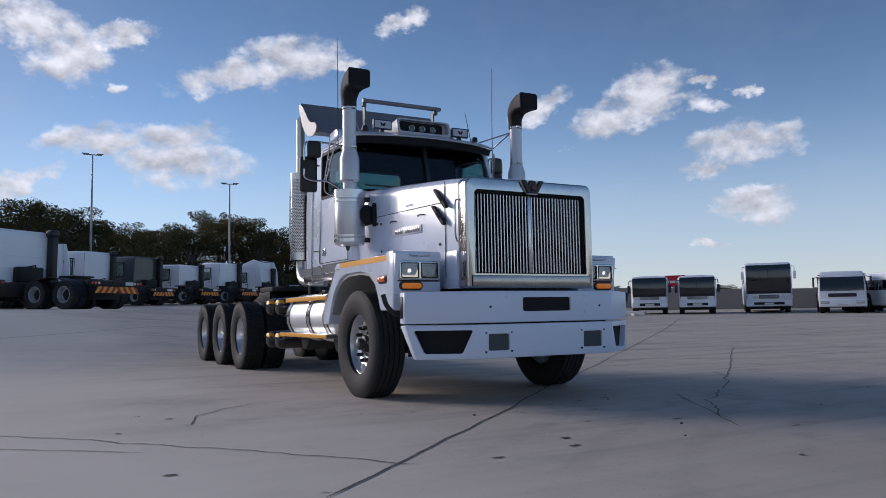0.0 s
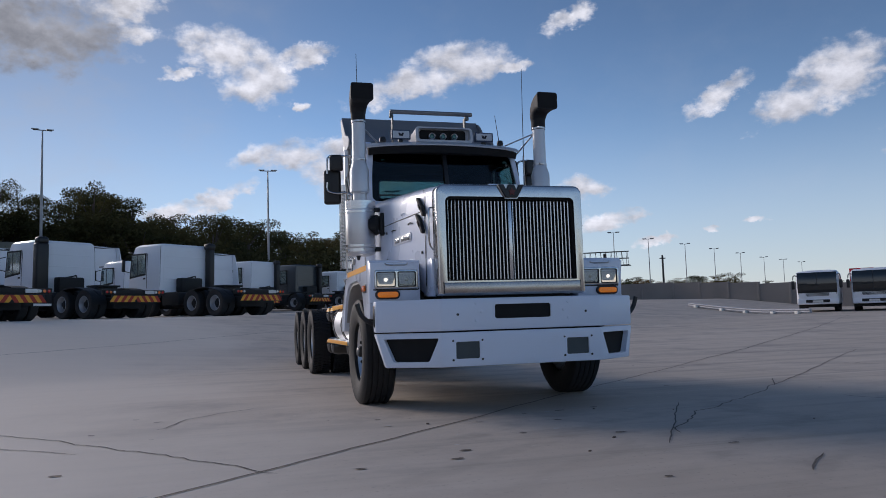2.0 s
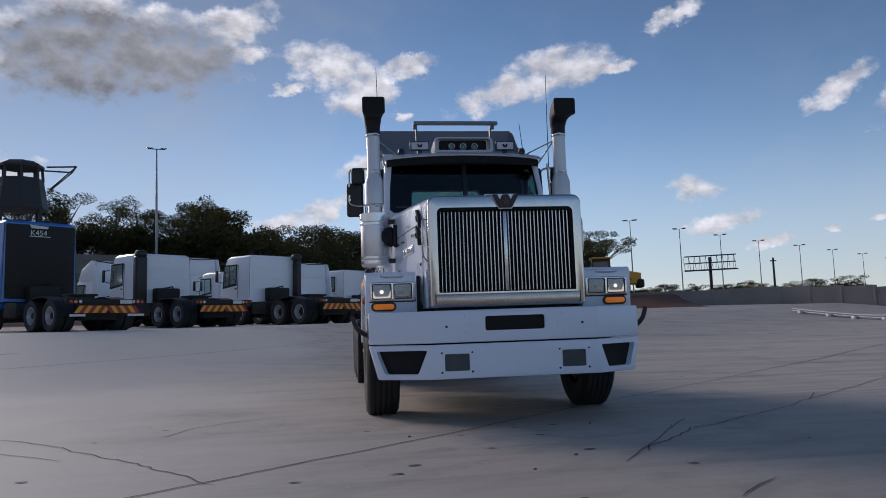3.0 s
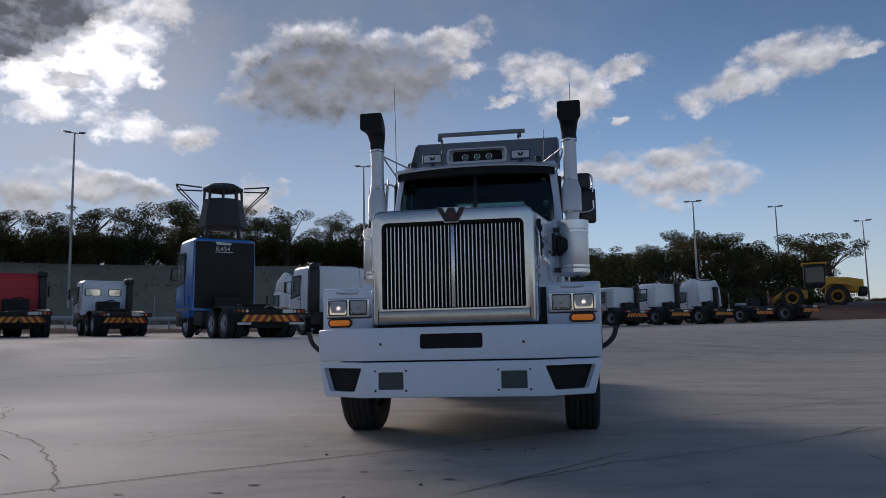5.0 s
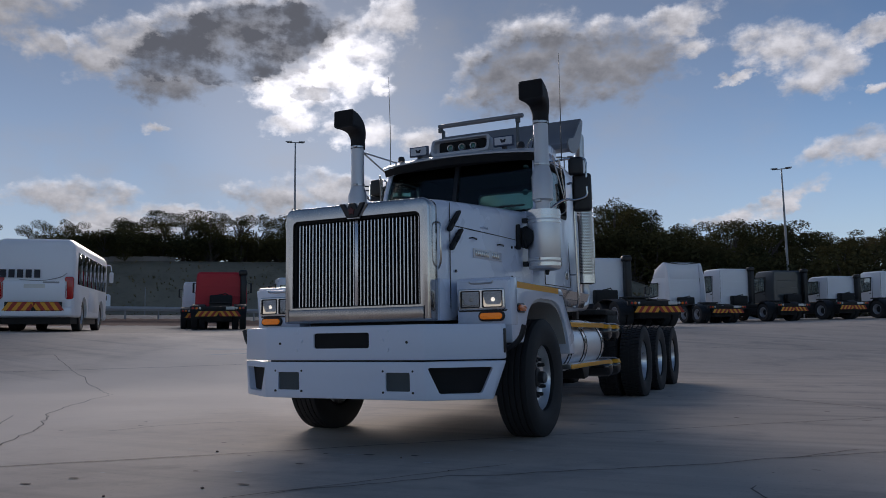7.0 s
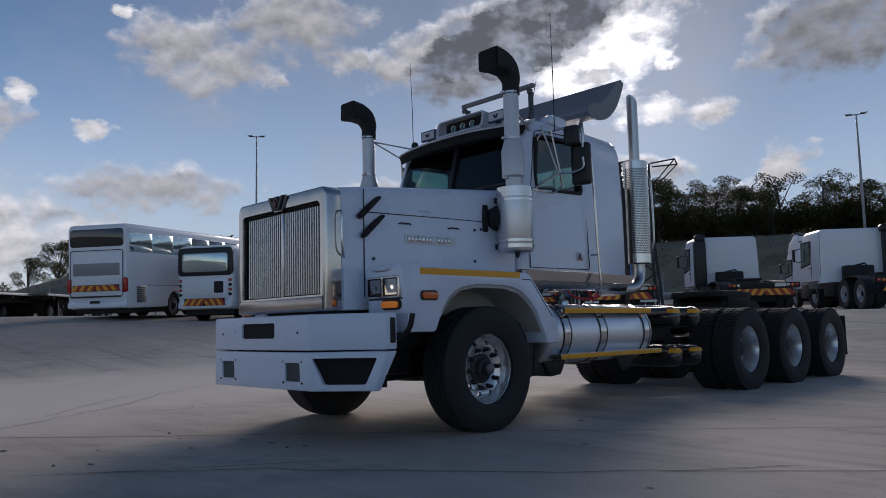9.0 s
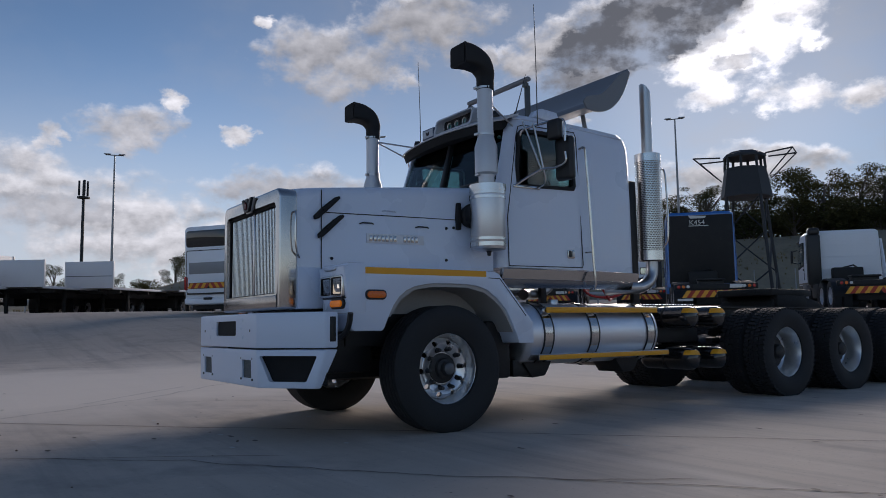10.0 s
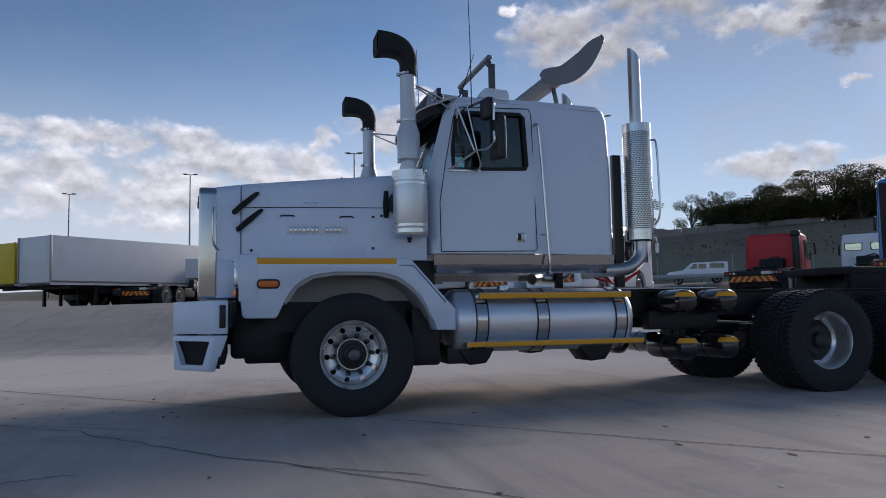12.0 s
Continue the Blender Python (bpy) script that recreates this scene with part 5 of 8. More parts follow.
def make_frame():
    for s in (1, -1):
        rail = prism([(s * .40, .80), (s * .48, .80), (s * .48, .815), (s * .412, .815), (s * .412, 1.06), (s * .48, 1.06), (s * .48, 1.078), (s * .40, 1.078)], "y", .45, 9.95)
        part("frame_rail", rail, M["chassis"], truck, "black frame rail")
        part("leaf_spring", join(*[box((s * .52, 1.505, .66 + .016 * k), (.085, 1.30 - .14 * abs(k - 3), .013), .003) for k in range(5)]), M["chassis"], truck, "front leaf spring pack")
        part("tail_lamp", box((s * .62, 9.93, .93), (.28, .05, .10), .012), M["tail_red"], truck, "red tail lamp")
        part("mud_flap", box((s * .86, 9.82, .62), (.60, .012, .62), .004), M["rubber"], truck, "black rubber mud flap")
        part("side_marker", span(s * .485, s * .492, 6.85, 7.10, 1.005, 1.045), M["yellow"], truck, "yellow reflector on the frame")
    for y in (.9, 2.9, 4.6, 5.7, 7.0, 8.4, 9.85):
        part("crossmember", span(-.42, .42, y - .06, y + .06, .83, 1.03, .01), M["chassis"], truck, "black frame crossmember")
    part("engine_block", join(span(-.42, .42, .75, 2.2, .62, 1.55, .05), span(-.20, .20, 1.0, 2.0, .40, .65, .05), span(-.62, .62, .45, .58, .62, 1.5, .02)), M["chassis"], truck, "dark engine and radiator core")
    part("gearbox", join(lathe([(0, 2.2), (.28, 2.2), (.24, 2.7), (.20, 3.5), (.12, 3.6), (0, 3.6)], (0, 0, .82), "y", 16), tube([(0, 3.6, .80), (0, 6.2, .66)], .06, 12)), M["chassis"], truck, "gearbox and drive shaft")
    part("front_axle", join(tube(glide([(-1.0, 1.505, .51), (-.6, 1.505, .46), (0, 1.505, .44), (.6, 1.505, .46), (1.0, 1.505, .51)], 4), .055, 10), tube([(-.8, 1.28, .46), (.8, 1.28, .46)], .022, 8)), M["chassis"], truck, "dropped front axle beam")
    part("steering_box", join(box((-.56, .95, .66), (.16, .24, .26), .03), box((.56, .98, .60), (.14, .24, .22), .03), tube([(-.62, .95, .52), (-.62, 1.40, .50)], .022, 8)), M["chassis"], truck, "steering box and drag link")
    for x0, x1, y0, y1, z0, z1 in ((.45, .95, 2.42, 2.72, .40, .56), (-.95, -.45, 2.42, 2.72, .40, .56), (-.42, .42, .50, .75, .48, .62)):
        part("under_guard", span(x0, x1, y0, y1, z0, z1, .02), M["chassis"], truck, "black bracket below the frame")
    for y in (6.352, 7.723, 9.094):
        part("rear_axle", join(tube([(-.95, y, .51), (.95, y, .51)], .075, 12), lathe([(0, y - .22), (.14, y - .18), (.2, y), (.14, y + .16), (0, y + .2)], (0, 0, .53), "y", 16), box((.46, y, .66), (.1, .9, .08), .02), box((-.46, y, .66), (.1, .9, .08), .02)), M["chassis"], truck, "black drive axle")
    fifth = part("fifth_wheel", cut(prism([(-.44, 7.25), (-.30, 7.08), (.30, 7.08), (.44, 7.25), (.46, 7.90), (.34, 8.35), (.16, 8.35), (.10, 7.85), (-.10, 7.85), (-.16, 8.35), (-.34, 8.35), (-.46, 7.90)], "z", 1.235, 1.325, .018)), M["grease"], truck, "black greasy fifth wheel coupling plate")
    part("fifth_wheel_pedestal", join(span(-.45, -.33, 7.35, 8.05, 1.075, 1.245, .02), span(.33, .45, 7.35, 8.05, 1.075, 1.245, .02), prism([(7.25, 1.075), (8.5, 1.075), (8.4, 1.16), (7.9, 1.25), (7.5, 1.25), (7.3, 1.16)], "x", -.40, .40, .01)), M["grease"], fifth)
    part("air_line", join(tube(glide([(-.1, 4.32, 1.55), (-.12, 4.5, 1.25), (.05, 4.75, 1.2), (.12, 4.95, 1.3)], 5), .016, 8), tube(glide([(.1, 4.32, 1.6), (.16, 4.55, 1.2), (-.02, 4.8, 1.18), (-.1, 5.0, 1.28)], 5), .016, 8)), M["red_hose"], truck, "coiled red air lines")
    part("deck_plate", span(-.55, .55, 4.35, 5.6, 1.082, 1.10, .004), M["dull_chrome"], truck, "chequered deck plate")


M["red_hose"] = surface("red_air_hose", (.40, .02, .02), .5)
make_frame()


def tyre_front():
    r, w = .53, .155
    prof = [(.295, -.13), (.33, -.15), (.42, -.165), (.49, -.158), (.515, -.14)]
    for k in range(5):
        x0, x1 = -.13 + .054 * k, -.13 + .054 * k + .044
        prof += [(r - .001, x0), (r, x0 + .004), (r, x1 - .004), (r - .001, x1)]
        if k < 4:
            prof += [(r - .016, x1 + .001), (r - .016, x1 + .009)]
    prof += [(.515, .14), (.49, .158), (.42, .165), (.33, .15), (.295, .13)]
    return lathe(prof, (0, 0, 0), "x", 64, True)


def tyre_rear():
    prof = [(.295, -.115), (.33, -.135), (.42, -.148), (.49, -.142), (.508, -.128), (.512, -.06), (.512, .06), (.508, .128), (.49, .142), (.42, .148), (.33, .135), (.295, .115)]
    bm = lathe(prof, (0, 0, 0), "x", 64, True)
    lugs = []
    for k in range(58):
        a = 2 * math.pi * k / 58
        for s, off in ((-1, 0), (1, .5), (-.35, .25), (.35, .75)):
            aa = a + off * 2 * math.pi / 58
            b = box((0, 0, 0), (.062 if abs(s) == 1 else .05, .036, .03))
            wide = .102 if abs(s) == 1 else .035
            moved(b, Matrix.Rotation(aa, 4, "X") @ Matrix.Translation((math.copysign(wide, s), 0, .512)) @ Matrix.Rotation(radians(14 * (1 if s > 0 else -1)), 4, "Z"))
            lugs.append(b)
    return join(bm, *lugs)


def disc_front():
    """Outward-domed alloy disc (outside at +x)."""
    holes = [lathe([(0, -.2), (.024, -.2), (.024, .3), (0, .3)], (0, .222 * math.cos(a), .222 * math.sin(a)), "x", 14) for a in [2 * math.pi * (k + .5) / 10 for k in range(10)]]
    prof = [(0, .01), (.06, .01), (.135, .012), (.16, .035), (.215, .05), (.245, .03), (.262, -.02), (.275, .055), (.292, .095), (.302, .10), (.305, .088), (.302, -.09), (.28, -.10), (.25, -.06), (.235, .01), (.20, .028), (.15, .012), (.13, -.01), (0, -.01)]
    return cut(lathe(prof, (0, 0, 0), "x", 56), *holes)


def disc_rear():
    holes = [lathe([(0, -.3), (.026, -.3), (.026, .3), (0, .3)], (0, .205 * math.cos(a), .205 * math.sin(a)), "x", 12) for a in [2 * math.pi * (k + .5) / 8 for k in range(8)]]
    prof = [(0, -.115), (.14, -.115), (.19, -.112), (.235, -.118), (.255, -.10), (.265, -.02), (.275, .05), (.292, .095), (.302, .10), (.305, .09), (.30, -.12), (.24, -.135), (.19, -.128), (0, -.13)]
    return cut(lathe(prof, (0, 0, 0), "x", 56), *holes)


def make_wheels():
    master = {}
    for y, x, rear in ((1.505, 1.09, False), (6.40, 1.085, True), (7.77, 1.085, True), (9.14, 1.085, True)):
        for s in (1, -1):
            w = new("rear_wheel" if rear else "front_wheel")
            w.parent = truck
            w.matrix_basis = pose(s * x, y, .525 if not rear else .522, 7 * y * 9, 0, 0 if s > 0 else 180)
            tagged(w, "twin black lugged tyres on dished alloy rims" if rear else "black ribbed tyre on a polished ten-hole alloy rim")

            def put(key, make, material, label="", m=None):
                if key not in master:
                    master[key] = part(key.split("/")[0], make(), M[material], w, label, bend=40)
                    if m is not None:
                        master[key].matrix_basis = m
                else:
                    again(master[key], w, m)
            if rear:
                put("tyre/r", tyre_rear, "tyre", "black lugged drive tyre")
                put("tyre/r", tyre_rear, "tyre", "", pose(-.335, 0, 0, 11))
                put("rim/r", disc_rear, "rim", "deep dished polished rim")
                # hub plate widened and dark, taking in the shade of the rim dish
                put("hub/r", lambda: join(lathe([(0, .03), (.06, .03), (.085, .01), (.09, -.05), (.15, -.055), (.175, -.085), (.205, -.098), (.215, -.11), (.20, -.12), (0, -.12)], (0, 0, 0), "x", 24), *[lathe([(0, -.07), (.014, -.07), (.016, -.115), (0, -.115)], (0, .165 * math.cos(a), .165 * math.sin(a)), "x", 8) for a in [2 * math.pi * k / 10 for k in range(10)]]), "hub_dark", "dark greasy drive hub, its plate widened for the dish's shade")
            else:
                put("tyre/f", tyre_front, "tyre", "black ribbed steer tyre")
                put("rim/f", disc_front, "rim", "polished alloy rim with round holes")
                put("hub/f", lambda: lathe([(0, .135), (.045, .135), (.055, .125), (.058, .085), (.082, .075), (.088, .04), (.125, .03), (.13, .0), (0, 0)], (0, 0, 0), "x", 28), "hub_dark", "dark hub with a grey cap")
                put("hub_cap/f", lambda: lathe([(0, .150), (.035, .148), (.048, .138), (.050, .12), (0, .12)], (0, 0, 0), "x", 20), "hub_grey")
                for k in range(10):
                    a = 36 * k
                    put("wheel_nut/f", lambda: lathe([(0, .095), (.014, .092), (.018, .075), (.020, .04), (.026, .03), (0, .03)], (0, 0, .167), "x", 10), "nut", "dark nut cap", pose(0, 0, 0, a))


M["rim"] = surface("polished_alloy_rim", (.80, .81, .82), .30, .85, .06, 6, 60, .02, 0, (.45, .43, .41), .3)
M["hub_dark"] = surface("greasy_hub", (.035, .034, .034), .5, .3, .3, 10, 60, .2)
M["hub_grey"] = surface("grey_hub_cap", (.14, .145, .15), .45, .4, .15)
M["nut"] = surface("black_nut_cap", (.02, .02, .021), .4, 0, .2)
make_wheels()


def settle_truck():
    """Draws the cab, tanks and frame to their true lengths behind the front wheel."""
    was, now = (1.9, 3.18, 4.36, 4.565, 5.6, 6.352, 9.95), (1.9, 3.135, 4.285, 4.485, 5.54, 6.40, 10.0)
    done = set()
    for ob in truck.children_recursive:
        if ob.type != "MESH" or ob.data.name in done or "wheel" in (ob.parent.name if ob.parent else "") and ob.parent.type == "EMPTY" and ob.parent is not truck:
            continue
        done.add(ob.data.name)
        for v in ob.data.vertices:
            if v.co.y > 1.9:
                v.co.y = float(np.interp(v.co.y, was, now))


settle_truck()

# ---- parked vehicles ----
def at_place(x, y, heading, lift=0.0):
    """A pose on the ground, tilted with its slope along the heading."""
    a = radians(heading)
    front, rear = land(x - math.sin(a) * .6, y + math.cos(a) * .6), land(x + math.sin(a) * 3.0, y - math.cos(a) * 3.0)
    tilt = math.atan2(front - rear, 3.6)
    return pose(x, y, rear + (front - rear) * 3.0 / 3.6 + lift, 0, 0, heading) @ Matrix.Rotation(tilt, 4, "X")


WHEEL = {}


def far_wheel(parent, x, y, r=.5, width=.28, dual=False, name="wheel", rim_paint="rim_grey"):
    """A tyre with its rim, turned outward."""
    key = (round(r, 2), round(width, 2), rim_paint)
    w = new(name)
    w.parent = parent
    w.matrix_basis = pose(x, y, r, 0, 0, 0 if x > 0 else 180)
    if key not in WHEEL:
        h = width / 2
        tyre = part("tyre", lathe([(r * .56, -h * .8), (r * .8, -h), (r * .95, -h * .96), (r, -h * .75), (r, h * .75), (r * .95, h * .96), (r * .8, h), (r * .56, h * .8)], (0, 0, 0), "x", 28, True), M["tyre"], w, "black tyre")
        rim = part("rim", lathe([(r * .58, h * .82), (r * .55, h * .88), (r * .50, h * .5), (r * .46, -h * .3), (r * .20, -h * .4), (r * .20, -h * .5), (r * .50, -h * .5), (r * .57, 0)], (0, 0, 0), "x", 24, True), M[rim_paint], w, "grey steel rim")
        hub = part("hub", lathe([(0, h * .5), (r * .16, h * .45), (r * .22, h * .1), (r * .30, -h * .05), (r * .38, -h * .30), (r * .38, -h * .42), (0, -h * .42)], (0, 0, 0), "x", 16), M["rail_dark"], w, "dark hub")
        WHEEL[key] = (tyre, rim, hub)
    else:
        for o in WHEEL[key]:
            again(o, w)
    if dual:
        again(WHEEL[key][0], w, pose(-width * 1.12, 0, 0))
    return w


M["rim_grey"] = surface("grey_steel_rim", (.50, .50, .52), .42, .5, .15)
M["bus_glass"] = surface("dark_vehicle_glass", (.012, .016, .018), .08, 0, .2, 2, 20, .0, .8)
# pale mirror tint stands in for daylight seen through the solid cabs' windows
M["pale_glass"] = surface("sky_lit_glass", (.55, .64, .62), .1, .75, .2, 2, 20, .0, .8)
M["rail_dark"] = surface("dusty_black_chassis", (.010, .0098, .0098), .65, 0, .3, 3, 20, .1, 0, (.04, .034, .028), .25)
STRIPE = {}


def chevrons(parent, x0, x1, y, z0, z1, n=12):
    """A hazard board: slanting amber and red pieces side by side on a backing."""
    board = part("hazard_board", span(x0 - .02, x1 + .02, y - .012, y + .012, z0 - .015, z1 + .015, .004), M["rail_dark"], parent, "amber and red striped hazard board")
    step, lean = (x1 - x0) / n, (z1 - z0) * .7
    for k in range(n):
        a, mid = x0 + step * k, (x0 + x1) / 2
        s = lean if a + step / 2 < mid else -lean
        key = (round(step, 3), round(z1 - z0, 3), s > 0, k % 2)
        if key not in STRIPE:
            STRIPE[key] = part("stripe", prism([(-step / 2 - s / 2, -(z1 - z0) / 2), (step / 2 - s / 2, -(z1 - z0) / 2), (step / 2 + s / 2, (z1 - z0) / 2), (-step / 2 + s / 2, (z1 - z0) / 2)], "y", -.006, .006), M["chevron_red"] if k % 2 else M["chevron_yellow"], board)
            STRIPE[key].matrix_basis = pose(a + step / 2, y - .016, (z0 + z1) / 2)
        else:
            again(STRIPE[key], board, pose(a + step / 2, y - .016, (z0 + z1) / 2))
    return board


def cabover(name, m, paint, label, high=2.95, long=2.0, tail=4.7, duct=1, deflector=0, axles=2, windows=False, front=False, wide=2.44, floor=.95, dark_back=False, category="truck", group="parked tractor trucks", size=1.0, glass="pale_glass", frame_paint="rail_dark", sleeper=False):
    """A forward-control truck; its nose points along +y, its cab back stands at y = 0."""
    t = thing(name, m @ Matrix.Scale(size, 4), label, category, group)
    w = wide / 2
    rings = []
    waist, brow = floor + .43 * (high - floor), high - .19 * (high - floor)
    for z, y1, ww, r in ((floor, long - .02, w, .05), (floor + .35, long + .02, w, .06), (waist, long, w, .07), (brow, long - .16, w - .03, .08), (high - .08, long - .27, w - .06, .10), (high, long - .40, w - .14, .12)):
        rings.append([(x, y, z) for x, y in rounded(-ww, ww, .0 if z < high - .05 else .06, y1, (r * 1.1, r * 1.1, r * 1.6, r * 1.6), 4)])
    cab = part("cab", loft(rings), M[paint], t, bend=20)
    if dark_back:
        part("cab_back", prism(rounded(-w + .10, w - .10, floor + .1, high - .12, .06), "y", -.02, .012, .006), M["rail_dark"], cab, "dark cab back panel")
    else:
        part("back_panel", prism(rounded(-w + .20, w - .20, floor + .42, high - .22, .07), "y", -.009, .004, .004, 1), M[paint], cab)
        for k in range(3):
            part("back_rib", span(-w + .28, w - .28, -.020, .004, floor + .55 + .45 * k, floor + .575 + .45 * k, .004), M[paint], cab)
    for s in (-1, 1):
        part("window_seal", prism([(long - 1.18, waist - .12), (long - .08, waist - .24), (long - .20, brow + .02), (long - 1.18, brow + .02)], "x", s * (w - .06), s * (w + .004)), M["rubber"], cab, "black window seal")
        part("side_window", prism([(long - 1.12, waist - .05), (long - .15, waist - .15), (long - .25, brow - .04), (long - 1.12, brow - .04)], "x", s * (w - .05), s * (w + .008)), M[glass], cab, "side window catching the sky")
        part("door_gap", tube([(s * (w + .003), long - 1.26, floor + .2), (s * (w + .003), long - 1.26, waist), (s * (w - .028), long - 1.26, brow)], .012, 5), M["groove"], cab)
        part("door_grip", box((s * (w + .006), long - 1.10, waist - .26), (.02, .14, .06), .008), M["black"], cab, "black door grip")
        part("mirror", join(box((s * (w + .20), long + .06, waist + .30), (.09, .16, .50), .03), tube([(s * w, long - .1, waist + .56), (s * (w + .19), long + .04, waist + .50)], .018, 6), tube([(s * w, long - .1, waist + .02), (s * (w + .19), long + .04, waist + .08)], .018, 6)), M["black"], t, "black door mirror")
        part("window_bar", box((s * (w + .004), long - .62, (waist + brow) / 2 - .07), (.016, .035, brow - waist + .06), .004), M["rubber"], cab)
        part("side_trim", span(s * (w - .02), s * (w + .012), .10, long - .12, floor + .03, floor + .09, .008), M["trim_bronze"], cab, "dull bronze trim strip")
        part("rear_corner", tube([(s * (w - .035), .015, floor + .15), (s * (w - .035), .012, waist), (s * (w - .065), .03, high - .14)], .008, 5), M["groove"], cab)
        part("visor_end", box((s * (w - .06), long - .06, brow + .10), (.10, .26, .05), .015), M["black"], cab)
        part("side_step", prism([(long - .75, .42), (long - .05, .42), (long + .0, floor + .05), (long - 1.4, floor + .05), (long - 1.4, .75)], "x", s * (w - .30), s * (w - .01), .02), M["rail_dark"], t)
        part("arch", prism([(long - 1.75, .75), (long - .85, .75), (long - .8, floor + .08), (long - 1.75, floor + .08)], "x", s * (w - .35), s * (w + .01), .03), M["arch_grey"] if not dark_back else M["blue"], t, "grey wheel arch")
        far_wheel(t, s * (w - .17), long - 1.28)
        part("frame_rail", span(s * .38, s * .46, -tail, long - .5, .72, .98, .01), M[frame_paint], t, "dark frame rail")
        for k in range(axles):
            y = -tail + 1.15 + 1.36 * k
            far_wheel(t, s * (w - .16), y, dual=True, name="rear_wheel")
        arc = [(-tail + 1.15 + (axles - 1) * .68 + (.56 + (axles - 1) * .68) * math.cos(a), .5 + .60 * math.sin(a)) for a in [radians(180 - 12 * k) for k in range(16)]]
        inner = [(y, z - .03) for y, z in arc[::-1]]
        part("mudguard", prism(arc + inner, "x", s * (w - .55), s * (w - .02)), M["rail_dark"], t, "black mudguard")
        part("lamp_box", box((s * (w - .28), -tail - .02, .90), (.46, .07, .17), .02), M["rail_dark"], t, "dark tail lamp box")
        for k, ink in enumerate(("tail_red", "orange_lens", "lamp_pale")):
            part("tail_lamp", lathe([(0, -.062), (.045, -.060), (.055, -.05), (.055, -.03), (0, -.03)], (s * (w - .14 - .14 * k), -tail, .90), "y", 12), M[ink], t, "round tail lamp")
        part("side_tank", prism(rounded(-1.15 if axles > 1 else -1.6, -.1, .45, .95, .10), "x", s * (w - .50), s * (w - .06), .02), M["rail_dark"], t, "dark side tank")
    part("windscreen", prism([(long - .10, waist - .14), (long + .028, waist - .14), (long + .020, waist + .02), (long - .135, brow), (long - .26, brow)], "x", -w + .09, w - .09), M["bus_glass"], cab, "dark windscreen")
    part("tail_beam", join(span(-w + .02, w - .02, -tail - .02, -tail + .10, .80, .98, .02)), M["rail_dark"], t, "dark tail beam")
    chevrons(t, -w + .30, w - .30, -tail - .06, .56, .78, 14)
    part("rear_plate", box((w - .62, -tail - .04, .90), (.46, .03, .12), .01), M["plate"], t, "plain pale plate")
    # plain dark blocks stand in for the drive line and the shade beneath
    part("drive_line", join(span(-.55, .55, -tail + .4, long - .6, .34, .74, .04), span(-w + .45, w - .45, long - 1.9, long - .2, .30, floor, .05)), M["rail_dark"], t, "dark blocks for drive line and shade under the frame")
    plate = part("fifth_wheel", join(prism([(-.45, -tail + 1.5), (.45, -tail + 1.5), (.40, -tail + 2.3), (-.40, -tail + 2.3)], "z", 1.12, 1.19, .02), span(-.40, .40, -tail + 1.6, -tail + 2.1, .96, 1.13, .02)), M["chassis"], t, "greasy fifth wheel plate")
    part("cab_mount", join(span(-.50, .50, -.45, -.04, .98, 1.55, .06), tube([(-.3, -.3, 1.5), (.2, -.35, 1.62), (.4, -.1, 1.5)], .03, 6)), M["rail_dark"], t, "dark engine housing and hoses behind the cab")
    if duct:
        part("intake_duct", join(box((duct * (w - .16), -.17, (floor + high) / 2 - .08), (.28 if duct > 0 else .46, .34, high - floor - .1), .08, 3), box((duct * (w - .18), -.17, high - .04), (.40, .36, .28), .10, 4), box((duct * (w - .18), -.17, floor + .05), (.36, .34, .40), .08, 3)), M["black"], t, "tall black air intake behind the cab")
    if deflector:
        top = high + deflector
        side = [(long - .45, high - .03), (long - .75, high + deflector * .55), (.35, top), (-.12, top - .04), (-.12, high - .1)]
        for s in (-1, 1):
            part("fairing", prism(side, "x", s * (w - .12), s * (w - .05), .01), M[paint], t, "white roof fairing side")
            part("side_fairing", prism([(-.55, floor + .3), (.0, floor + .1), (.0, high), (-.12, top - .05), (-.42, high - .1)], "x", s * (w - .07), s * (w - .01), .01), M[paint], t, "white cab side fairing")
        part("roof_deflector", prism([(long - .45, high - .03), (long - .48, high + .02), (long - .78, high + deflector * .58), (.32, top + .03), (.28, top - .02), (long - .80, high + deflector * .45)], "x", -w + .08, w - .08, .006), M[paint], t, "white sloping roof deflector")
        part("fairing_back", prism([(-w + .10, high - .12), (w - .10, high - .12), (w - .20, top - .02), (.3, top - .09), (-.3, top - .09), (-w + .20, top - .02)], "y", -.02, .02, .006), M[paint], t, "white panel closing the roof fairing")
        part("fairing_edge", tube([(-w + .10, -.12, top - .01), (-w + .3, -.05, top - .02), (-.3, -.03, top - .08), (.3, -.03, top - .08), (w - .3, -.05, top - .02), (w - .10, -.12, top - .01)], .028, 6), M["black"], t, "black rubber fairing edge")
        part("deflector_stay", tube([(-w + .3, .1, high), (-.3, .25, top - .05), (w - .5, .12, high + .02)], .02, 6), M["black"], t)
    if windows:
        for x0, x1 in ((-.95, -.25), (.05, .62)):
            fr = part("back_window", prism(rounded(x0, x1, high - .72, high - .38, .05), "y", -.018, .01, .004), M["rubber"], cab)
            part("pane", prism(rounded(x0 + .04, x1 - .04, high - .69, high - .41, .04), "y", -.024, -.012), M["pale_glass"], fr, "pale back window")
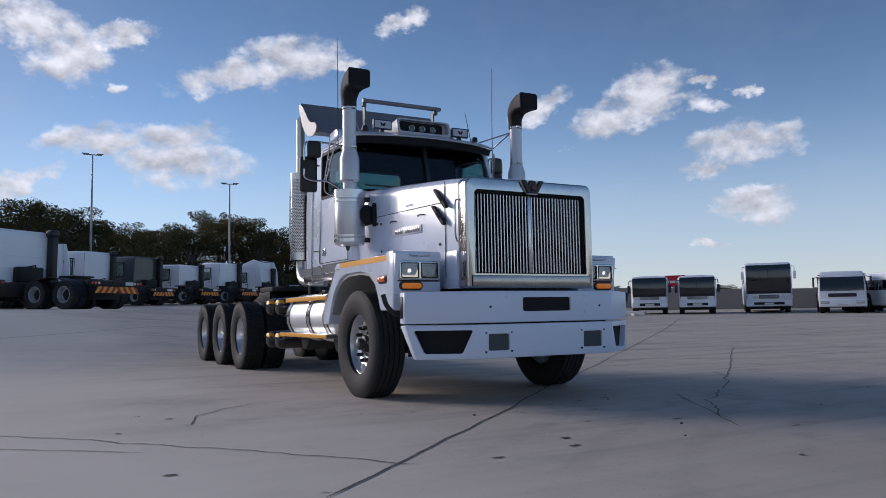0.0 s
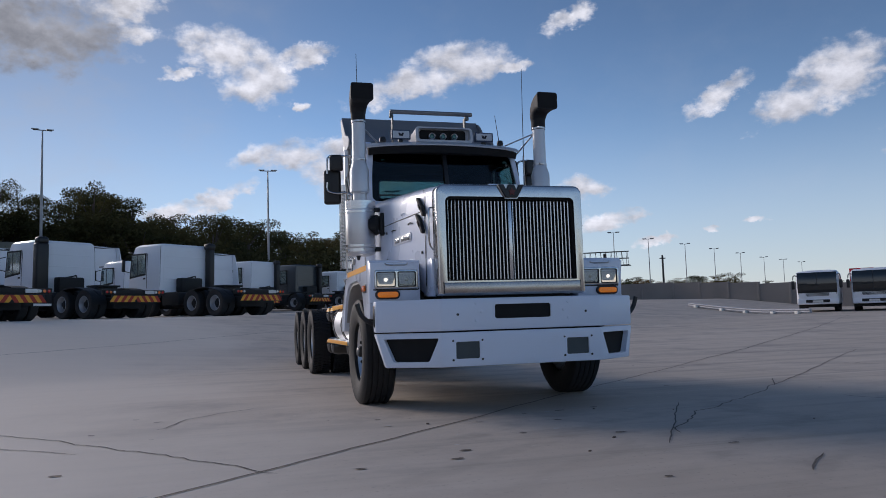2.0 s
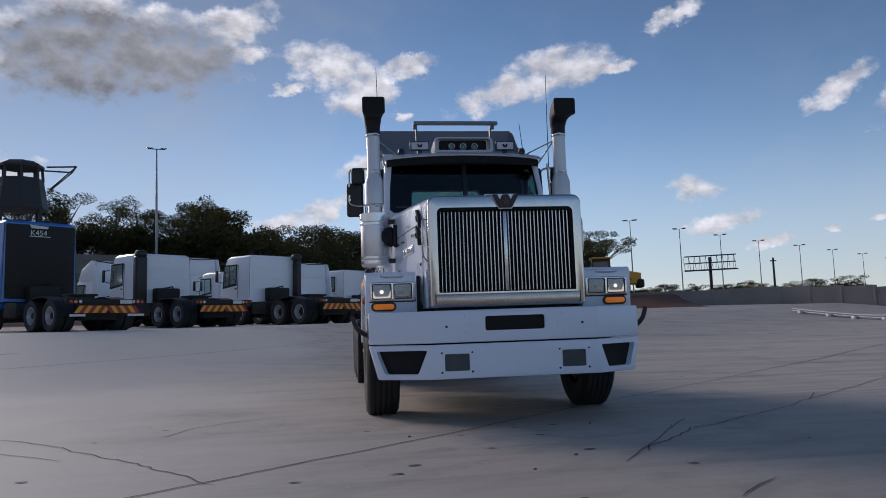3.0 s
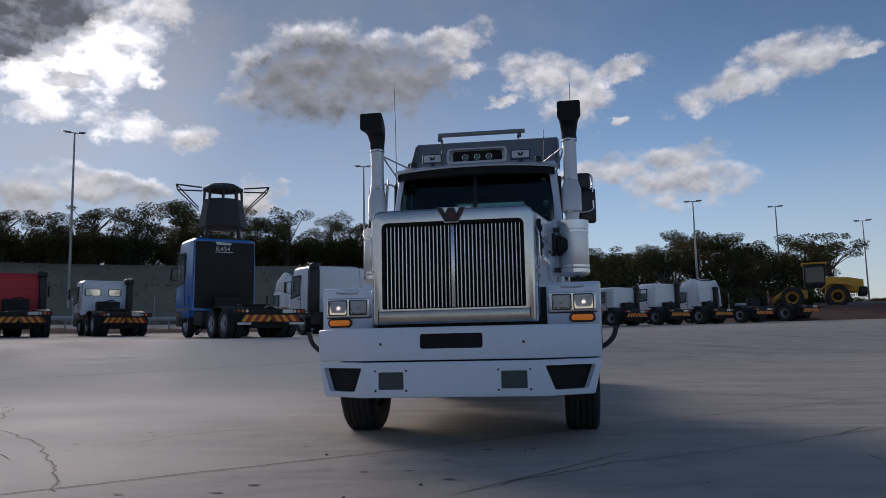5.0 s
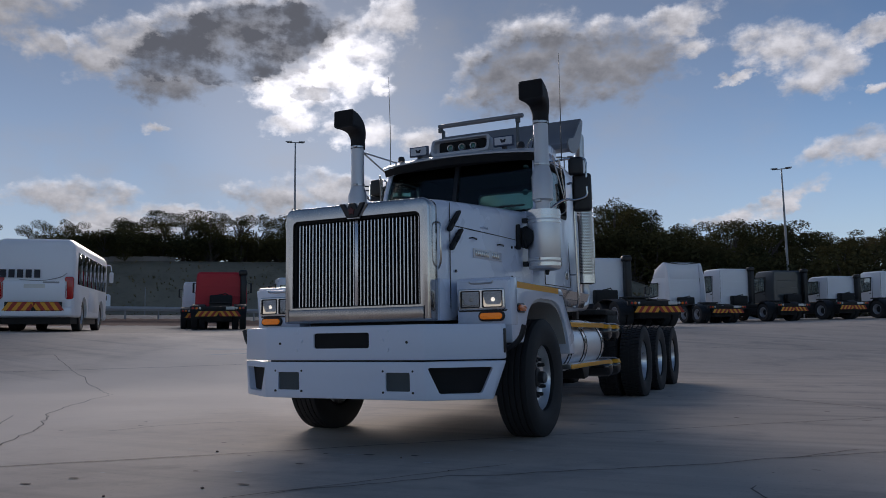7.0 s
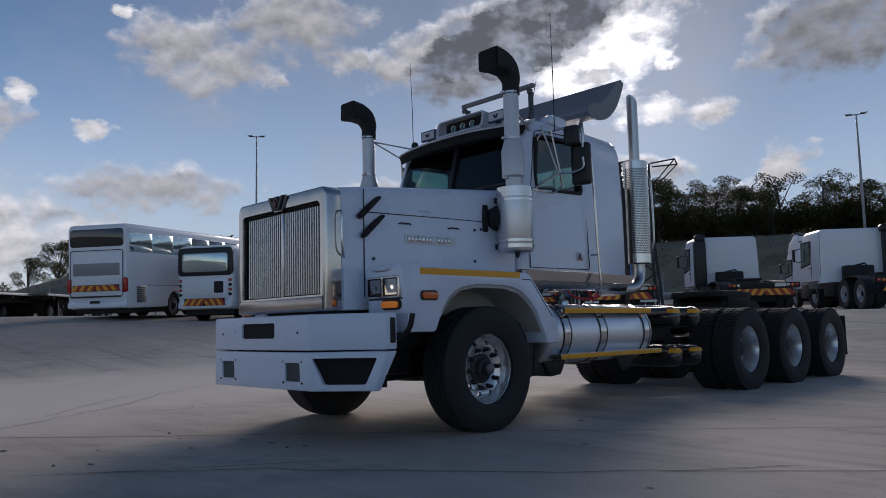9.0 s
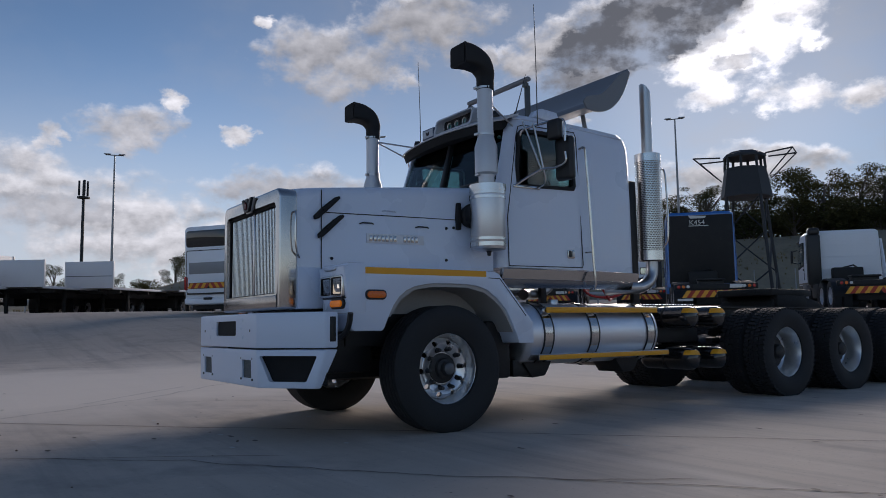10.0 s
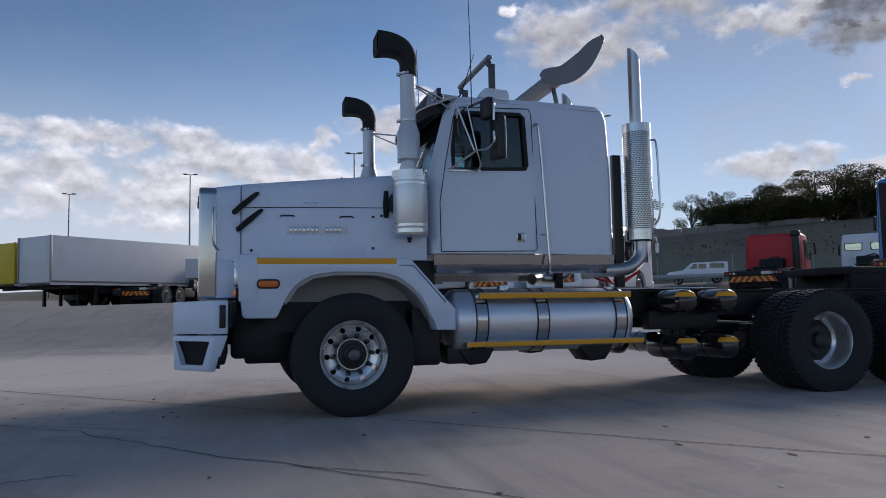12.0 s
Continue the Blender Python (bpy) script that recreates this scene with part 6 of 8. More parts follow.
    if front:
        part("front_grille", prism(rounded(-.62, .62, floor + .18, floor + .36, .04), "y", long + .0, long + .035, .006), M["black"], cab, "black front grille")
        part("front_bumper", box((0, long + .02, floor - .12), (wide, .22, .36), .05, 3), M[paint], t, "white front bumper")
        for s in (-1, 1):
            part("headlamp", box((s * (w - .28), long + .12, floor - .08), (.40, .05, .17), .03), M["lamp_pale"], t, "clear headlamp")
            part("wiper", tube([(s * .1, long + .05, waist - .12), (s * .62, long + .03, waist - .02)], .014, 5), M["black"], cab)
        part("plate", box((0, long + .14, floor - .22), (.48, .012, .11)), M["plate"], t, "plain number plate")
    return t


M["lamp_pale"] = surface("clear_lamp", (.55, .56, .57), .12, .3, .1, 10, 60, .1, .6)
M["trim_bronze"] = surface("bronze_plastic_trim", (.17, .12, .08), .5, 0, .15)
M["arch_grey"] = surface("grey_plastic_arch", (.13, .13, .14), .55, 0, .12, 3, 40, .05)
cabover("tractor_truck", at_place(-23.35, 25.19, 39.6), "red", "bright red tractor truck with a tall black air intake", 2.62, 1.9, 3.6, 1, 0, 2, wide=2.3, size=1.095)
cabover("tractor_truck", at_place(-20.88, 28.39, 43.2), "dusty_white", "older white tractor truck with two back windows and red chassis", 2.52, 1.8, 3.8, 1, 0, 2, windows=True, wide=2.2, size=1.060, frame_paint="red")
cabover("tractor_truck", at_place(-27.61, 28.72, 42.7), "dusty_white", "white tractor truck half hidden behind the red one", 2.5, 1.9, 4.4, 1, 0, 2, wide=2.4, size=1.042)
blue_truck = cabover("tractor_truck", at_place(-11.78, 21.68, 42.4), "blue", "tall blue tractor truck with a black cab back", 3.78, 2.2, 4.8, 0, 0, 2, dark_back=True, wide=2.5, floor=1.0, size=1.000)
cabover("tractor_truck", at_place(-8.52, 25.57, 41.1), "dusty_white", "white tractor truck with ribbed cab back and black intake", 2.93, 2.1, 4.3, -1, 0, 2, wide=2.46, size=1.000)
cabover("tractor_truck", at_place(-4.26, 26.81, 39.5), "dusty_white", "white tractor truck with a low roof and black intake", 2.92, 2.1, 4.5, 1, 0, 2, wide=2.46, size=1.000)
cabover("tractor_truck", at_place(-6.37, 32.82, 39.3), "dusty_white", "white tractor truck seen between two others", 2.6, 2.0, 4.4, 1, 0, 2, wide=2.4, size=0.999)
cabover("tractor_truck", at_place(-9.27, 37.30, 39.2), "dusty_white", "white tractor truck with roof deflector and fairings", 2.80, 2.0, 4.4, 0, .86, 2, wide=2.44, size=1.003)
cabover("tractor_truck", at_place(-3.24, 43.2, 39.3), "dusty_white", "white tractor truck with roof deflector and fairings", 2.80, 2.0, 4.4, 0, .86, 2, wide=2.44, size=0.999)
cabover("tractor_truck", at_place(-12.67, 34.00, 43.3), "dusty_white", "white tractor truck with a roof deflector beyond the blue one", 2.35, 2.0, 4.4, 0, .92, 2, wide=2.4, size=0.999)
cabover("tractor_truck", at_place(-0.38, 45.22, 41.3), "dusty_white", "white tractor truck with a plain low cab", 3.22, 2.0, 4.9, 1, 0, 1, wide=2.3, size=1.000)
cabover("tractor_truck", at_place(2.60, 46.87, 41.1), "grey", "dark grey-green tractor truck with a low cab", 3.03, 2.0, 4.9, 1, 0, 1, wide=2.3, size=1.000)
cabover("tractor_truck", at_place(5.58, 48.50, 40.9), "dusty_white", "white tractor truck with a plain low cab", 2.62, 1.9, 4.8, 1, 0, 1, wide=2.3, size=1.000)
cabover("tractor_truck", at_place(8.59, 50.14, 40.9), "dusty_white", "white tractor truck with a blue-edged cab roof", 2.88, 1.9, 4.8, 1, 0, 1, wide=2.3, size=1.000)
cabover("tractor_truck", at_place(11.56, 51.74, 40.7), "dusty_white", "white tractor truck with a small roof deflector", 2.55, 1.9, 4.8, 1, .62, 1, wide=2.3, size=1.000)
cabover("tractor_truck", at_place(15.16, 53.83, 40.7), "rail_dark", "dark bare truck chassis at the row's end", 1.35, .6, 4.4, 0, 0, 1, wide=2.2, size=1.091)
cabover("light_truck", at_place(36.42, 21.93, 127), "dusty_white", "white light truck facing the yard", 2.05, 1.6, 3.6, 0, 0, 1, front=True, wide=2.1, floor=.62, group="vehicles by the wall", glass="bus_glass", size=1.118)



def writing(text, size, m, parent, ink, label, bold=0.0):
    """Raised letters as a mesh, reading along local x."""
    c = bpy.data.curves.new("tmp", "FONT")
    c.body, c.size, c.extrude, c.offset, c.resolution_u = text, size, .004, bold, 3
    tmp = new("tmp", c)
    graph = bpy.context.evaluated_depsgraph_get()
    graph.update()
    me = bpy.data.meshes.new_from_object(tmp.evaluated_get(graph))
    bpy.data.objects.remove(tmp)
    bpy.data.curves.remove(c)
    me.name = "lettering"
    me.materials.clear()
    me.materials.append(M[ink])
    o = new("lettering", me)
    o.parent = parent
    o.matrix_basis = m
    return tagged(o, label)


def mark_blue():
    # the stock number on the dark cab back, with a bar above it for the maker's name
    writing("K454", .26, pose(-.38, -.026, 3.30, 90, 0, 0), blue_truck, "plate", "white stock number on the cab back")
    part("sticker", span(-.40, .30, -.026, -.020, 3.25, 3.275), M["plate"], blue_truck)
    part("maker_bar", prism([(-.34, 3.54), (.18, 3.54), (.24, 3.62), (-.40, 3.66)], "y", -.026, -.020), M["plate"], blue_truck, "plain white bar")
    for x0, x1 in ((-1.16, -.70), (.62, 1.16)):
        part("name_bar", span(x0, x1, -4.90, -4.885, .46, .53), M["plate"], blue_truck, "plain pale bar on the mud flap")


mark_blue()


def coach(name, m, label, long=11.5, high=3.35, wide=2.5, band=(2.0, 2.75), rear_window=True, style="rear", floor=.42, axles=(2.2, 8.3), group="parked buses", front_glass=(1.15, 2.75), category="bus", sides=7, pale=False, board=(.82, .96), lamps=(1.05, 1.75), vent=(1.62, 1.98), glass_depth=.83):
    """A bus; its nose points along +y, its tail stands at y = 0."""
    t = thing(name, m, label, category, group)
    w = wide / 2
    rings = []
    for y, k, dz in ((0.0, .10, .12), (.06, .03, .03), (.25, 0, 0), (long - .9, 0, 0), (long - .35, .03, .05), (long - .05, .10, .30), (long, .16, .45)):
        rings.append([(x, y, z) for x, z in rounded(-w + k, w - k, floor + k, high - dz, (.08, .08, .20, .20), 5)])
    cuts = []
    for y in axles:
        cuts.append(lathe([(0, -2), (.58, -2), (.58, 2), (0, 2)], (0, y, .50), "x", 24))
    body = part("body", cut(loft(rings), *cuts), M["dusty_white"], t, bend=42)
    for s in (-1, 1):
        first = .16 if pale else .55
        step = (long - .8 - first) / sides
        for k in range(sides):
            y0 = first + k * step
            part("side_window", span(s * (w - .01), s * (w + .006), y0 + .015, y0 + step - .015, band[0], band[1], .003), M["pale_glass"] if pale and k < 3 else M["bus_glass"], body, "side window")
        for y in axles:
            far_wheel(t, s * (w - .18), y, .48, .26)
        part("mirror", join(tube(glide([(s * (w - .1), long - .25, high - .25), (s * (w + .04), long + .12, high - .24), (s * (w + .08), long + .18, high - .45)], 4), .025, 6), box((s * (w + .08), long + .18, high - .70), (.15, .10, .42), .04)), M["dusty_white"] if high > 2.6 else M["black"], t, "hanging bus mirror")
        part("tail_lamp", prism(rounded(s * (w - .02) if s < 0 else w - .26, s * (w - .26) if s < 0 else w - .02, lamps[0], lamps[1], .06), "y", -.03, .12, .02), M["tail_red"], t, "tall red tail lamp") if style != "small" else [part("tail_lamp", lathe([(0, -.03), (.05, -.028), (.06, -.01), (.06, .05), (0, .05)], (s * (w - .12), 0, .95 + .17 * k), "y", 14), M["tail_red"] if k % 2 else M["rail_dark"], t, "round tail lamp") for k in range(4)]
        part("luggage_door", span(s * (w - .005), s * (w + .004), axles[0] + .9, axles[-1] - .9, .62, 1.35, .003), M["dusty_white"], body)
        part("headlamp", prism(rounded(s * .55 if s > 0 else -w + .12, w - .12 if s > 0 else s * .55, .82, 1.02, .06), "y", long - .14, long - .01, .02), M["lamp_pale"], t, "clear headlamp")
    if rear_window:
        if style == "small":
            part("window_frame", prism(rounded(-w + .02, w - .02, high - 1.12, high - .10, .16), "y", -.03, .10, .015), M["black"], body, "broad black rear window frame")
            part("rear_window", prism(rounded(-w + .20, w - .20, high - .98, high - .30, .10), "y", -.045, .0, .01), M["pale_glass"], body, "pale rear window")
            part("dark_hatch", prism(rounded(w - .72, w - .36, 1.0, 1.42, .03), "y", -.04, .0, .006), M["rail_dark"], body, "small dark hatch")
        else:
            part("rear_window", prism(rounded(-w + .14, w - .14, high - .22 - glass_depth, high - .20, .14), "y", -.012, .08, .01), M["bus_glass"], body, "dark rear window")
    eng = part("engine_door", prism(rounded(-w + .18, w - .18, .92, high - .42 - glass_depth, .08), "y", -.03, .05, .01), M["dusty_white"], body, "white engine door")
    if style == "rear":
        part("engine_vent", prism(rounded(-w + .30, w - .30, vent[0], vent[1], .02), "y", -.042, .0, .006), M["vent_grey"], eng, "grey louvred engine vent")
    chevrons(t, -w + .32, w - .32, -.06, *board)
    part("rear_bumper", box((0, .06, .58), (wide - .06, .22, .26), .06, 3), M["dusty_white"], t, "white rear bumper")
    part("plate", box((-.05, -.065, .68), (.44, .012, .10)), M["black"], t, "plain dark plate")
    part("underbody", span(-w + .12, w - .12, .35, long - .6, .22, floor + .12, .03), M["rail_dark"], t, "dark underbody")
    # nose
    part("windscreen", prism([(long - .03, front_glass[0]), (long + .025, front_glass[0]), (long + .02, high - .52), (long - .03, front_glass[1]), (long - .12, front_glass[1])], "x", -w + .10, w - .10, .01), M["bus_glass"], body, "large dark windscreen")
    part("front_grille", prism(rounded(-.50, .50, .78, .98, .04), "y", long - .05, long + .012, .006), M["dark_grille"], body, "dark front grille")
    part("screen_post", prism([(long + .02, front_glass[0]), (long + .032, front_glass[0]), (long + .028, high - .52), (long - .02, front_glass[1] - .02), (long - .04, front_glass[1] - .02)], "x", -.012, .012), M["black"], body, "black centre post")
    for k in range(3):
        part("grille_bar", span(-w + .42, w - .42, long - .02, long + .022, .80 + .055 * k, .822 + .055 * k, .004), M["steel"], body, "bright grille bar")
    part("lower_grille", prism(rounded(-w + .45, w - .45, .46, .60, .03), "y", long + .015, long + .03, .004), M["rail_dark"], body, "dark lower grille")
    part("dash_shelf", span(-w + .2, w - .2, long + .018, long + .03, front_glass[0] + .02, front_glass[0] + .14, .004), M["rail_dark"], body)
    part("front_bumper", box((0, long - .08, .52), (wide - .12, .20, .30), .06, 3), M["dusty_white"], t, "white front bumper")
    part("front_plate", box((0, long + .03, .52), (.46, .012, .10)), M["plate"], t, "plain number plate")
    for s in (-1, 1):
        part("wiper", tube([(s * .08, long + .02, front_glass[0] + .02), (s * .55, long - .02, front_glass[0] + .28)], .014, 5), M["black"], body)
    part("roof_vent", box((0, long * .35, high + .01), (1.2, 2.4, .14), .06, 3), M["dusty_white"], t, "low roof unit")
    return t


M["vent_grey"] = surface("grey_louvre", (.30, .31, .32), .5, .3, .1, 4, 60, .2)
M["dark_grille"] = surface("dark_grille", (.06, .065, .07), .4, .3, .2)
big_coach = coach("coach", at_place(-25.74, 7.63, 34.7) @ Matrix.Scale(1.010, 4), "large white coach with a dark rear window and hazard board", 11.8, 3.75, 2.65, (2.62, 3.40), True, "rear", axles=(3.4, 4.75, 10.0), pale=True, board=(1.12, 1.34), lamps=(1.05, 1.62), vent=(1.72, 2.20), glass_depth=.68)
plain_coach = coach("coach", at_place(-20.76, 12.79, 41.6) @ Matrix.Scale(1.184, 4), "white coach with a plain closed back and dark bars", 7.5, 2.75, 2.12, (1.42, 2.40), False, "plain", axles=(1.9, 5.7), lamps=(.95, 1.62), board=(.62, .86))
coach("bus", at_place(-23.44, 11.04, 36.7) @ Matrix.Scale(1.12, 4), "small white bus with a black-framed rear window", 6.4, 2.75, 2.15, (1.55, 2.3), True, "small", axles=(1.6, 4.9), sides=5, board=(.56, .80))


def trim_coach():
    # seam round the engine door, dark strip above the bumper, side louvre and roof edge of the large coach
    lid = cut(prism(rounded(-1.17, 1.17, .90, 2.72, .10), "y", -.036, -.026), prism(rounded(-1.145, 1.145, .925, 2.695, .09), "y", -.1, .1))
    part("door_seam", lid, M["groove"], big_coach, "dark seam round the engine door")
    part("bumper_strip", prism(rounded(-1.12, 1.12, .86, .92, .02), "y", -.075, -.05), M["black"], big_coach, "black strip above the bumper")
    for s in (-1, 1):
        part("side_louvre", span(s * 1.322, s * 1.332, .62, 1.25, .62, 1.30, .003), M["vent_grey"], big_coach, "grey side louvre")
        for k in range(8):
            part("louvre_slat", span(s * 1.330, s * 1.340, .66, 1.21, .66 + .078 * k, .70 + .078 * k, .002), M["dark_grille"], big_coach)
        part("side_stripe", span(s * 1.324, s * 1.3285, 1.4, 11.0, 1.30, 1.325), M["trim_bronze"], big_coach)


trim_coach()


def mark_coach():
    for k in range(5):
        part("name_bar", span(-.92 + .225 * k, -.76 + .225 * k, -.040, -.030, 1.58, 1.82), M["ink"], plain_coach, "dark bar in place of a letter")
    part("swoosh", tube(glide([(-.40, -.034, 1.52), (.2, -.034, 1.50), (.68, -.034, 1.60), (.86, -.034, 1.72)], 5), .012, 6), M["vent_grey"], plain_coach)
    part("word_bar", span(.22, .66, -.036, -.030, 1.42, 1.47), M["vent_grey"], plain_coach)
    part("plate_bar", span(-.28, .28, -.038, -.030, 1.28, 1.40), M["plate"], plain_coach, "plain pale plate")


mark_coach()
for x, y, h, lab in ((28.98, 29.27, 136, "small white bus with a dark windscreen facing the yard"), (30.96, 27.38, 134, "small white bus with a dark windscreen facing the yard")):
    p = Vector((x, y, 0)) - Vector((-math.sin(radians(h)), math.cos(radians(h)), 0)) * 6.04
    coach("bus", at_place(p.x, p.y, h) @ Matrix.Scale(1.118, 4), lab, 5.8, 2.05, 1.96, (1.2, 1.75), False, "plain", .36, (1.4, 4.4), "vehicles by the wall", (.94, 1.95), sides=4)
p = Vector((35.01, 25.61, 0)) - Vector((-math.sin(radians(131)), math.cos(radians(131)), 0)) * 10.06
coach("coach", at_place(p.x, p.y, 131) @ Matrix.Scale(1.118, 4), "tall white coach with a big windscreen facing the yard", 9.4, 2.72, 2.4, (1.6, 2.3), False, "plain", .40, (2.0, 7.2), "vehicles by the wall", (1.05, 2.58), sides=6)
p = Vector((39.86, 22.75, 0)) - Vector((-math.sin(radians(126)), math.cos(radians(126)), 0)) * 6.71
coach("bus", at_place(p.x, p.y, 126) @ Matrix.Scale(1.118, 4), "dark-fronted small bus beside the light truck", 6.0, 1.95, 2.0, (1.1, 1.65), False, "plain", .36, (1.4, 4.6), "vehicles by the wall", (.95, 1.7), sides=4)
p = Vector((36.42, 17.04, 0)) - Vector((-math.sin(radians(150)), math.cos(radians(150)), 0)) * 5.59
coach("van", at_place(p.x, p.y, 150) @ Matrix.Scale(1.118, 4), "white minibus van parked at the row's end", 5.2, 1.9, 1.9, (1.1, 1.6), False, "plain", .34, (1.2, 4.0), "vehicles by the wall", (.98, 1.62), "van", sides=4)


# ---- trailers ----
def trailer_base(name, m, label, long, deck, axles, group="parked trailers"):
    """A semi-trailer frame; its front end is at y = 0 and points along +y."""
    t = thing(name, m, label, "trailer", group)
    for s in (-1, 1):
        part("main_beam", prism([(-long, deck - .45), (-long, deck - .10), (0, deck - .10), (0, deck - .22), (-2.6, deck - .25), (-3.4, deck - .5)], "x", s * .45, s * .55, .01), M["rail_dark"], t, "dark main beam")
        part("landing_leg", join(span(s * .62, s * .76, -2.9, -2.76, .06, deck - .12, .01), span(s * .58, s * .80, -2.95, -2.70, .0, .06, .01)), M["rail_dark"], t, "landing leg")
        for k in range(axles):
            far_wheel(t, s * 1.06, -long + 1.3 + 1.36 * k, dual=True)
        part("side_rave", span(s * 1.22, s * 1.27, -long, 0, deck - .12, deck, .008), M["trailer_white"], t, "pale side rail")
    for k in range(4):
        part("cross_member", span(-1.2, 1.2, -long + 1.0 + k * (long - 2) / 3, -long + 1.12 + k * (long - 2) / 3, deck - .30, deck - .12, .008), M["rail_dark"], t)
    part("tool_box", box((.85, -long * .55, deck - .62), (.6, 1.2, .5), .03), M["rail_dark"], t, "dark tool box")
    part("axle_beam", span(-1.0, 1.0, -long + 1.0, -long + 1.36 * axles + .8, .42, deck - .3, .03), M["rail_dark"], t, "dark axle group")
    chevrons(t, -.8, .8, -long - .03, deck - .42, deck - .28)
    return t


def flatbed(m, label, long=12.0, deck=1.45, head=1.15, boards=False, axles=2):
    t = trailer_base("flatbed_trailer", m, label, long, deck, axles)
    for k in range(8):
        part("deck_plank", span(-1.22 + .305 * k, -1.22 + .305 * k + .295, -long, -.04, deck - .06, deck - .01 + .004 * (k % 2)), M["deck_wood"], t)
    if not head:
        return t
    h = part("headboard", span(-1.24, 1.24, -.06, .02, deck - .05, deck + head, .012), M["trailer_white"], t, "white steel headboard")
    if boards:
        part("headboard_seam", span(-1.2, 1.2, .018, .026, deck + head * .42, deck + head * .44), M["groove"], h)
    for s in (-1, 1):
        part("headboard_post", span(s * 1.20, s * 1.27, -.10, .03, deck - .1, deck + head + .01, .01), M["trailer_white"], h)
    return t


M["deck_wood"] = surface("grey_deck_planks", (.20, .185, .165), .8, 0, .25, 3, 30, .2)


def box_trailer(m, label, paint, long=14.0, deck=1.20, high=3.42, axles=3):
    t = trailer_base("box_trailer", m, label, long, deck, axles)
    body = part("box_body", span(-1.28, 1.28, -long, 0, deck, high, .03), M[paint], t, "smooth panelled box body")
    for s in (-1, 1):
        part("lower_rail", span(s * 1.27, s * 1.295, -long, 0, deck - .02, deck + .08, .004), M["deck_wood"], body)
        for y in (0, -long):
            part("corner_post", span(s * 1.22, s * 1.295, y - .06, y + .06, deck, high + .01, .01), M["pole"] if paint != "trailer_yellow" else M[paint], body)
        part("side_guard", span(s * 1.20, s * 1.24, -long + 5.6, -3.4, .55, .85, .01), M["rail_dark"], t, "dark side guard")
    part("front_panel", span(-1.0, 1.0, .0, .012, deck + .75, high - .3, .004), M[paint], body)
    return t


flatbed(at_place(-39.46, -1.26, -126.1) @ Matrix.Scale(1.140, 4), "white flatbed trailer with an upright headboard", 11.0, 1.45, .95)
flatbed(at_place(-39.96, 1.66, -126.3) @ Matrix.Scale(1.140, 4), "white flatbed trailer with a tall plain headboard", 12.0, 1.45, 1.22)
flatbed(at_place(-41.82, 5.45, -126.7) @ Matrix.Scale(1.140, 4), "white flatbed trailer with a two-part headboard", 12.0, 1.45, 1.32, True)
flatbed(at_place(-46.39, 10.40, -127) @ Matrix.Scale(1.140, 4), "white flatbed trailer with a bare deck standing further back", 12.0, 1.45, 0)
box_trailer(at_place(-38.23, -10.13, -134.5) @ Matrix.Scale(1.140, 4), "long white box trailer with a smooth panelled body", "trailer_white")
box_trailer(at_place(-40.32, -12.40, -134.4) @ Matrix.Scale(1.140, 4), "bright yellow box trailer end beside the white one", "trailer_yellow", 9.0, 1.2, 3.2)
cabover("tractor_truck", at_place(-44.54, -3.22, 64), "dusty_white", "white tractor truck coupled under a flatbed", 1.9, 1.9, 4.2, 1, 0, 2, wide=2.4, size=1.140)


# ---- wheel loader on its earth bank ----
def make_bank():
    m = Matrix.Translation((20.6, 57.8, .45)) @ Matrix.Rotation(radians(-16), 4, "Z") @ Matrix.Scale(1.303, 4)
    bm = loft([[(-9, -7.5, .6), (6.5, -7.5, .6), (6.5, 8, .6), (-9, 8, .6)], [(-4.2, -1.6, 1.93), (4.5, -2.6, 1.93), (4.5, 8, 2.0), (-4.2, 8, 2.0)]])
    bmesh.ops.subdivide_edges(bm, edges=bm.edges[:], cuts=7, use_grid_fill=True)
    for v in bm.verts:
        v.co += Vector(noise.noise_vector(v.co * .7)) * .16
    moved(bm, m)
    return tagged(part("earth_bank", bm, M["soil"], None, bend=60), "bare red earth bank under the loader", "earth bank", kind="structure")


make_bank()


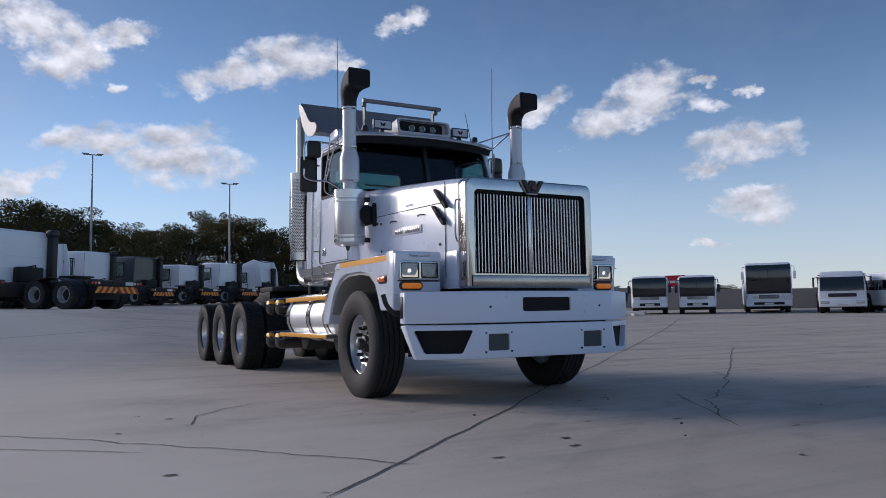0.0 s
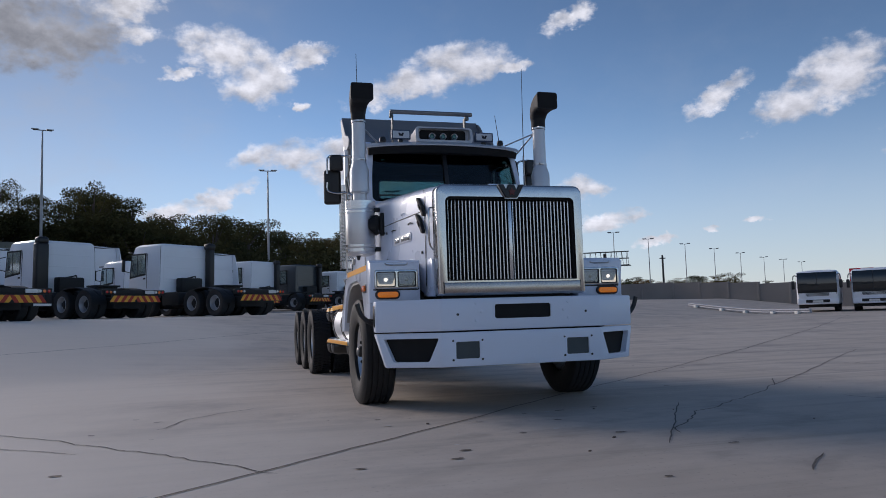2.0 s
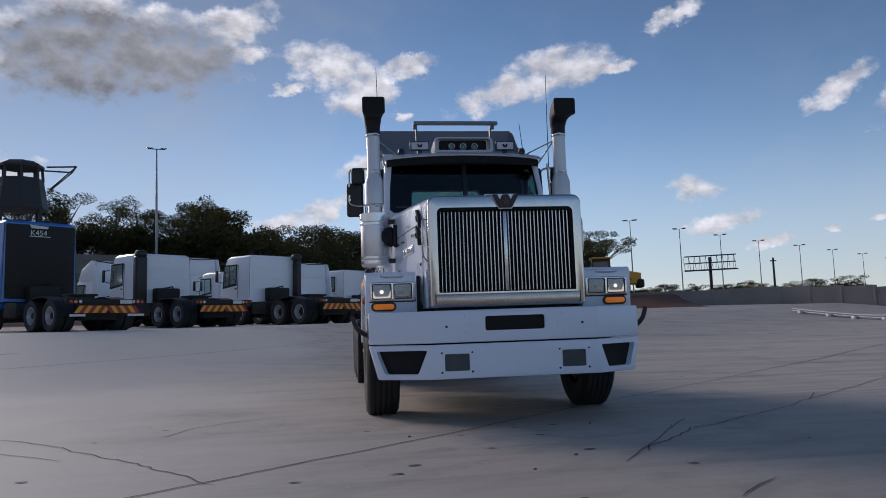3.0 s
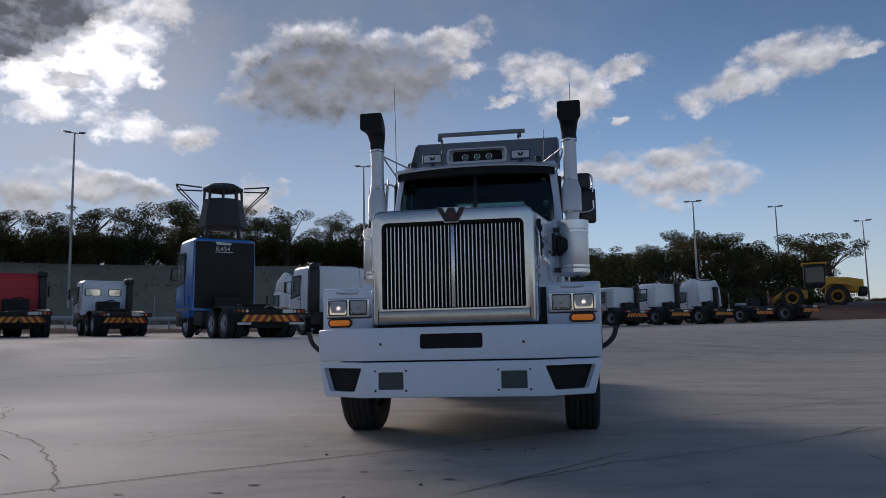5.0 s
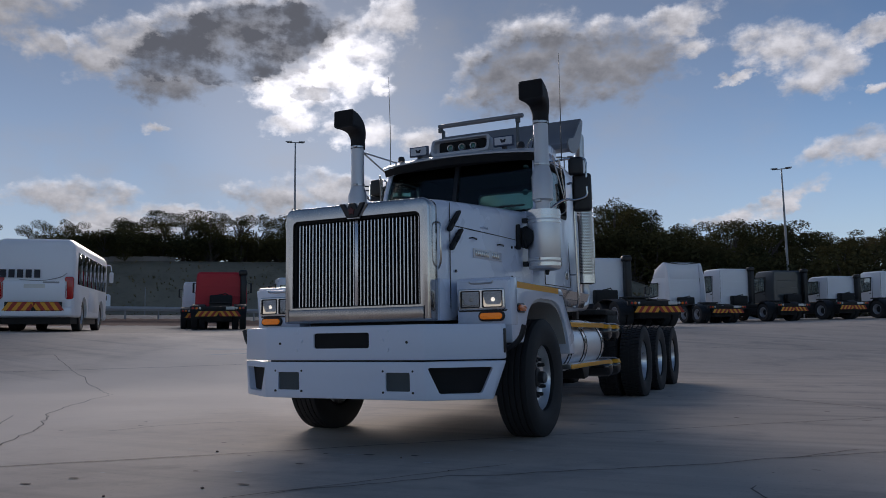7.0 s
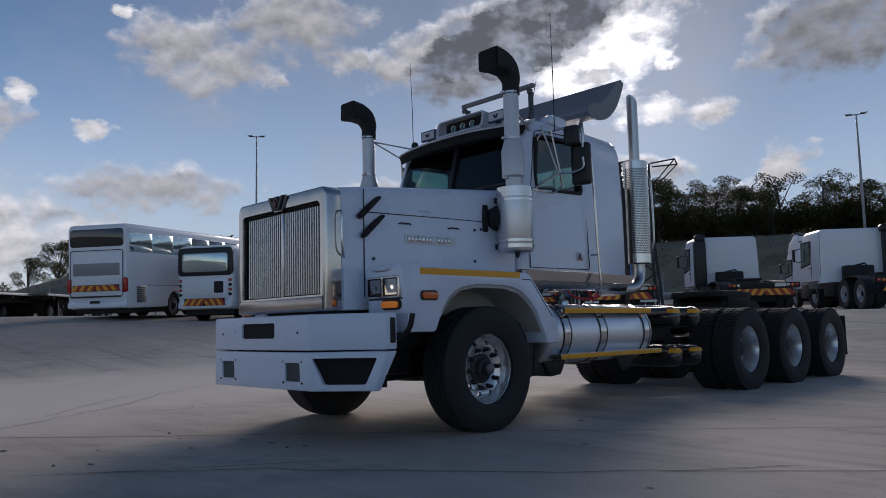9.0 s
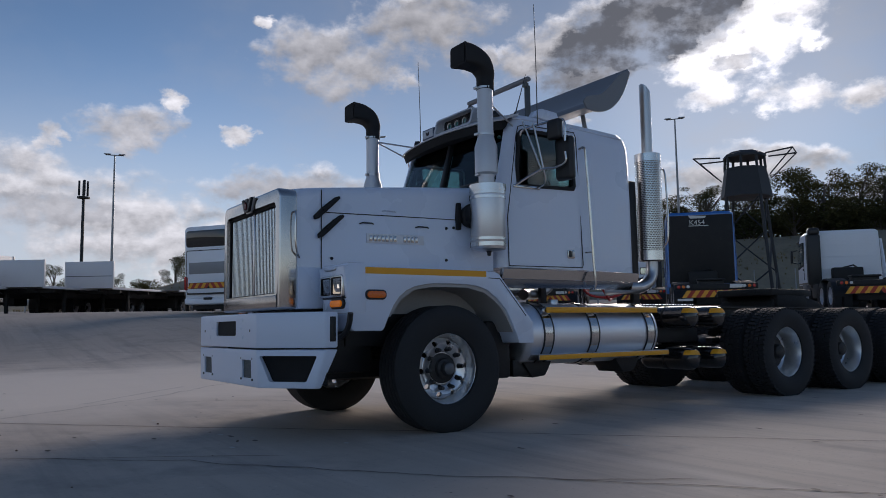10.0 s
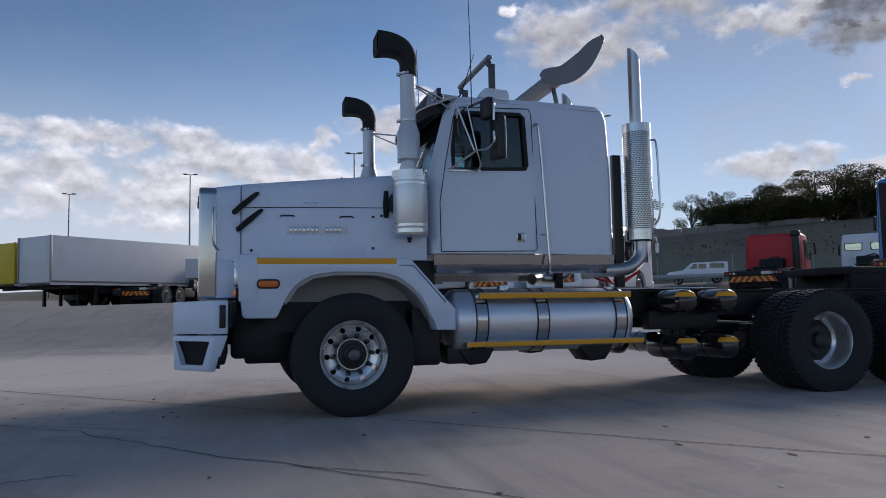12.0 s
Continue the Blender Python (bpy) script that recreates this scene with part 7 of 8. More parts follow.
def make_loader():
    t = thing("wheel_loader", Matrix.Translation((20.84, 57.25, 2.86)) @ Matrix.Rotation(radians(74), 4, "Z") @ Matrix.Scale(1.17, 4), "yellow wheel loader with black tyres and a lowered bucket", "wheel loader")
    for s in (-1, 1):
        for y in (1.35, -1.35):
            far_wheel(t, s * 1.0, y, .72, .5, rim_paint="loader_yellow")
        part("lift_arm", prism([(1.0, 1.35), (1.3, 1.55), (2.3, .95), (2.9, .45), (2.75, .30), (2.1, .75), (1.2, 1.2)], "x", s * .42, s * .58, .02), M["loader_yellow"], t, "yellow lift arm")
        part("rear_wing", prism([(-2.2, 1.25), (-2.0, 1.55), (-1.0, 1.6), (-.5, 1.35), (-.5, 1.25), (-1.0, 1.5), (-1.9, 1.45)], "x", s * .75, s * 1.25, .02), M["loader_yellow"], t, "yellow mudguard")
        part("lift_cylinder", tube([(s * .3, .9, .9), (s * .3, 2.1, .95)], .06, 8), M["steel"], t, "lift cylinder")
    part("engine_hood", loft([[(x, y, z) for x, z in rounded(-.72, .72, .95, top, .12)] for y, top in ((-2.9, 1.75), (-2.0, 1.95), (-.7, 2.0))]), M["loader_yellow"], t, "yellow engine hood")
    part("counterweight", box((0, -2.85, 1.0), (1.7, .5, .6), .12, 3), M["rail_dark"], t, "dark counterweight")
    part("front_frame", box((0, 1.1, .95), (.9, 1.4, .6), .08), M["loader_yellow"], t, "yellow front frame")
    cabin = part("cabin", cut(box((0, -.1, 2.15), (1.3, 1.35, 1.55), .08, 3), box((0, -.1, 2.2), (1.12, 1.9, 1.0), .05), box((0, -.1, 2.2), (1.9, 1.1, 1.0), .05)), M["rail_dark"], t, "dark framed cabin")
    part("cabin_roof", box((0, -.1, 2.96), (1.45, 1.55, .12), .05, 3), M["loader_yellow"], t, "yellow cabin roof")
    part("cabin_glass", box((0, -.1, 2.2), (1.16, 1.18, 1.02)), M["smoked"], cabin, "smoked cabin glass", shadow=False)
    part("bucket", prism([(2.7, .05), (3.7, .02), (3.75, .06), (2.9, .25), (2.75, .75), (2.95, 1.05), (2.85, 1.1), (2.6, .8), (2.55, .2)], "x", -1.25, 1.25, .015), M["bucket"], t, "rusty red-brown bucket")


M["bucket"] = surface("worn_bucket_steel", (.16, .05, .035), .6, .3, .3, 3, 20, .3)
make_loader()


# ---- pickup on the road ----
def make_pickup():
    t = thing("pickup_truck", at_place(-50.88, 39.17, 148) @ Matrix.Scale(1.0, 4), "white double-cab pickup with a canopy on the road", "pickup")
    side = [(-2.5, .55), (-2.5, 1.72), (-2.35, 1.82), (-.75, 1.84), (.45, 1.82), (1.15, 1.22), (2.35, 1.08), (2.55, .95), (2.6, .55)]
    body = part("body", prism(side, "x", -.88, .88, .06, 3), M["dusty_white"], t)
    for s in (-1, 1):
        for y0, y1 in ((-2.2, -1.0), (-.75, -.10), (0, .62)):
            part("side_window", prism([(y0, 1.28), (y1, 1.28), (y1 - (.3 if y1 > .5 else .03), 1.70), (y0, 1.70)], "x", s * .86, s * .886), M["bus_glass"], body, "side window")
        for y in (-1.55, 1.6):
            far_wheel(t, s * .80, y, .38, .24)
    part("bumper", box((0, 2.6, .62), (1.7, .12, .22), .04), M["steel"], t, "bright front bumper")


make_pickup()

# ---- posts, tower, wall, billboard ----
POLE = {}


def light_pole(x, y, top, heading=0.0, tall=None, slim=1.0):
    """A tapered yard light mast with a twin floodlight head."""
    z = land(x, y)
    h = tall or top - z
    t = thing("light_pole", pose(x, y, top - h, 0, 0, heading), "tall grey steel light pole with a twin flood head", "light pole", "yard light poles")
    part("mast", tube([(0, 0, -.5), (0, 0, h * .5), (0, 0, h)], [.115 * slim, .09 * slim, .055 * slim], 10), M["pole"], t, "tapered mast")
    part("crossarm", tube([(-.95, 0, h), (.95, 0, h)], .04 * slim, 6), M["pole"], t, "short crossarm")
    for s in (-1, 1):
        if "head" not in POLE:
            POLE["head"] = part("floodlight", box((0, 0, 0), (.72, .44, .12), .03, 2, (12, 0, 0)), M["pole"], t, "flat floodlight")
            POLE["head"].matrix_basis = pose(s * .75, -.05, h + .1)
        else:
            again(POLE["head"], t, pose(s * .75, -.05, h + .1))
    return t


for x, y, top in ((-48.8, 66.2, 23.6), (2.0, 88.0, 19.3), (18.4, 92.9, 17.8), (33.8, 113.0, 19.9), (-22.2, 84.8, 22.7), (-79.9, 45.5, 25.6), (-82.7, 14.0, 20.2), (-111.9, -6.4, 22.3), (-132.0, -26.9, 22.0)):
    light_pole(x, y, top, math.degrees(math.atan2(-(x - 2), y + 5)), slim=1.45)
for x, y, top in ((43.0, 105.5, 16.2), (53.6, 111.2, 15.5), (65.2, 120.0, 15.4), (77.2, 128.3, 15.1), (90.1, 135.5, 14.8), (106.1, 148.3, 14.9), (122.4, 160.7, 14.9), (138.8, 172.7, 14.7), (155.0, 184.8, 14.9), (172.4, 197.6, 15.0)):
    light_pole(x, y, top, math.degrees(math.atan2(-(x - 2), y + 5)), 12.2, 1.0)


def make_wire_pole():
    t = thing("utility_pole", pose(62.3, 99.2, 1.6) @ Matrix.Scale(1.41, 4), "short dark utility pole with a small crossarm", "utility pole")
    part("mast", tube([(0, 0, 0), (0, 0, 5.6)], [.14, .10], 8), M["tower"], t, "dark mast")
    part("crossarm", span(-.35, .35, -.05, .05, 5.2, 5.32, .01), M["tower"], t)


make_wire_pole()


def make_tower():
    x, y, z = -16.07, 30.89, 1.0
    t = thing("watchtower", pose(x, y, land(x, y), 0, 0, 25) @ Matrix.Scale(1.303, 4), "dark steel watchtower with an open lookout cabin", "watchtower")
    low, mid, top = 5.2 - z, 6.3 - z, 6.95 - z
    legs = [(.62, .62), (-.62, .62), (-.62, -.62), (.62, -.62)]
    for a, b in legs:
        part("leg", tube([(a * 1.5, b * 1.5, -.3), (a * .95, b * .95, low)], .06, 8), M["tower"], t, "splayed leg")
    for (a, b), (c, d) in zip(legs, legs[1:] + legs[:1]):
        for k in range(3):
            z0, z1 = low * k / 3, low * (k + 1) / 3
            f0, f1 = 1.5 - .55 * k / 3, 1.5 - .55 * (k + 1) / 3
            part("brace", tube([(a * f0, b * f0, z0), (c * f1, d * f1, z1)], .03, 6), M["tower"], t)
    part("cabin_wall", lathe([(.0, low), (.94, low), (.92, low + .1), (.75, mid), (0, mid)], (0, 0, 0), "z", 8), M["tower"], t, "eight-sided dark cabin wall", bend=20)
    for k in range(8):
        a = 2 * math.pi * k / 8
        part("cabin_post", tube([(.73 * math.cos(a), .73 * math.sin(a), mid - .05), (.70 * math.cos(a), .70 * math.sin(a), mid + .42)], .05, 6), M["tower"], t)
    part("cabin_roof", lathe([(0, mid + .40), (.78, mid + .40), (.77, mid + .50), (.54, top - .02), (0, top)], (0, 0, 0), "z", 8), M["tower"], t, "low dark roof", bend=20)
    for s in (-1, 1):
        for d in (-.35, .35):
            part("outrigger", tube([(s * .8, d, mid + .45), (s * 1.75, d * 1.6, mid + .50)], .03, 6), M["tower"], t, "thin outrigger arm")
            part("outrigger", tube([(s * .92, d, low + .75), (s * 1.75, d * 1.6, mid + .50)], .025, 6), M["tower"], t, "thin outrigger brace")
        part("outrigger", tube([(s * 1.75, -.56, mid + .5), (s * 1.75, .56, mid + .5)], .025, 6), M["tower"], t)


make_tower()


def make_cell_mast():
    t = thing("telecom_mast", pose(-173.3, 24.3, 1.55) @ Matrix.Scale(1.64, 4), "slim telecom mast with antennas at its head", "mast")
    part("mast", tube([(0, 0, -1), (0, 0, 19.5)], [.26, .17], 10), M["tower"], t)
    for k in range(3):
        a = 2 * math.pi * k / 3
        part("antenna", box((.6 * math.cos(a), .6 * math.sin(a), 18.5), (.25, .25, 2.0), .05), M["tower"], t)
    part("platform", lathe([(0, 17.1), (.8, 17.1), (.8, 17.3), (0, 17.3)], (0, 0, 0), "z", 12), M["tower"], t)


make_cell_mast()


def make_billboard():
    x, y = 50.5, 95.5
    t = thing("billboard_frame", pose(x, y, 1.58, 0, 0, -27.0) @ Matrix.Scale(1.41, 4), "bare steel billboard frame on a single post", "billboard")
    part("post", tube([(0, 0, 0), (0, 0, 5.6)], .15, 10), M["tower"], t)
    for z in (4.35, 5.05, 5.75):
        for d in (-.35, .35):
            part("frame_rail", span(-2.45, 2.45, d - .03, d + .03, z - .03, z + .03), M["tower"], t)
    for k in range(19):
        xx = -2.4 + .266 * k
        part("lattice_bar", tube([(xx, -.35, 4.35), (xx + (.13 if k % 2 else -.13), -.35, 5.75)], .022, 5), M["tower"], t)
    part("walkway", span(-2.45, 2.6, -.9, -.4, 4.22, 4.30), M["tower"], t)


make_billboard()


def make_wall():
    line = [(21.99, 61.71), (28.94, 58.99), (35.47, 54.09), (44.73, 39.1), (52.32, 28.13), (59.0, 15.04)]
    tops = (3.45, 3.36, 3.32, 2.35, 2.19, 2.0)
    wall = thing("wall_east", pose(0, 0, 0), "grey precast concrete panel wall along the yard edge", "wall", kind="structure")
    n = 0
    for (x0, y0), (x1, y1), h0, h1 in zip(line, line[1:], tops, tops[1:]):
        long = math.hypot(x1 - x0, y1 - y0)
        count = max(1, round(long / 2.65))
        turn = math.degrees(math.atan2(y1 - y0, x1 - x0))
        for k in range(count):
            u = (k + .5) / count
            x, y = x0 + (x1 - x0) * u, y0 + (y1 - y0) * u
            step = long / count
            top = h0 + (h1 - h0) * u
            low = land(x, y) - .4
            part("wall_panel", moved(span(-step / 2 + .06, step / 2 - .06, -.05, .05, low, top + .02 * ((n * 7) % 3)), pose(x, y, 0, 0, 0, turn)), M["wall"], wall)
            part("wall_post", moved(span(step / 2 - .10, step / 2 + .10, -.10, .10, low, top + .03, .01), pose(x, y, 0, 0, 0, turn)), M["wall"], wall)
            n += 1


make_wall()


def make_pipes():
    for k in range(5):
        a, b = Vector((24.4, 34.8, 0)), Vector((25.8, 26.3, 0))
        off = Vector((.13 * (k % 3), .10 * (k % 3), 0))
        z = .21 if k > 2 else .10
        line = [a.lerp(b, u / 6) + off for u in range(7)]
        line = [(p.x, p.y, land(p.x, p.y) + z) for p in line]
        tagged(part("pipe", tube(line, .06, 10), M["pipe_grey"], None), "long pale pipe lying on the concrete", "pipe", "stacked pipes")
    for u in (.06, .3, .5, .72, .9):
        x, y = 24.4 + 1.4 * u, 34.8 - 8.5 * u
        tagged(part("pipe_block", box((x - .05, y - .2, land(x, y) + .06), (.25, .25, .16), .03), M["plate"], None), "small pale support block under the pipes", "block", "pipe blocks")


M["pipe_grey"] = surface("pale_plastic_pipe", (.36, .37, .40), .4, 0, .08)
make_pipes()


def make_barrier():
    bar = thing("guard_rail", pose(0, 0, 0), "pale steel guard rail along the road", "guard rail", kind="structure")
    spots = []
    for k in range(32):
        b = radians(14 + 2.2 * k)
        r = 66.3 + .008 * (k - 10) ** 2
        spots.append((2 - r * math.sin(b), -5 + r * math.cos(b)))
    line = [(x, y, land(x, y) + .85) for x, y in spots]
    part("rail", tube(line, .13, 6, 1.6), M["rail_pale"], bar, "pale rail")
    for x, y, z in line:
        part("rail_post", tube([(x, y, z - 1.2), (x, y, z + .05)], .07, 6), M["pole"], bar)
    fence = thing("mesh_fence", pose(0, 0, 0), "thin steel posts of a wire fence", "fence", kind="structure")
    post = None
    for k in range(36):
        b = radians(-14 + 2.6 * k)
        r = 77.0
        x, y = 2 - r * math.sin(b), -5 + r * math.cos(b)
        if post is None:
            post = part("fence_post", tube([(0, 0, -.3), (0, 0, 2.7)], .05, 6), M["pole"], fence)
            post.matrix_basis = pose(x, y, land(x, y))
        else:
            again(post, fence, pose(x, y, land(x, y)))


M["rail_pale"] = surface("pale_galvanised_rail", (.42, .42, .42), .5, .3, .1)
make_barrier()


# ---- trees ----
def leaf_cloud(clumps, per, size, seed, squash=.75):
    """Many small leaf blades in uneven clumps, as one mesh's vertices and faces."""
    rnd = random.Random(seed)
    verts, faces = [], []
    for cx, cy, cz, r in clumps:
        for _ in range(int(per * r * r)):
            while True:
                p = Vector((rnd.uniform(-1, 1), rnd.uniform(-1, 1), rnd.uniform(-1, 1)))
                if .25 < p.length < 1:
                    break
            p = Vector((cx + p.x * r, cy + p.y * r, cz + p.z * r * squash))
            a = Vector((rnd.gauss(0, 1), rnd.gauss(0, 1), rnd.gauss(0, .7))).normalized()
            b = a.cross(Vector((rnd.gauss(0, 1), rnd.gauss(0, 1), rnd.gauss(0, 1)))).normalized()
            s = size * rnd.uniform(.55, 1.35)
            n = len(verts)
            verts += [p - a * s, p + b * s * .45, p + a * s, p - b * s * .45]
            faces.append((n, n + 1, n + 2, n + 3))
    return verts, faces


def make_tree(kind, seed):
    """Mesh data of one tree: a trunk with limbs, and a crown of leaf clumps set on the limbs."""
    rnd = random.Random(seed)
    wood, clumps = bmesh.new(), []
    tall = 9.0
    if kind == "gum":
        fork = rnd.uniform(.30, .45) * tall
        trunk = glide([(0, 0, -.6), (rnd.uniform(-.2, .2), rnd.uniform(-.2, .2), fork * .5), (rnd.uniform(-.4, .4), rnd.uniform(-.4, .4), fork)], 4)
        wood = join(wood, tube(trunk, [.24 - .10 * k / (len(trunk) - 1) for k in range(len(trunk))], 7))
        for k in range(7):
            a = 2 * math.pi * k / 7 + rnd.uniform(-.4, .4)
            reach, up = rnd.uniform(.8, 2.4), rnd.uniform(.62, 1.0) * tall
            tip = Vector((reach * math.cos(a), reach * math.sin(a), up))
            mid = trunk[-1].lerp(tip, .5) + Vector((rnd.uniform(-.3, .3), rnd.uniform(-.3, .3), -.2))
            wood = join(wood, tube([trunk[-1], mid, tip], [.10, .065, .025], 5))
            for q, r in ((tip, rnd.uniform(.7, 1.15)), (mid.lerp(tip, .45) + Vector((rnd.uniform(-.6, .6), rnd.uniform(-.6, .6), .1)), rnd.uniform(.5, .85)), (tip + Vector((rnd.uniform(-.9, .9), rnd.uniform(-.9, .9), rnd.uniform(-.6, .3))), rnd.uniform(.4, .75))):
                clumps.append((*q, r))
        verts, faces = leaf_cloud(clumps, 250, .105, seed, .7)
    elif kind in ("dense", "autumn"):
        trunk = glide([(0, 0, -.6), (rnd.uniform(-.2, .2), 0, 2.0), (rnd.uniform(-.3, .3), rnd.uniform(-.3, .3), tall * .75)], 4)
        wood = join(wood, tube(trunk, [.30 - .22 * k / (len(trunk) - 1) for k in range(len(trunk))], 7))
        for k in range(19):
            a, u = rnd.uniform(0, 6.28), rnd.uniform(.18, 1.0)
            reach = rnd.uniform(.5, 1.0) * 2.7 * math.sqrt(max(.12, 1 - (u - .5) ** 2 * 2.6))
            tip = Vector((reach * math.cos(a), reach * math.sin(a), u * tall * .93))
            start = trunk[min(len(trunk) - 1, int(u * .8 * len(trunk)))]
            wood = join(wood, tube([start, start.lerp(tip, .6) + Vector((0, 0, .15)), tip], [.08, .05, .02], 5))
            clumps.append((*tip, rnd.uniform(.8, 1.35)))
        verts, faces = leaf_cloud(clumps, 260, .115, seed, .72)
    elif kind == "flat":
        trunk = glide([(0, 0, -.6), (.2, .1, 2.5), (rnd.uniform(-.5, .5), rnd.uniform(-.5, .5), tall * .55)], 4)
        wood = join(wood, tube(trunk, [.24 - .12 * k / (len(trunk) - 1) for k in range(len(trunk))], 7))
        for k in range(12):
            a = rnd.uniform(0, 6.28)
            reach = rnd.uniform(.6, 3.2)
            tip = Vector((reach * math.cos(a), reach * math.sin(a), tall * rnd.uniform(.72, .98)))
            wood = join(wood, tube([trunk[-1], trunk[-1].lerp(tip, .5) + Vector((0, 0, .3)), tip], [.09, .055, .02], 5))
            clumps.append((*tip, rnd.uniform(.7, 1.2)))
        verts, faces = leaf_cloud(clumps, 230, .105, seed, .45)
    else:
        for k in range(12):
            a, reach = rnd.uniform(0, 6.28), rnd.uniform(0, 1.9)
            tip = Vector((reach * math.cos(a), reach * math.sin(a), rnd.uniform(.5, 2.6)))
            wood = join(wood, tube([(0, 0, -.3), (tip.x * .4, tip.y * .4, tip.z * .6), tip], [.07, .05, .02], 5))
            clumps.append((*tip, rnd.uniform(.7, 1.2)))
        verts, faces = leaf_cloud(clumps, 260, .115, seed, .8)
    me = bpy.data.meshes.new("crown")
    me.from_pydata(verts, [], faces)
    me.materials.append(M["gum"] if kind == "gum" else M["autumn"] if kind == "autumn" else M["leaf"])
    return wood, me


TREES = {}
TREE_WORDS = {"gum": "tall grey-green gum tree with an open crown", "dense": "dark dense evergreen tree", "autumn": "round tree with russet autumn leaves", "flat": "flat-topped dark tree with bare lower limbs", "bush": "dark green leafy bush on the bank"}


def plant(kind, seed, x, y, z, tall, spin, wide=1.0):
    t = thing("bush" if kind == "bush" else "tree", Matrix.Translation((x, y, z)) @ Matrix.Rotation(spin, 4, "Z") @ Matrix.Diagonal((wide * tall / 9, wide * tall / 9, tall / 9, 1)), TREE_WORDS[kind], "bush" if kind == "bush" else "tree", "bushes on the bank" if kind == "bush" else "trees behind the yard")
    if (kind, seed) not in TREES:
        wood, me = make_tree(kind, seed)
        a = part("trunk", wood, M["bark"], t, "grey trunk and limbs")
        b = new("crown", me)
        b.parent = t
        TREES[kind, seed] = (a, b)
    else:
        for o in TREES[kind, seed]:
            again(o, t)
    return t


def polar(b, r):
    return 2 - r * math.sin(radians(b)), -5 + r * math.cos(radians(b))


def make_woods():
    rnd = random.Random(11)
    # grove beyond the far end of the row: tops between 8 and 13 m
    b = -18.0
    while b < 13:
        for r0, low in ((106, .82), (117, .95), (128, 1.0)):
            r = r0 + rnd.uniform(-4, 4)
            x, y = polar(b + rnd.uniform(-.6, .6), r)
            kind = rnd.choice(["gum", "gum", "dense", "flat"] if b < -4 else ["dense", "dense", "flat"])
            swell = 1 + .08 * math.sin(b * .55 + 1) + .08 * math.sin(b * 1.7)
            tall = (12.2 if b < -3 else 12.6 if b < 9 else 11.2) * low * swell * rnd.uniform(.85, 1.12)
            plant(kind, rnd.randrange(3), x, y, land(x, y) - .2, max(tall, 7), rnd.uniform(0, 6.28), rnd.uniform(.9, 1.2))
        for k in range(2):
            x, y = polar(b + k * .9, 98 + 9 * k + rnd.uniform(-3, 3))
            plant("bush", rnd.randrange(3), x, y, land(x, y) - .2, rnd.uniform(10, 16) if b < -4 else rnd.uniform(16, 23), rnd.uniform(0, 6.28), 1.1)
        b += rnd.uniform(1.2, 1.7)
    # trees on the bank
    b = 11.0
    while b < 51:
        for r0, low in ((100, .8), (109, 1.0)):
            x, y = polar(b + rnd.uniform(-.7, .7), r0 + rnd.uniform(-2, 2))
            kind = rnd.choice(["dense", "dense", "dense", "flat"] if b < 45 else ["dense", "bush", "dense"])
            tall = (8.9 if b < 31 else 7.5 if b < 48.5 else 5.2) * low * rnd.uniform(.8, 1.18)
            plant(kind, rnd.randrange(3), x, y, land(x, y) - .2, tall if kind != "bush" else 10, rnd.uniform(0, 6.28), 1.25)
        x, y = polar(b + .8, 99 + rnd.uniform(-1.3, 1.3))
        plant("bush", rnd.randrange(3), x, y, land(x, y) - .2, rnd.uniform(7, 11.5), rnd.uniform(0, 6.28), 1.1)
        for k in range(2):
            x, y = polar(b + rnd.uniform(-1, 1), 101 + 4 * k + rnd.uniform(-2, 2))
            plant("bush", rnd.randrange(3), x, y, land(x, y) - .3, rnd.uniform(10, 13), rnd.uniform(0, 6.28), 1.35)
        b += rnd.uniform(1.7, 2.6)
    for b, r, kind, tall in ((52.9, 114, "dense", 6.6), (56.2, 117, "dense", 6.9), (61.5, 122, "bush", 8.6), (69.9, 122, "bush", 11.5), (74.1, 146, "dense", 7.2), (76.2, 160, "bush", 13.0), (79.9, 149, "bush", 13.0), (82.0, 157, "dense", 7.9), (84.1, 149, "bush", 11.5), (87.2, 141, "dense", 10.4), (88.2, 142, "dense", 9.6), (87.7, 138, "dense", 9.2), (71.0, 128, "dense", 7.2), (68.2, 120, "bush", 11.5), (95.0, 173, "bush", 13.0), (72.2, 140, "dense", 8.6), (78.3, 166, "dense", 6.6), (85.7, 160, "bush", 11.5), (91.4, 153, "bush", 11.5)):
        x, y = polar(b, r)
        plant(kind, rnd.randrange(3), x, y, land(x, y) - .2, tall, rnd.uniform(0, 6.28), 1.2)
    # low far line beyond the wall
    b = -66.0
    while b < -18:
        for r0, share in ((185, .75), (250, 1.0)):
            r = r0 + rnd.uniform(-18, 18)
            x, y = polar(b + rnd.uniform(-.3, .3), r)
            tall = r * rnd.uniform(.018, .030) * share * (.85 if b > -36 else .5) + 1.3
            plant(rnd.choice(["dense", "gum", "dense", "flat", "autumn", "autumn"]), rnd.randrange(3), x, y, land(x, y) - .4, tall, rnd.uniform(0, 6.28), 1.9)
        b += rnd.uniform(.5, .8)


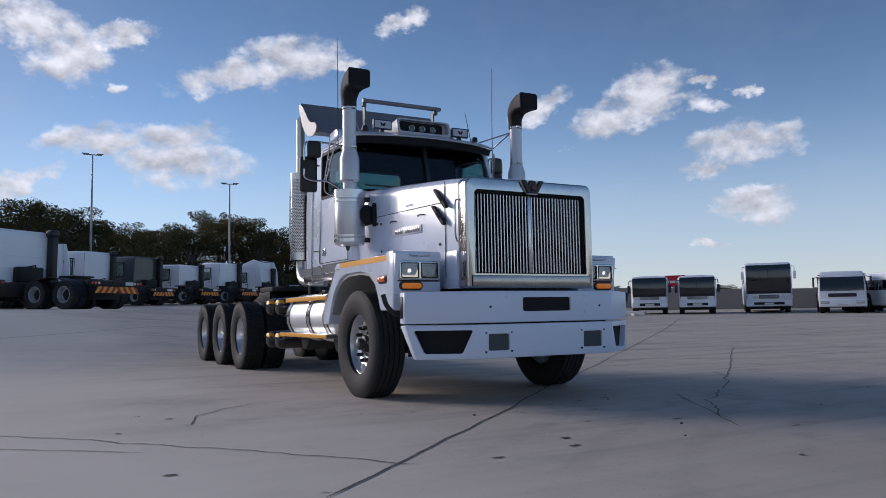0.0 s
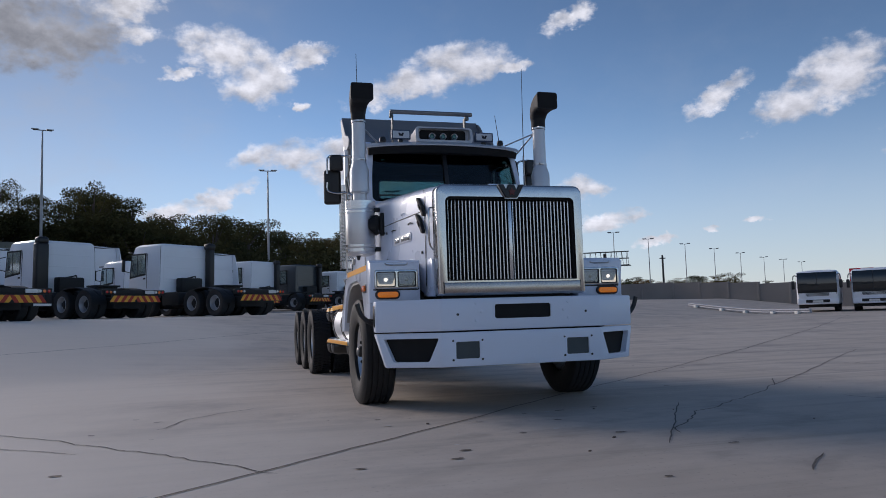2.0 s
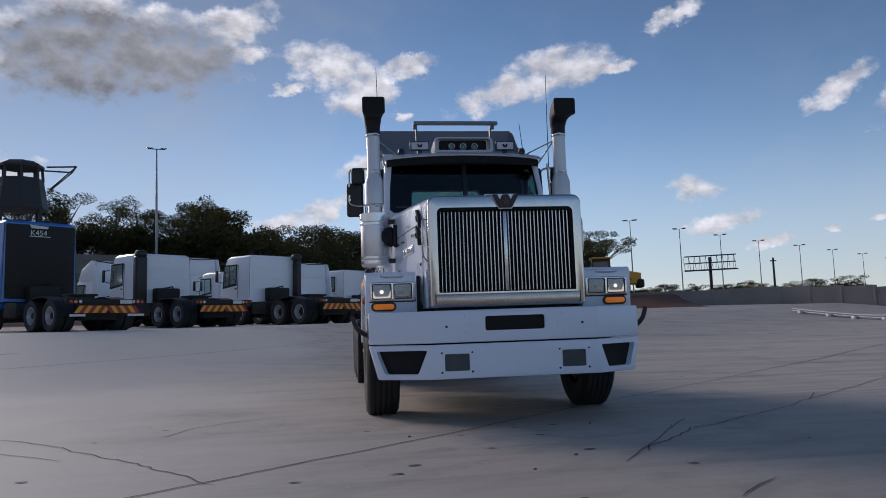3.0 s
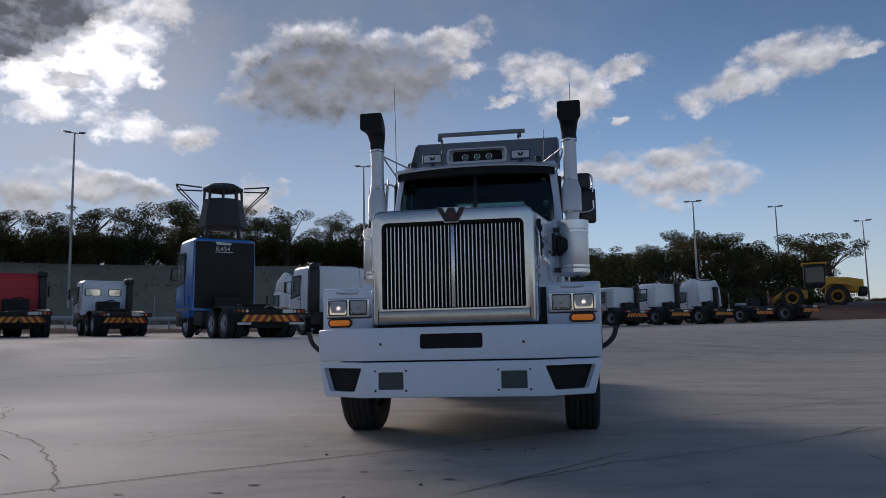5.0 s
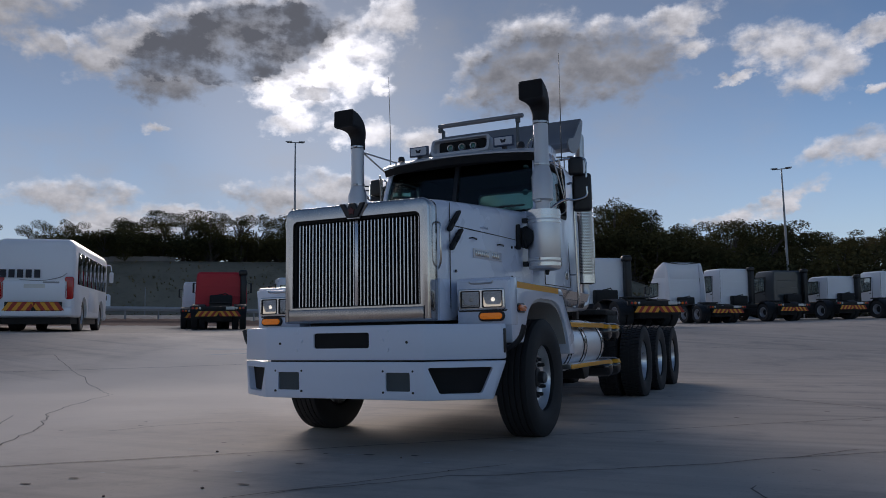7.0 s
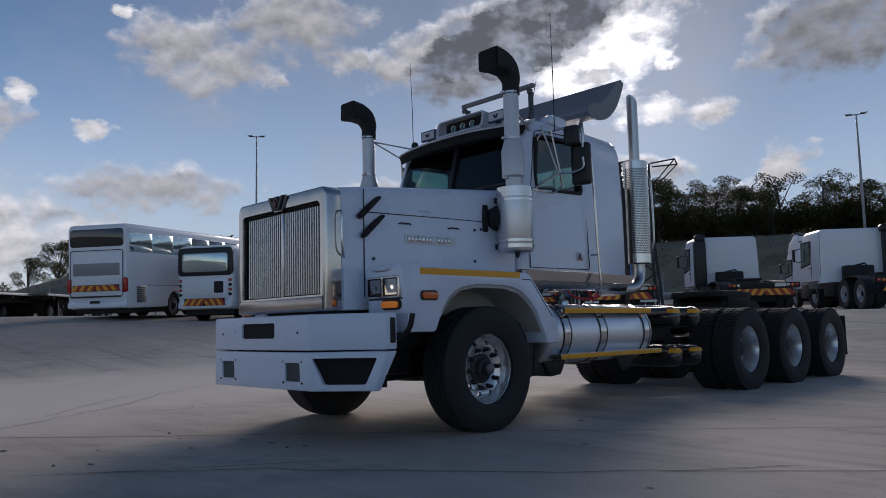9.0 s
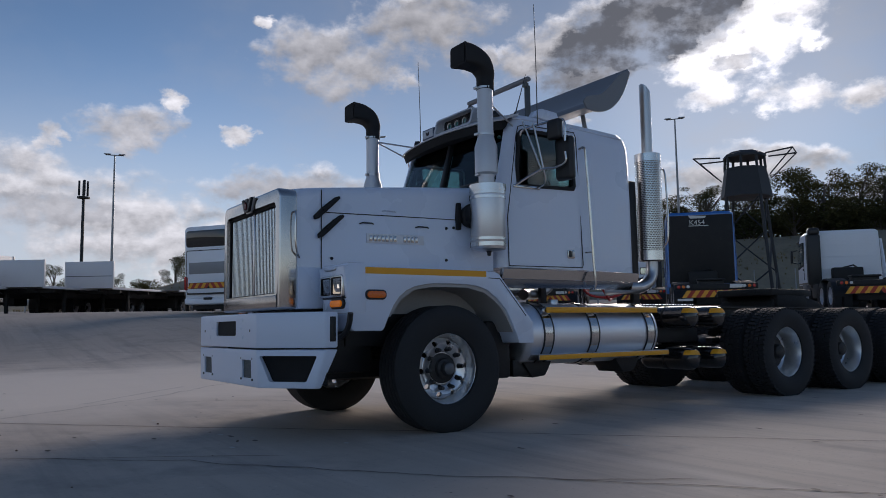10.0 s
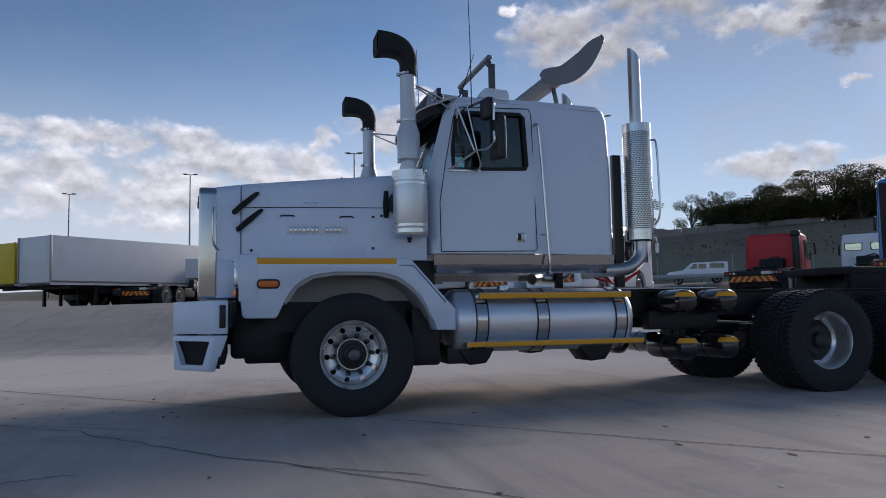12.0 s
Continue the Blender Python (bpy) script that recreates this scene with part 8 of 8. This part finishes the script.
def make_bank_scrub():
    """Dry tussocks over the slope of the bank, thicker along its terrace and its foot."""
    rnd = random.Random(31)
    verts, faces = [], []
    for _ in range(3000):
        b = rnd.uniform(4, 96)
        u = rnd.random()
        r = 81.5 + .1 * (b - 30) + (rnd.gauss(1.0, 1.2) if u < .2 else rnd.gauss(9.0, .7) if u < .4 else rnd.uniform(-1, 17))
        x, y = polar(b, r)
        z, s = land(x, y), rnd.uniform(.10, .28) * (1.25 if u < .4 else 1.0)
        for k in range(7):
            a = rnd.uniform(0, 6.28)
            dx, dy, lean = math.cos(a), math.sin(a), rnd.uniform(.2, .9)
            n = len(verts)
            verts += [(x - dy * s * .22, y + dx * s * .22, z - .03), (x + dy * s * .22, y - dx * s * .22, z - .03), (x + dx * s * lean, y + dy * s * lean, z + s * rnd.uniform(.6, 1.1))]
            faces.append((n, n + 1, n + 2))
    me = bpy.data.meshes.new("bank_scrub")
    me.from_pydata(verts, [], faces)
    me.materials.append(M["dry_grass"])
    tagged(new("bank_scrub", me), "dry olive tussock grass on the slope of the bank", "grass", kind="stuff")


def make_block_wall():
    """Grey block wall on the crest of the bank, in three stepped lengths."""
    wall = thing("wall_crest", pose(0, 0, 0), "low grey block wall on the crest of the bank", "wall", kind="structure")
    for (x0, y0), (x1, y1), high in (((-79.4, 46.5), (-76.3, 51.6), 1.05), ((-76.3, 51.6), (-72.0, 58.2), .8), ((-72.0, 58.2), (-66.5, 66.0), .55)):
        turn = math.degrees(math.atan2(y1 - y0, x1 - x0))
        long = math.hypot(x1 - x0, y1 - y0)
        count = round(long / 2.0)
        for k in range(count):
            u = (k + .5) / count
            x, y = x0 + (x1 - x0) * u, y0 + (y1 - y0) * u
            part("wall_panel", moved(span(-long / count / 2 + .02, long / count / 2 - .02, -.12, .12, -.6, high), pose(x, y, land(x, y), 0, 0, turn)), M["wall"], wall)


M["dry_grass"] = leaf_mat("dry_tussock", (0.34, 0.30, 0.20), (0.20, 0.18, 0.11))
make_woods()
make_bank_scrub()
make_block_wall()


def make_palm():
    x, y = -132.5, 69.0
    t = thing("tree", pose(x, y, 1.9) @ Matrix.Scale(1.72, 4), "slim palm tree with a round tuft of fronds", "tree", "trees behind the yard")
    part("trunk", tube([(0, 0, -.5), (.1, 0, 5), (0, .1, 9.6)], [.32, .24, .20], 8), M["bark"], t, "slim grey trunk")
    rnd = random.Random(8)
    bm = bmesh.new()
    for k in range(34):
        a, up = rnd.uniform(0, 6.28), rnd.uniform(-.7, 1.2)
        d, side = Vector((math.cos(a), math.sin(a), 0)), Vector((-math.sin(a), math.cos(a), 0))
        rows = []
        for i in range(5):
            u = i / 4
            p = Vector((0, 0, 9.6)) + d * 1.7 * u * math.cos(up) + Vector((0, 0, 1.7 * u * math.sin(up) - .55 * u * u))
            wide = .20 * (1 - abs(u - .55) * 1.4)
            rows.append((bm.verts.new(p + side * wide), bm.verts.new(p - side * wide)))
        for (p, q), (r, s) in zip(rows, rows[1:]):
            bm.faces.new((p, q, s, r))
    part("crown", bm, M["leaf"], t, "round tuft of fronds")


make_palm()


# ---- joints, cracks and litter on the concrete ----
def ribbon(points, wide, lift=.004):
    bm = bmesh.new()
    rows = []
    for i, p in enumerate(points):
        d = (Vector(points[min(i + 1, len(points) - 1)]) - Vector(points[max(i - 1, 0)])).normalized()
        n = Vector((-d.y, d.x)) * wide / 2 * (1 if 0 < i < len(points) - 1 else .3)
        a, b = Vector(p) + n, Vector(p) - n
        rows.append((bm.verts.new((a.x, a.y, land(a.x, a.y) + lift)), bm.verts.new((b.x, b.y, land(b.x, b.y) + lift))))
    for (a, b), (c, d) in zip(rows, rows[1:]):
        bm.faces.new((a, b, d, c))
    return bm


def wander(a, b, step, swing, rnd):
    a, b = Vector(a), Vector(b)
    n = max(2, int((b - a).length / step))
    side = Vector((-(b - a).y, (b - a).x)).normalized()
    off, out = 0.0, []
    for k in range(n + 1):
        off += rnd.uniform(-1, 1) * swing
        off *= .9
        out.append(a.lerp(b, k / n) + side * off)
    return [(p.x, p.y) for p in out]


def make_joints():
    rnd = random.Random(4)
    net = thing("slab_joint", pose(0, 0, 0), "dark sealed joints and cracks in the concrete slabs", "pavement joint", kind="structure")
    for a, b, wide in (((-9.50, -7.90), (-2.92, -2.32), .02), ((-2.92, -2.32), (1.42, 1.70), .024), ((1.42, 1.70), (5.51, 5.46), .02), ((5.51, 5.46), (24.36, 22.23), .03), ((-9.16, 7.13), (-1.01, 15.64), .025), ((-1.01, 15.64), (12.21, 20.26), .03),
                       ((3.18, 0.81), (8.98, 5.76), .016), ((1.85, 7.53), (8.03, 0.90), .022), ((-14.67, 1.62), (-9.16, 7.13), .025), ((-5.47, 1.13), (-3.48, -0.64), .014), ((0.21, -1.91), (1.47, -0.04), .014), ((8.00, -6.00), (14.00, -1.00), .02)):
        part("joint", ribbon(wander(a, b, .16, .014, rnd), wide * .75), M["sealer"], net)
    for pts in (((-12.30, 7.08), (-7.02, 4.04), (-5.75, 2.06), (-4.54, 0.84), (-2.91, -0.93), (-2.23, -1.87)), ((3.74, 1.55), (2.23, 0.08), (1.17, -0.72), (0.50, -1.59)), ((0.81, -2.61), (0.40, -2.95)), ((4.87, 4.84), (5.41, 4.58), (6.12, 4.73)), ((-3.07, 0.38), (-2.77, 1.05), (-2.26, 1.60)), ((6.70, 7.49), (8.60, 6.40), (11.32, 7.00)), ((2.50, -2.03), (3.28, -1.04), (3.08, -0.28)), ((-6.65, -1.26), (-4.99, -2.77), (-4.51, -3.51)), ((6.20, -1.20), (4.73, -0.05), (5.04, 1.01))):
        line = []
        for a, b in zip(pts, pts[1:]):
            line += wander(a, b, .10, .035, rnd)[:-1]
        part("crack", ribbon(line + [pts[-1]], .012), M["sealer"], net)
    # spalled patches and paint scraps beside the joints
    for k in range(80):
        u = rnd.random()
        x, y = -4 + 10 * u + rnd.gauss(0, 1.6), -3.2 + 8.4 * u + rnd.gauss(0, 1.6)
        n = rnd.randrange(5, 8)
        r = rnd.uniform(.006, .026)
        pts = [(x + r * rnd.uniform(.5, 1.6) * 1.8 * math.cos(6.28 * i / n), y + r * rnd.uniform(.5, 1.3) * math.sin(6.28 * i / n)) for i in range(n)]
        bm = bmesh.new()
        bm.faces.new([bm.verts.new((px, py, land(px, py) + .005)) for px, py in pts])
        part("scuff", bm, M["sealer"] if k % 3 else M["paint_line"], net)
    part("worn_line", ribbon(wander((-10.24, 9.61), (-8.80, 10.54), .2, .03, rnd), .16), M["paint_line"], net, "worn white paint mark")
    part("worn_line", ribbon(wander((-9.54, 8.90), (-8.17, 10.78), .2, .03, rnd), .10), M["paint_line"], net, "worn white paint mark")
    for k in range(7):
        u = rnd.random()
        x, y = -3.4 + 7.5 * u + rnd.gauss(0, .9), -3.0 + 5.5 * u + rnd.gauss(0, 1.1)
        r = rnd.uniform(.006, .013)
        bm = bmesh.new()
        bmesh.ops.create_icosphere(bm, subdivisions=1, radius=r)
        for v in bm.verts:
            v.co = Vector((v.co.x * rnd.uniform(.8, 1.6), v.co.y * rnd.uniform(.7, 1.3), v.co.z * .7))
        bmesh.ops.translate(bm, verts=bm.verts, vec=(x, y, land(x, y) + r * .45))
        tagged(part("pebble", bm, M["pebble"], None, bend=60), "small brown stone chip lying on the concrete", "stone", "loose stones")


M["pebble"] = surface("brown_stone_chip", (.17, .12, .09), .8, 0, .3, 20, 80, .3)
make_joints()


def make_red_sign():
    t = thing("roadside_sign", pose(54.5, 52.4, .6, 0, 0, -44) @ Matrix.Scale(1.19, 4), "small plain red roadside board beyond the wall", "sign")
    part("board", span(-.85, .85, -.04, .04, 2.1, 3.1, .01), M["red"], t, "plain red board")
    for x in (-.6, .6):
        part("post", tube([(x, .06, 0), (x, .06, 3.0)], .05, 6), M["tower"], t)
    part("bar", span(-.6, .6, -.05, -.04, 2.45, 2.65), M["plate"], t, "plain pale bar")


make_red_sign()
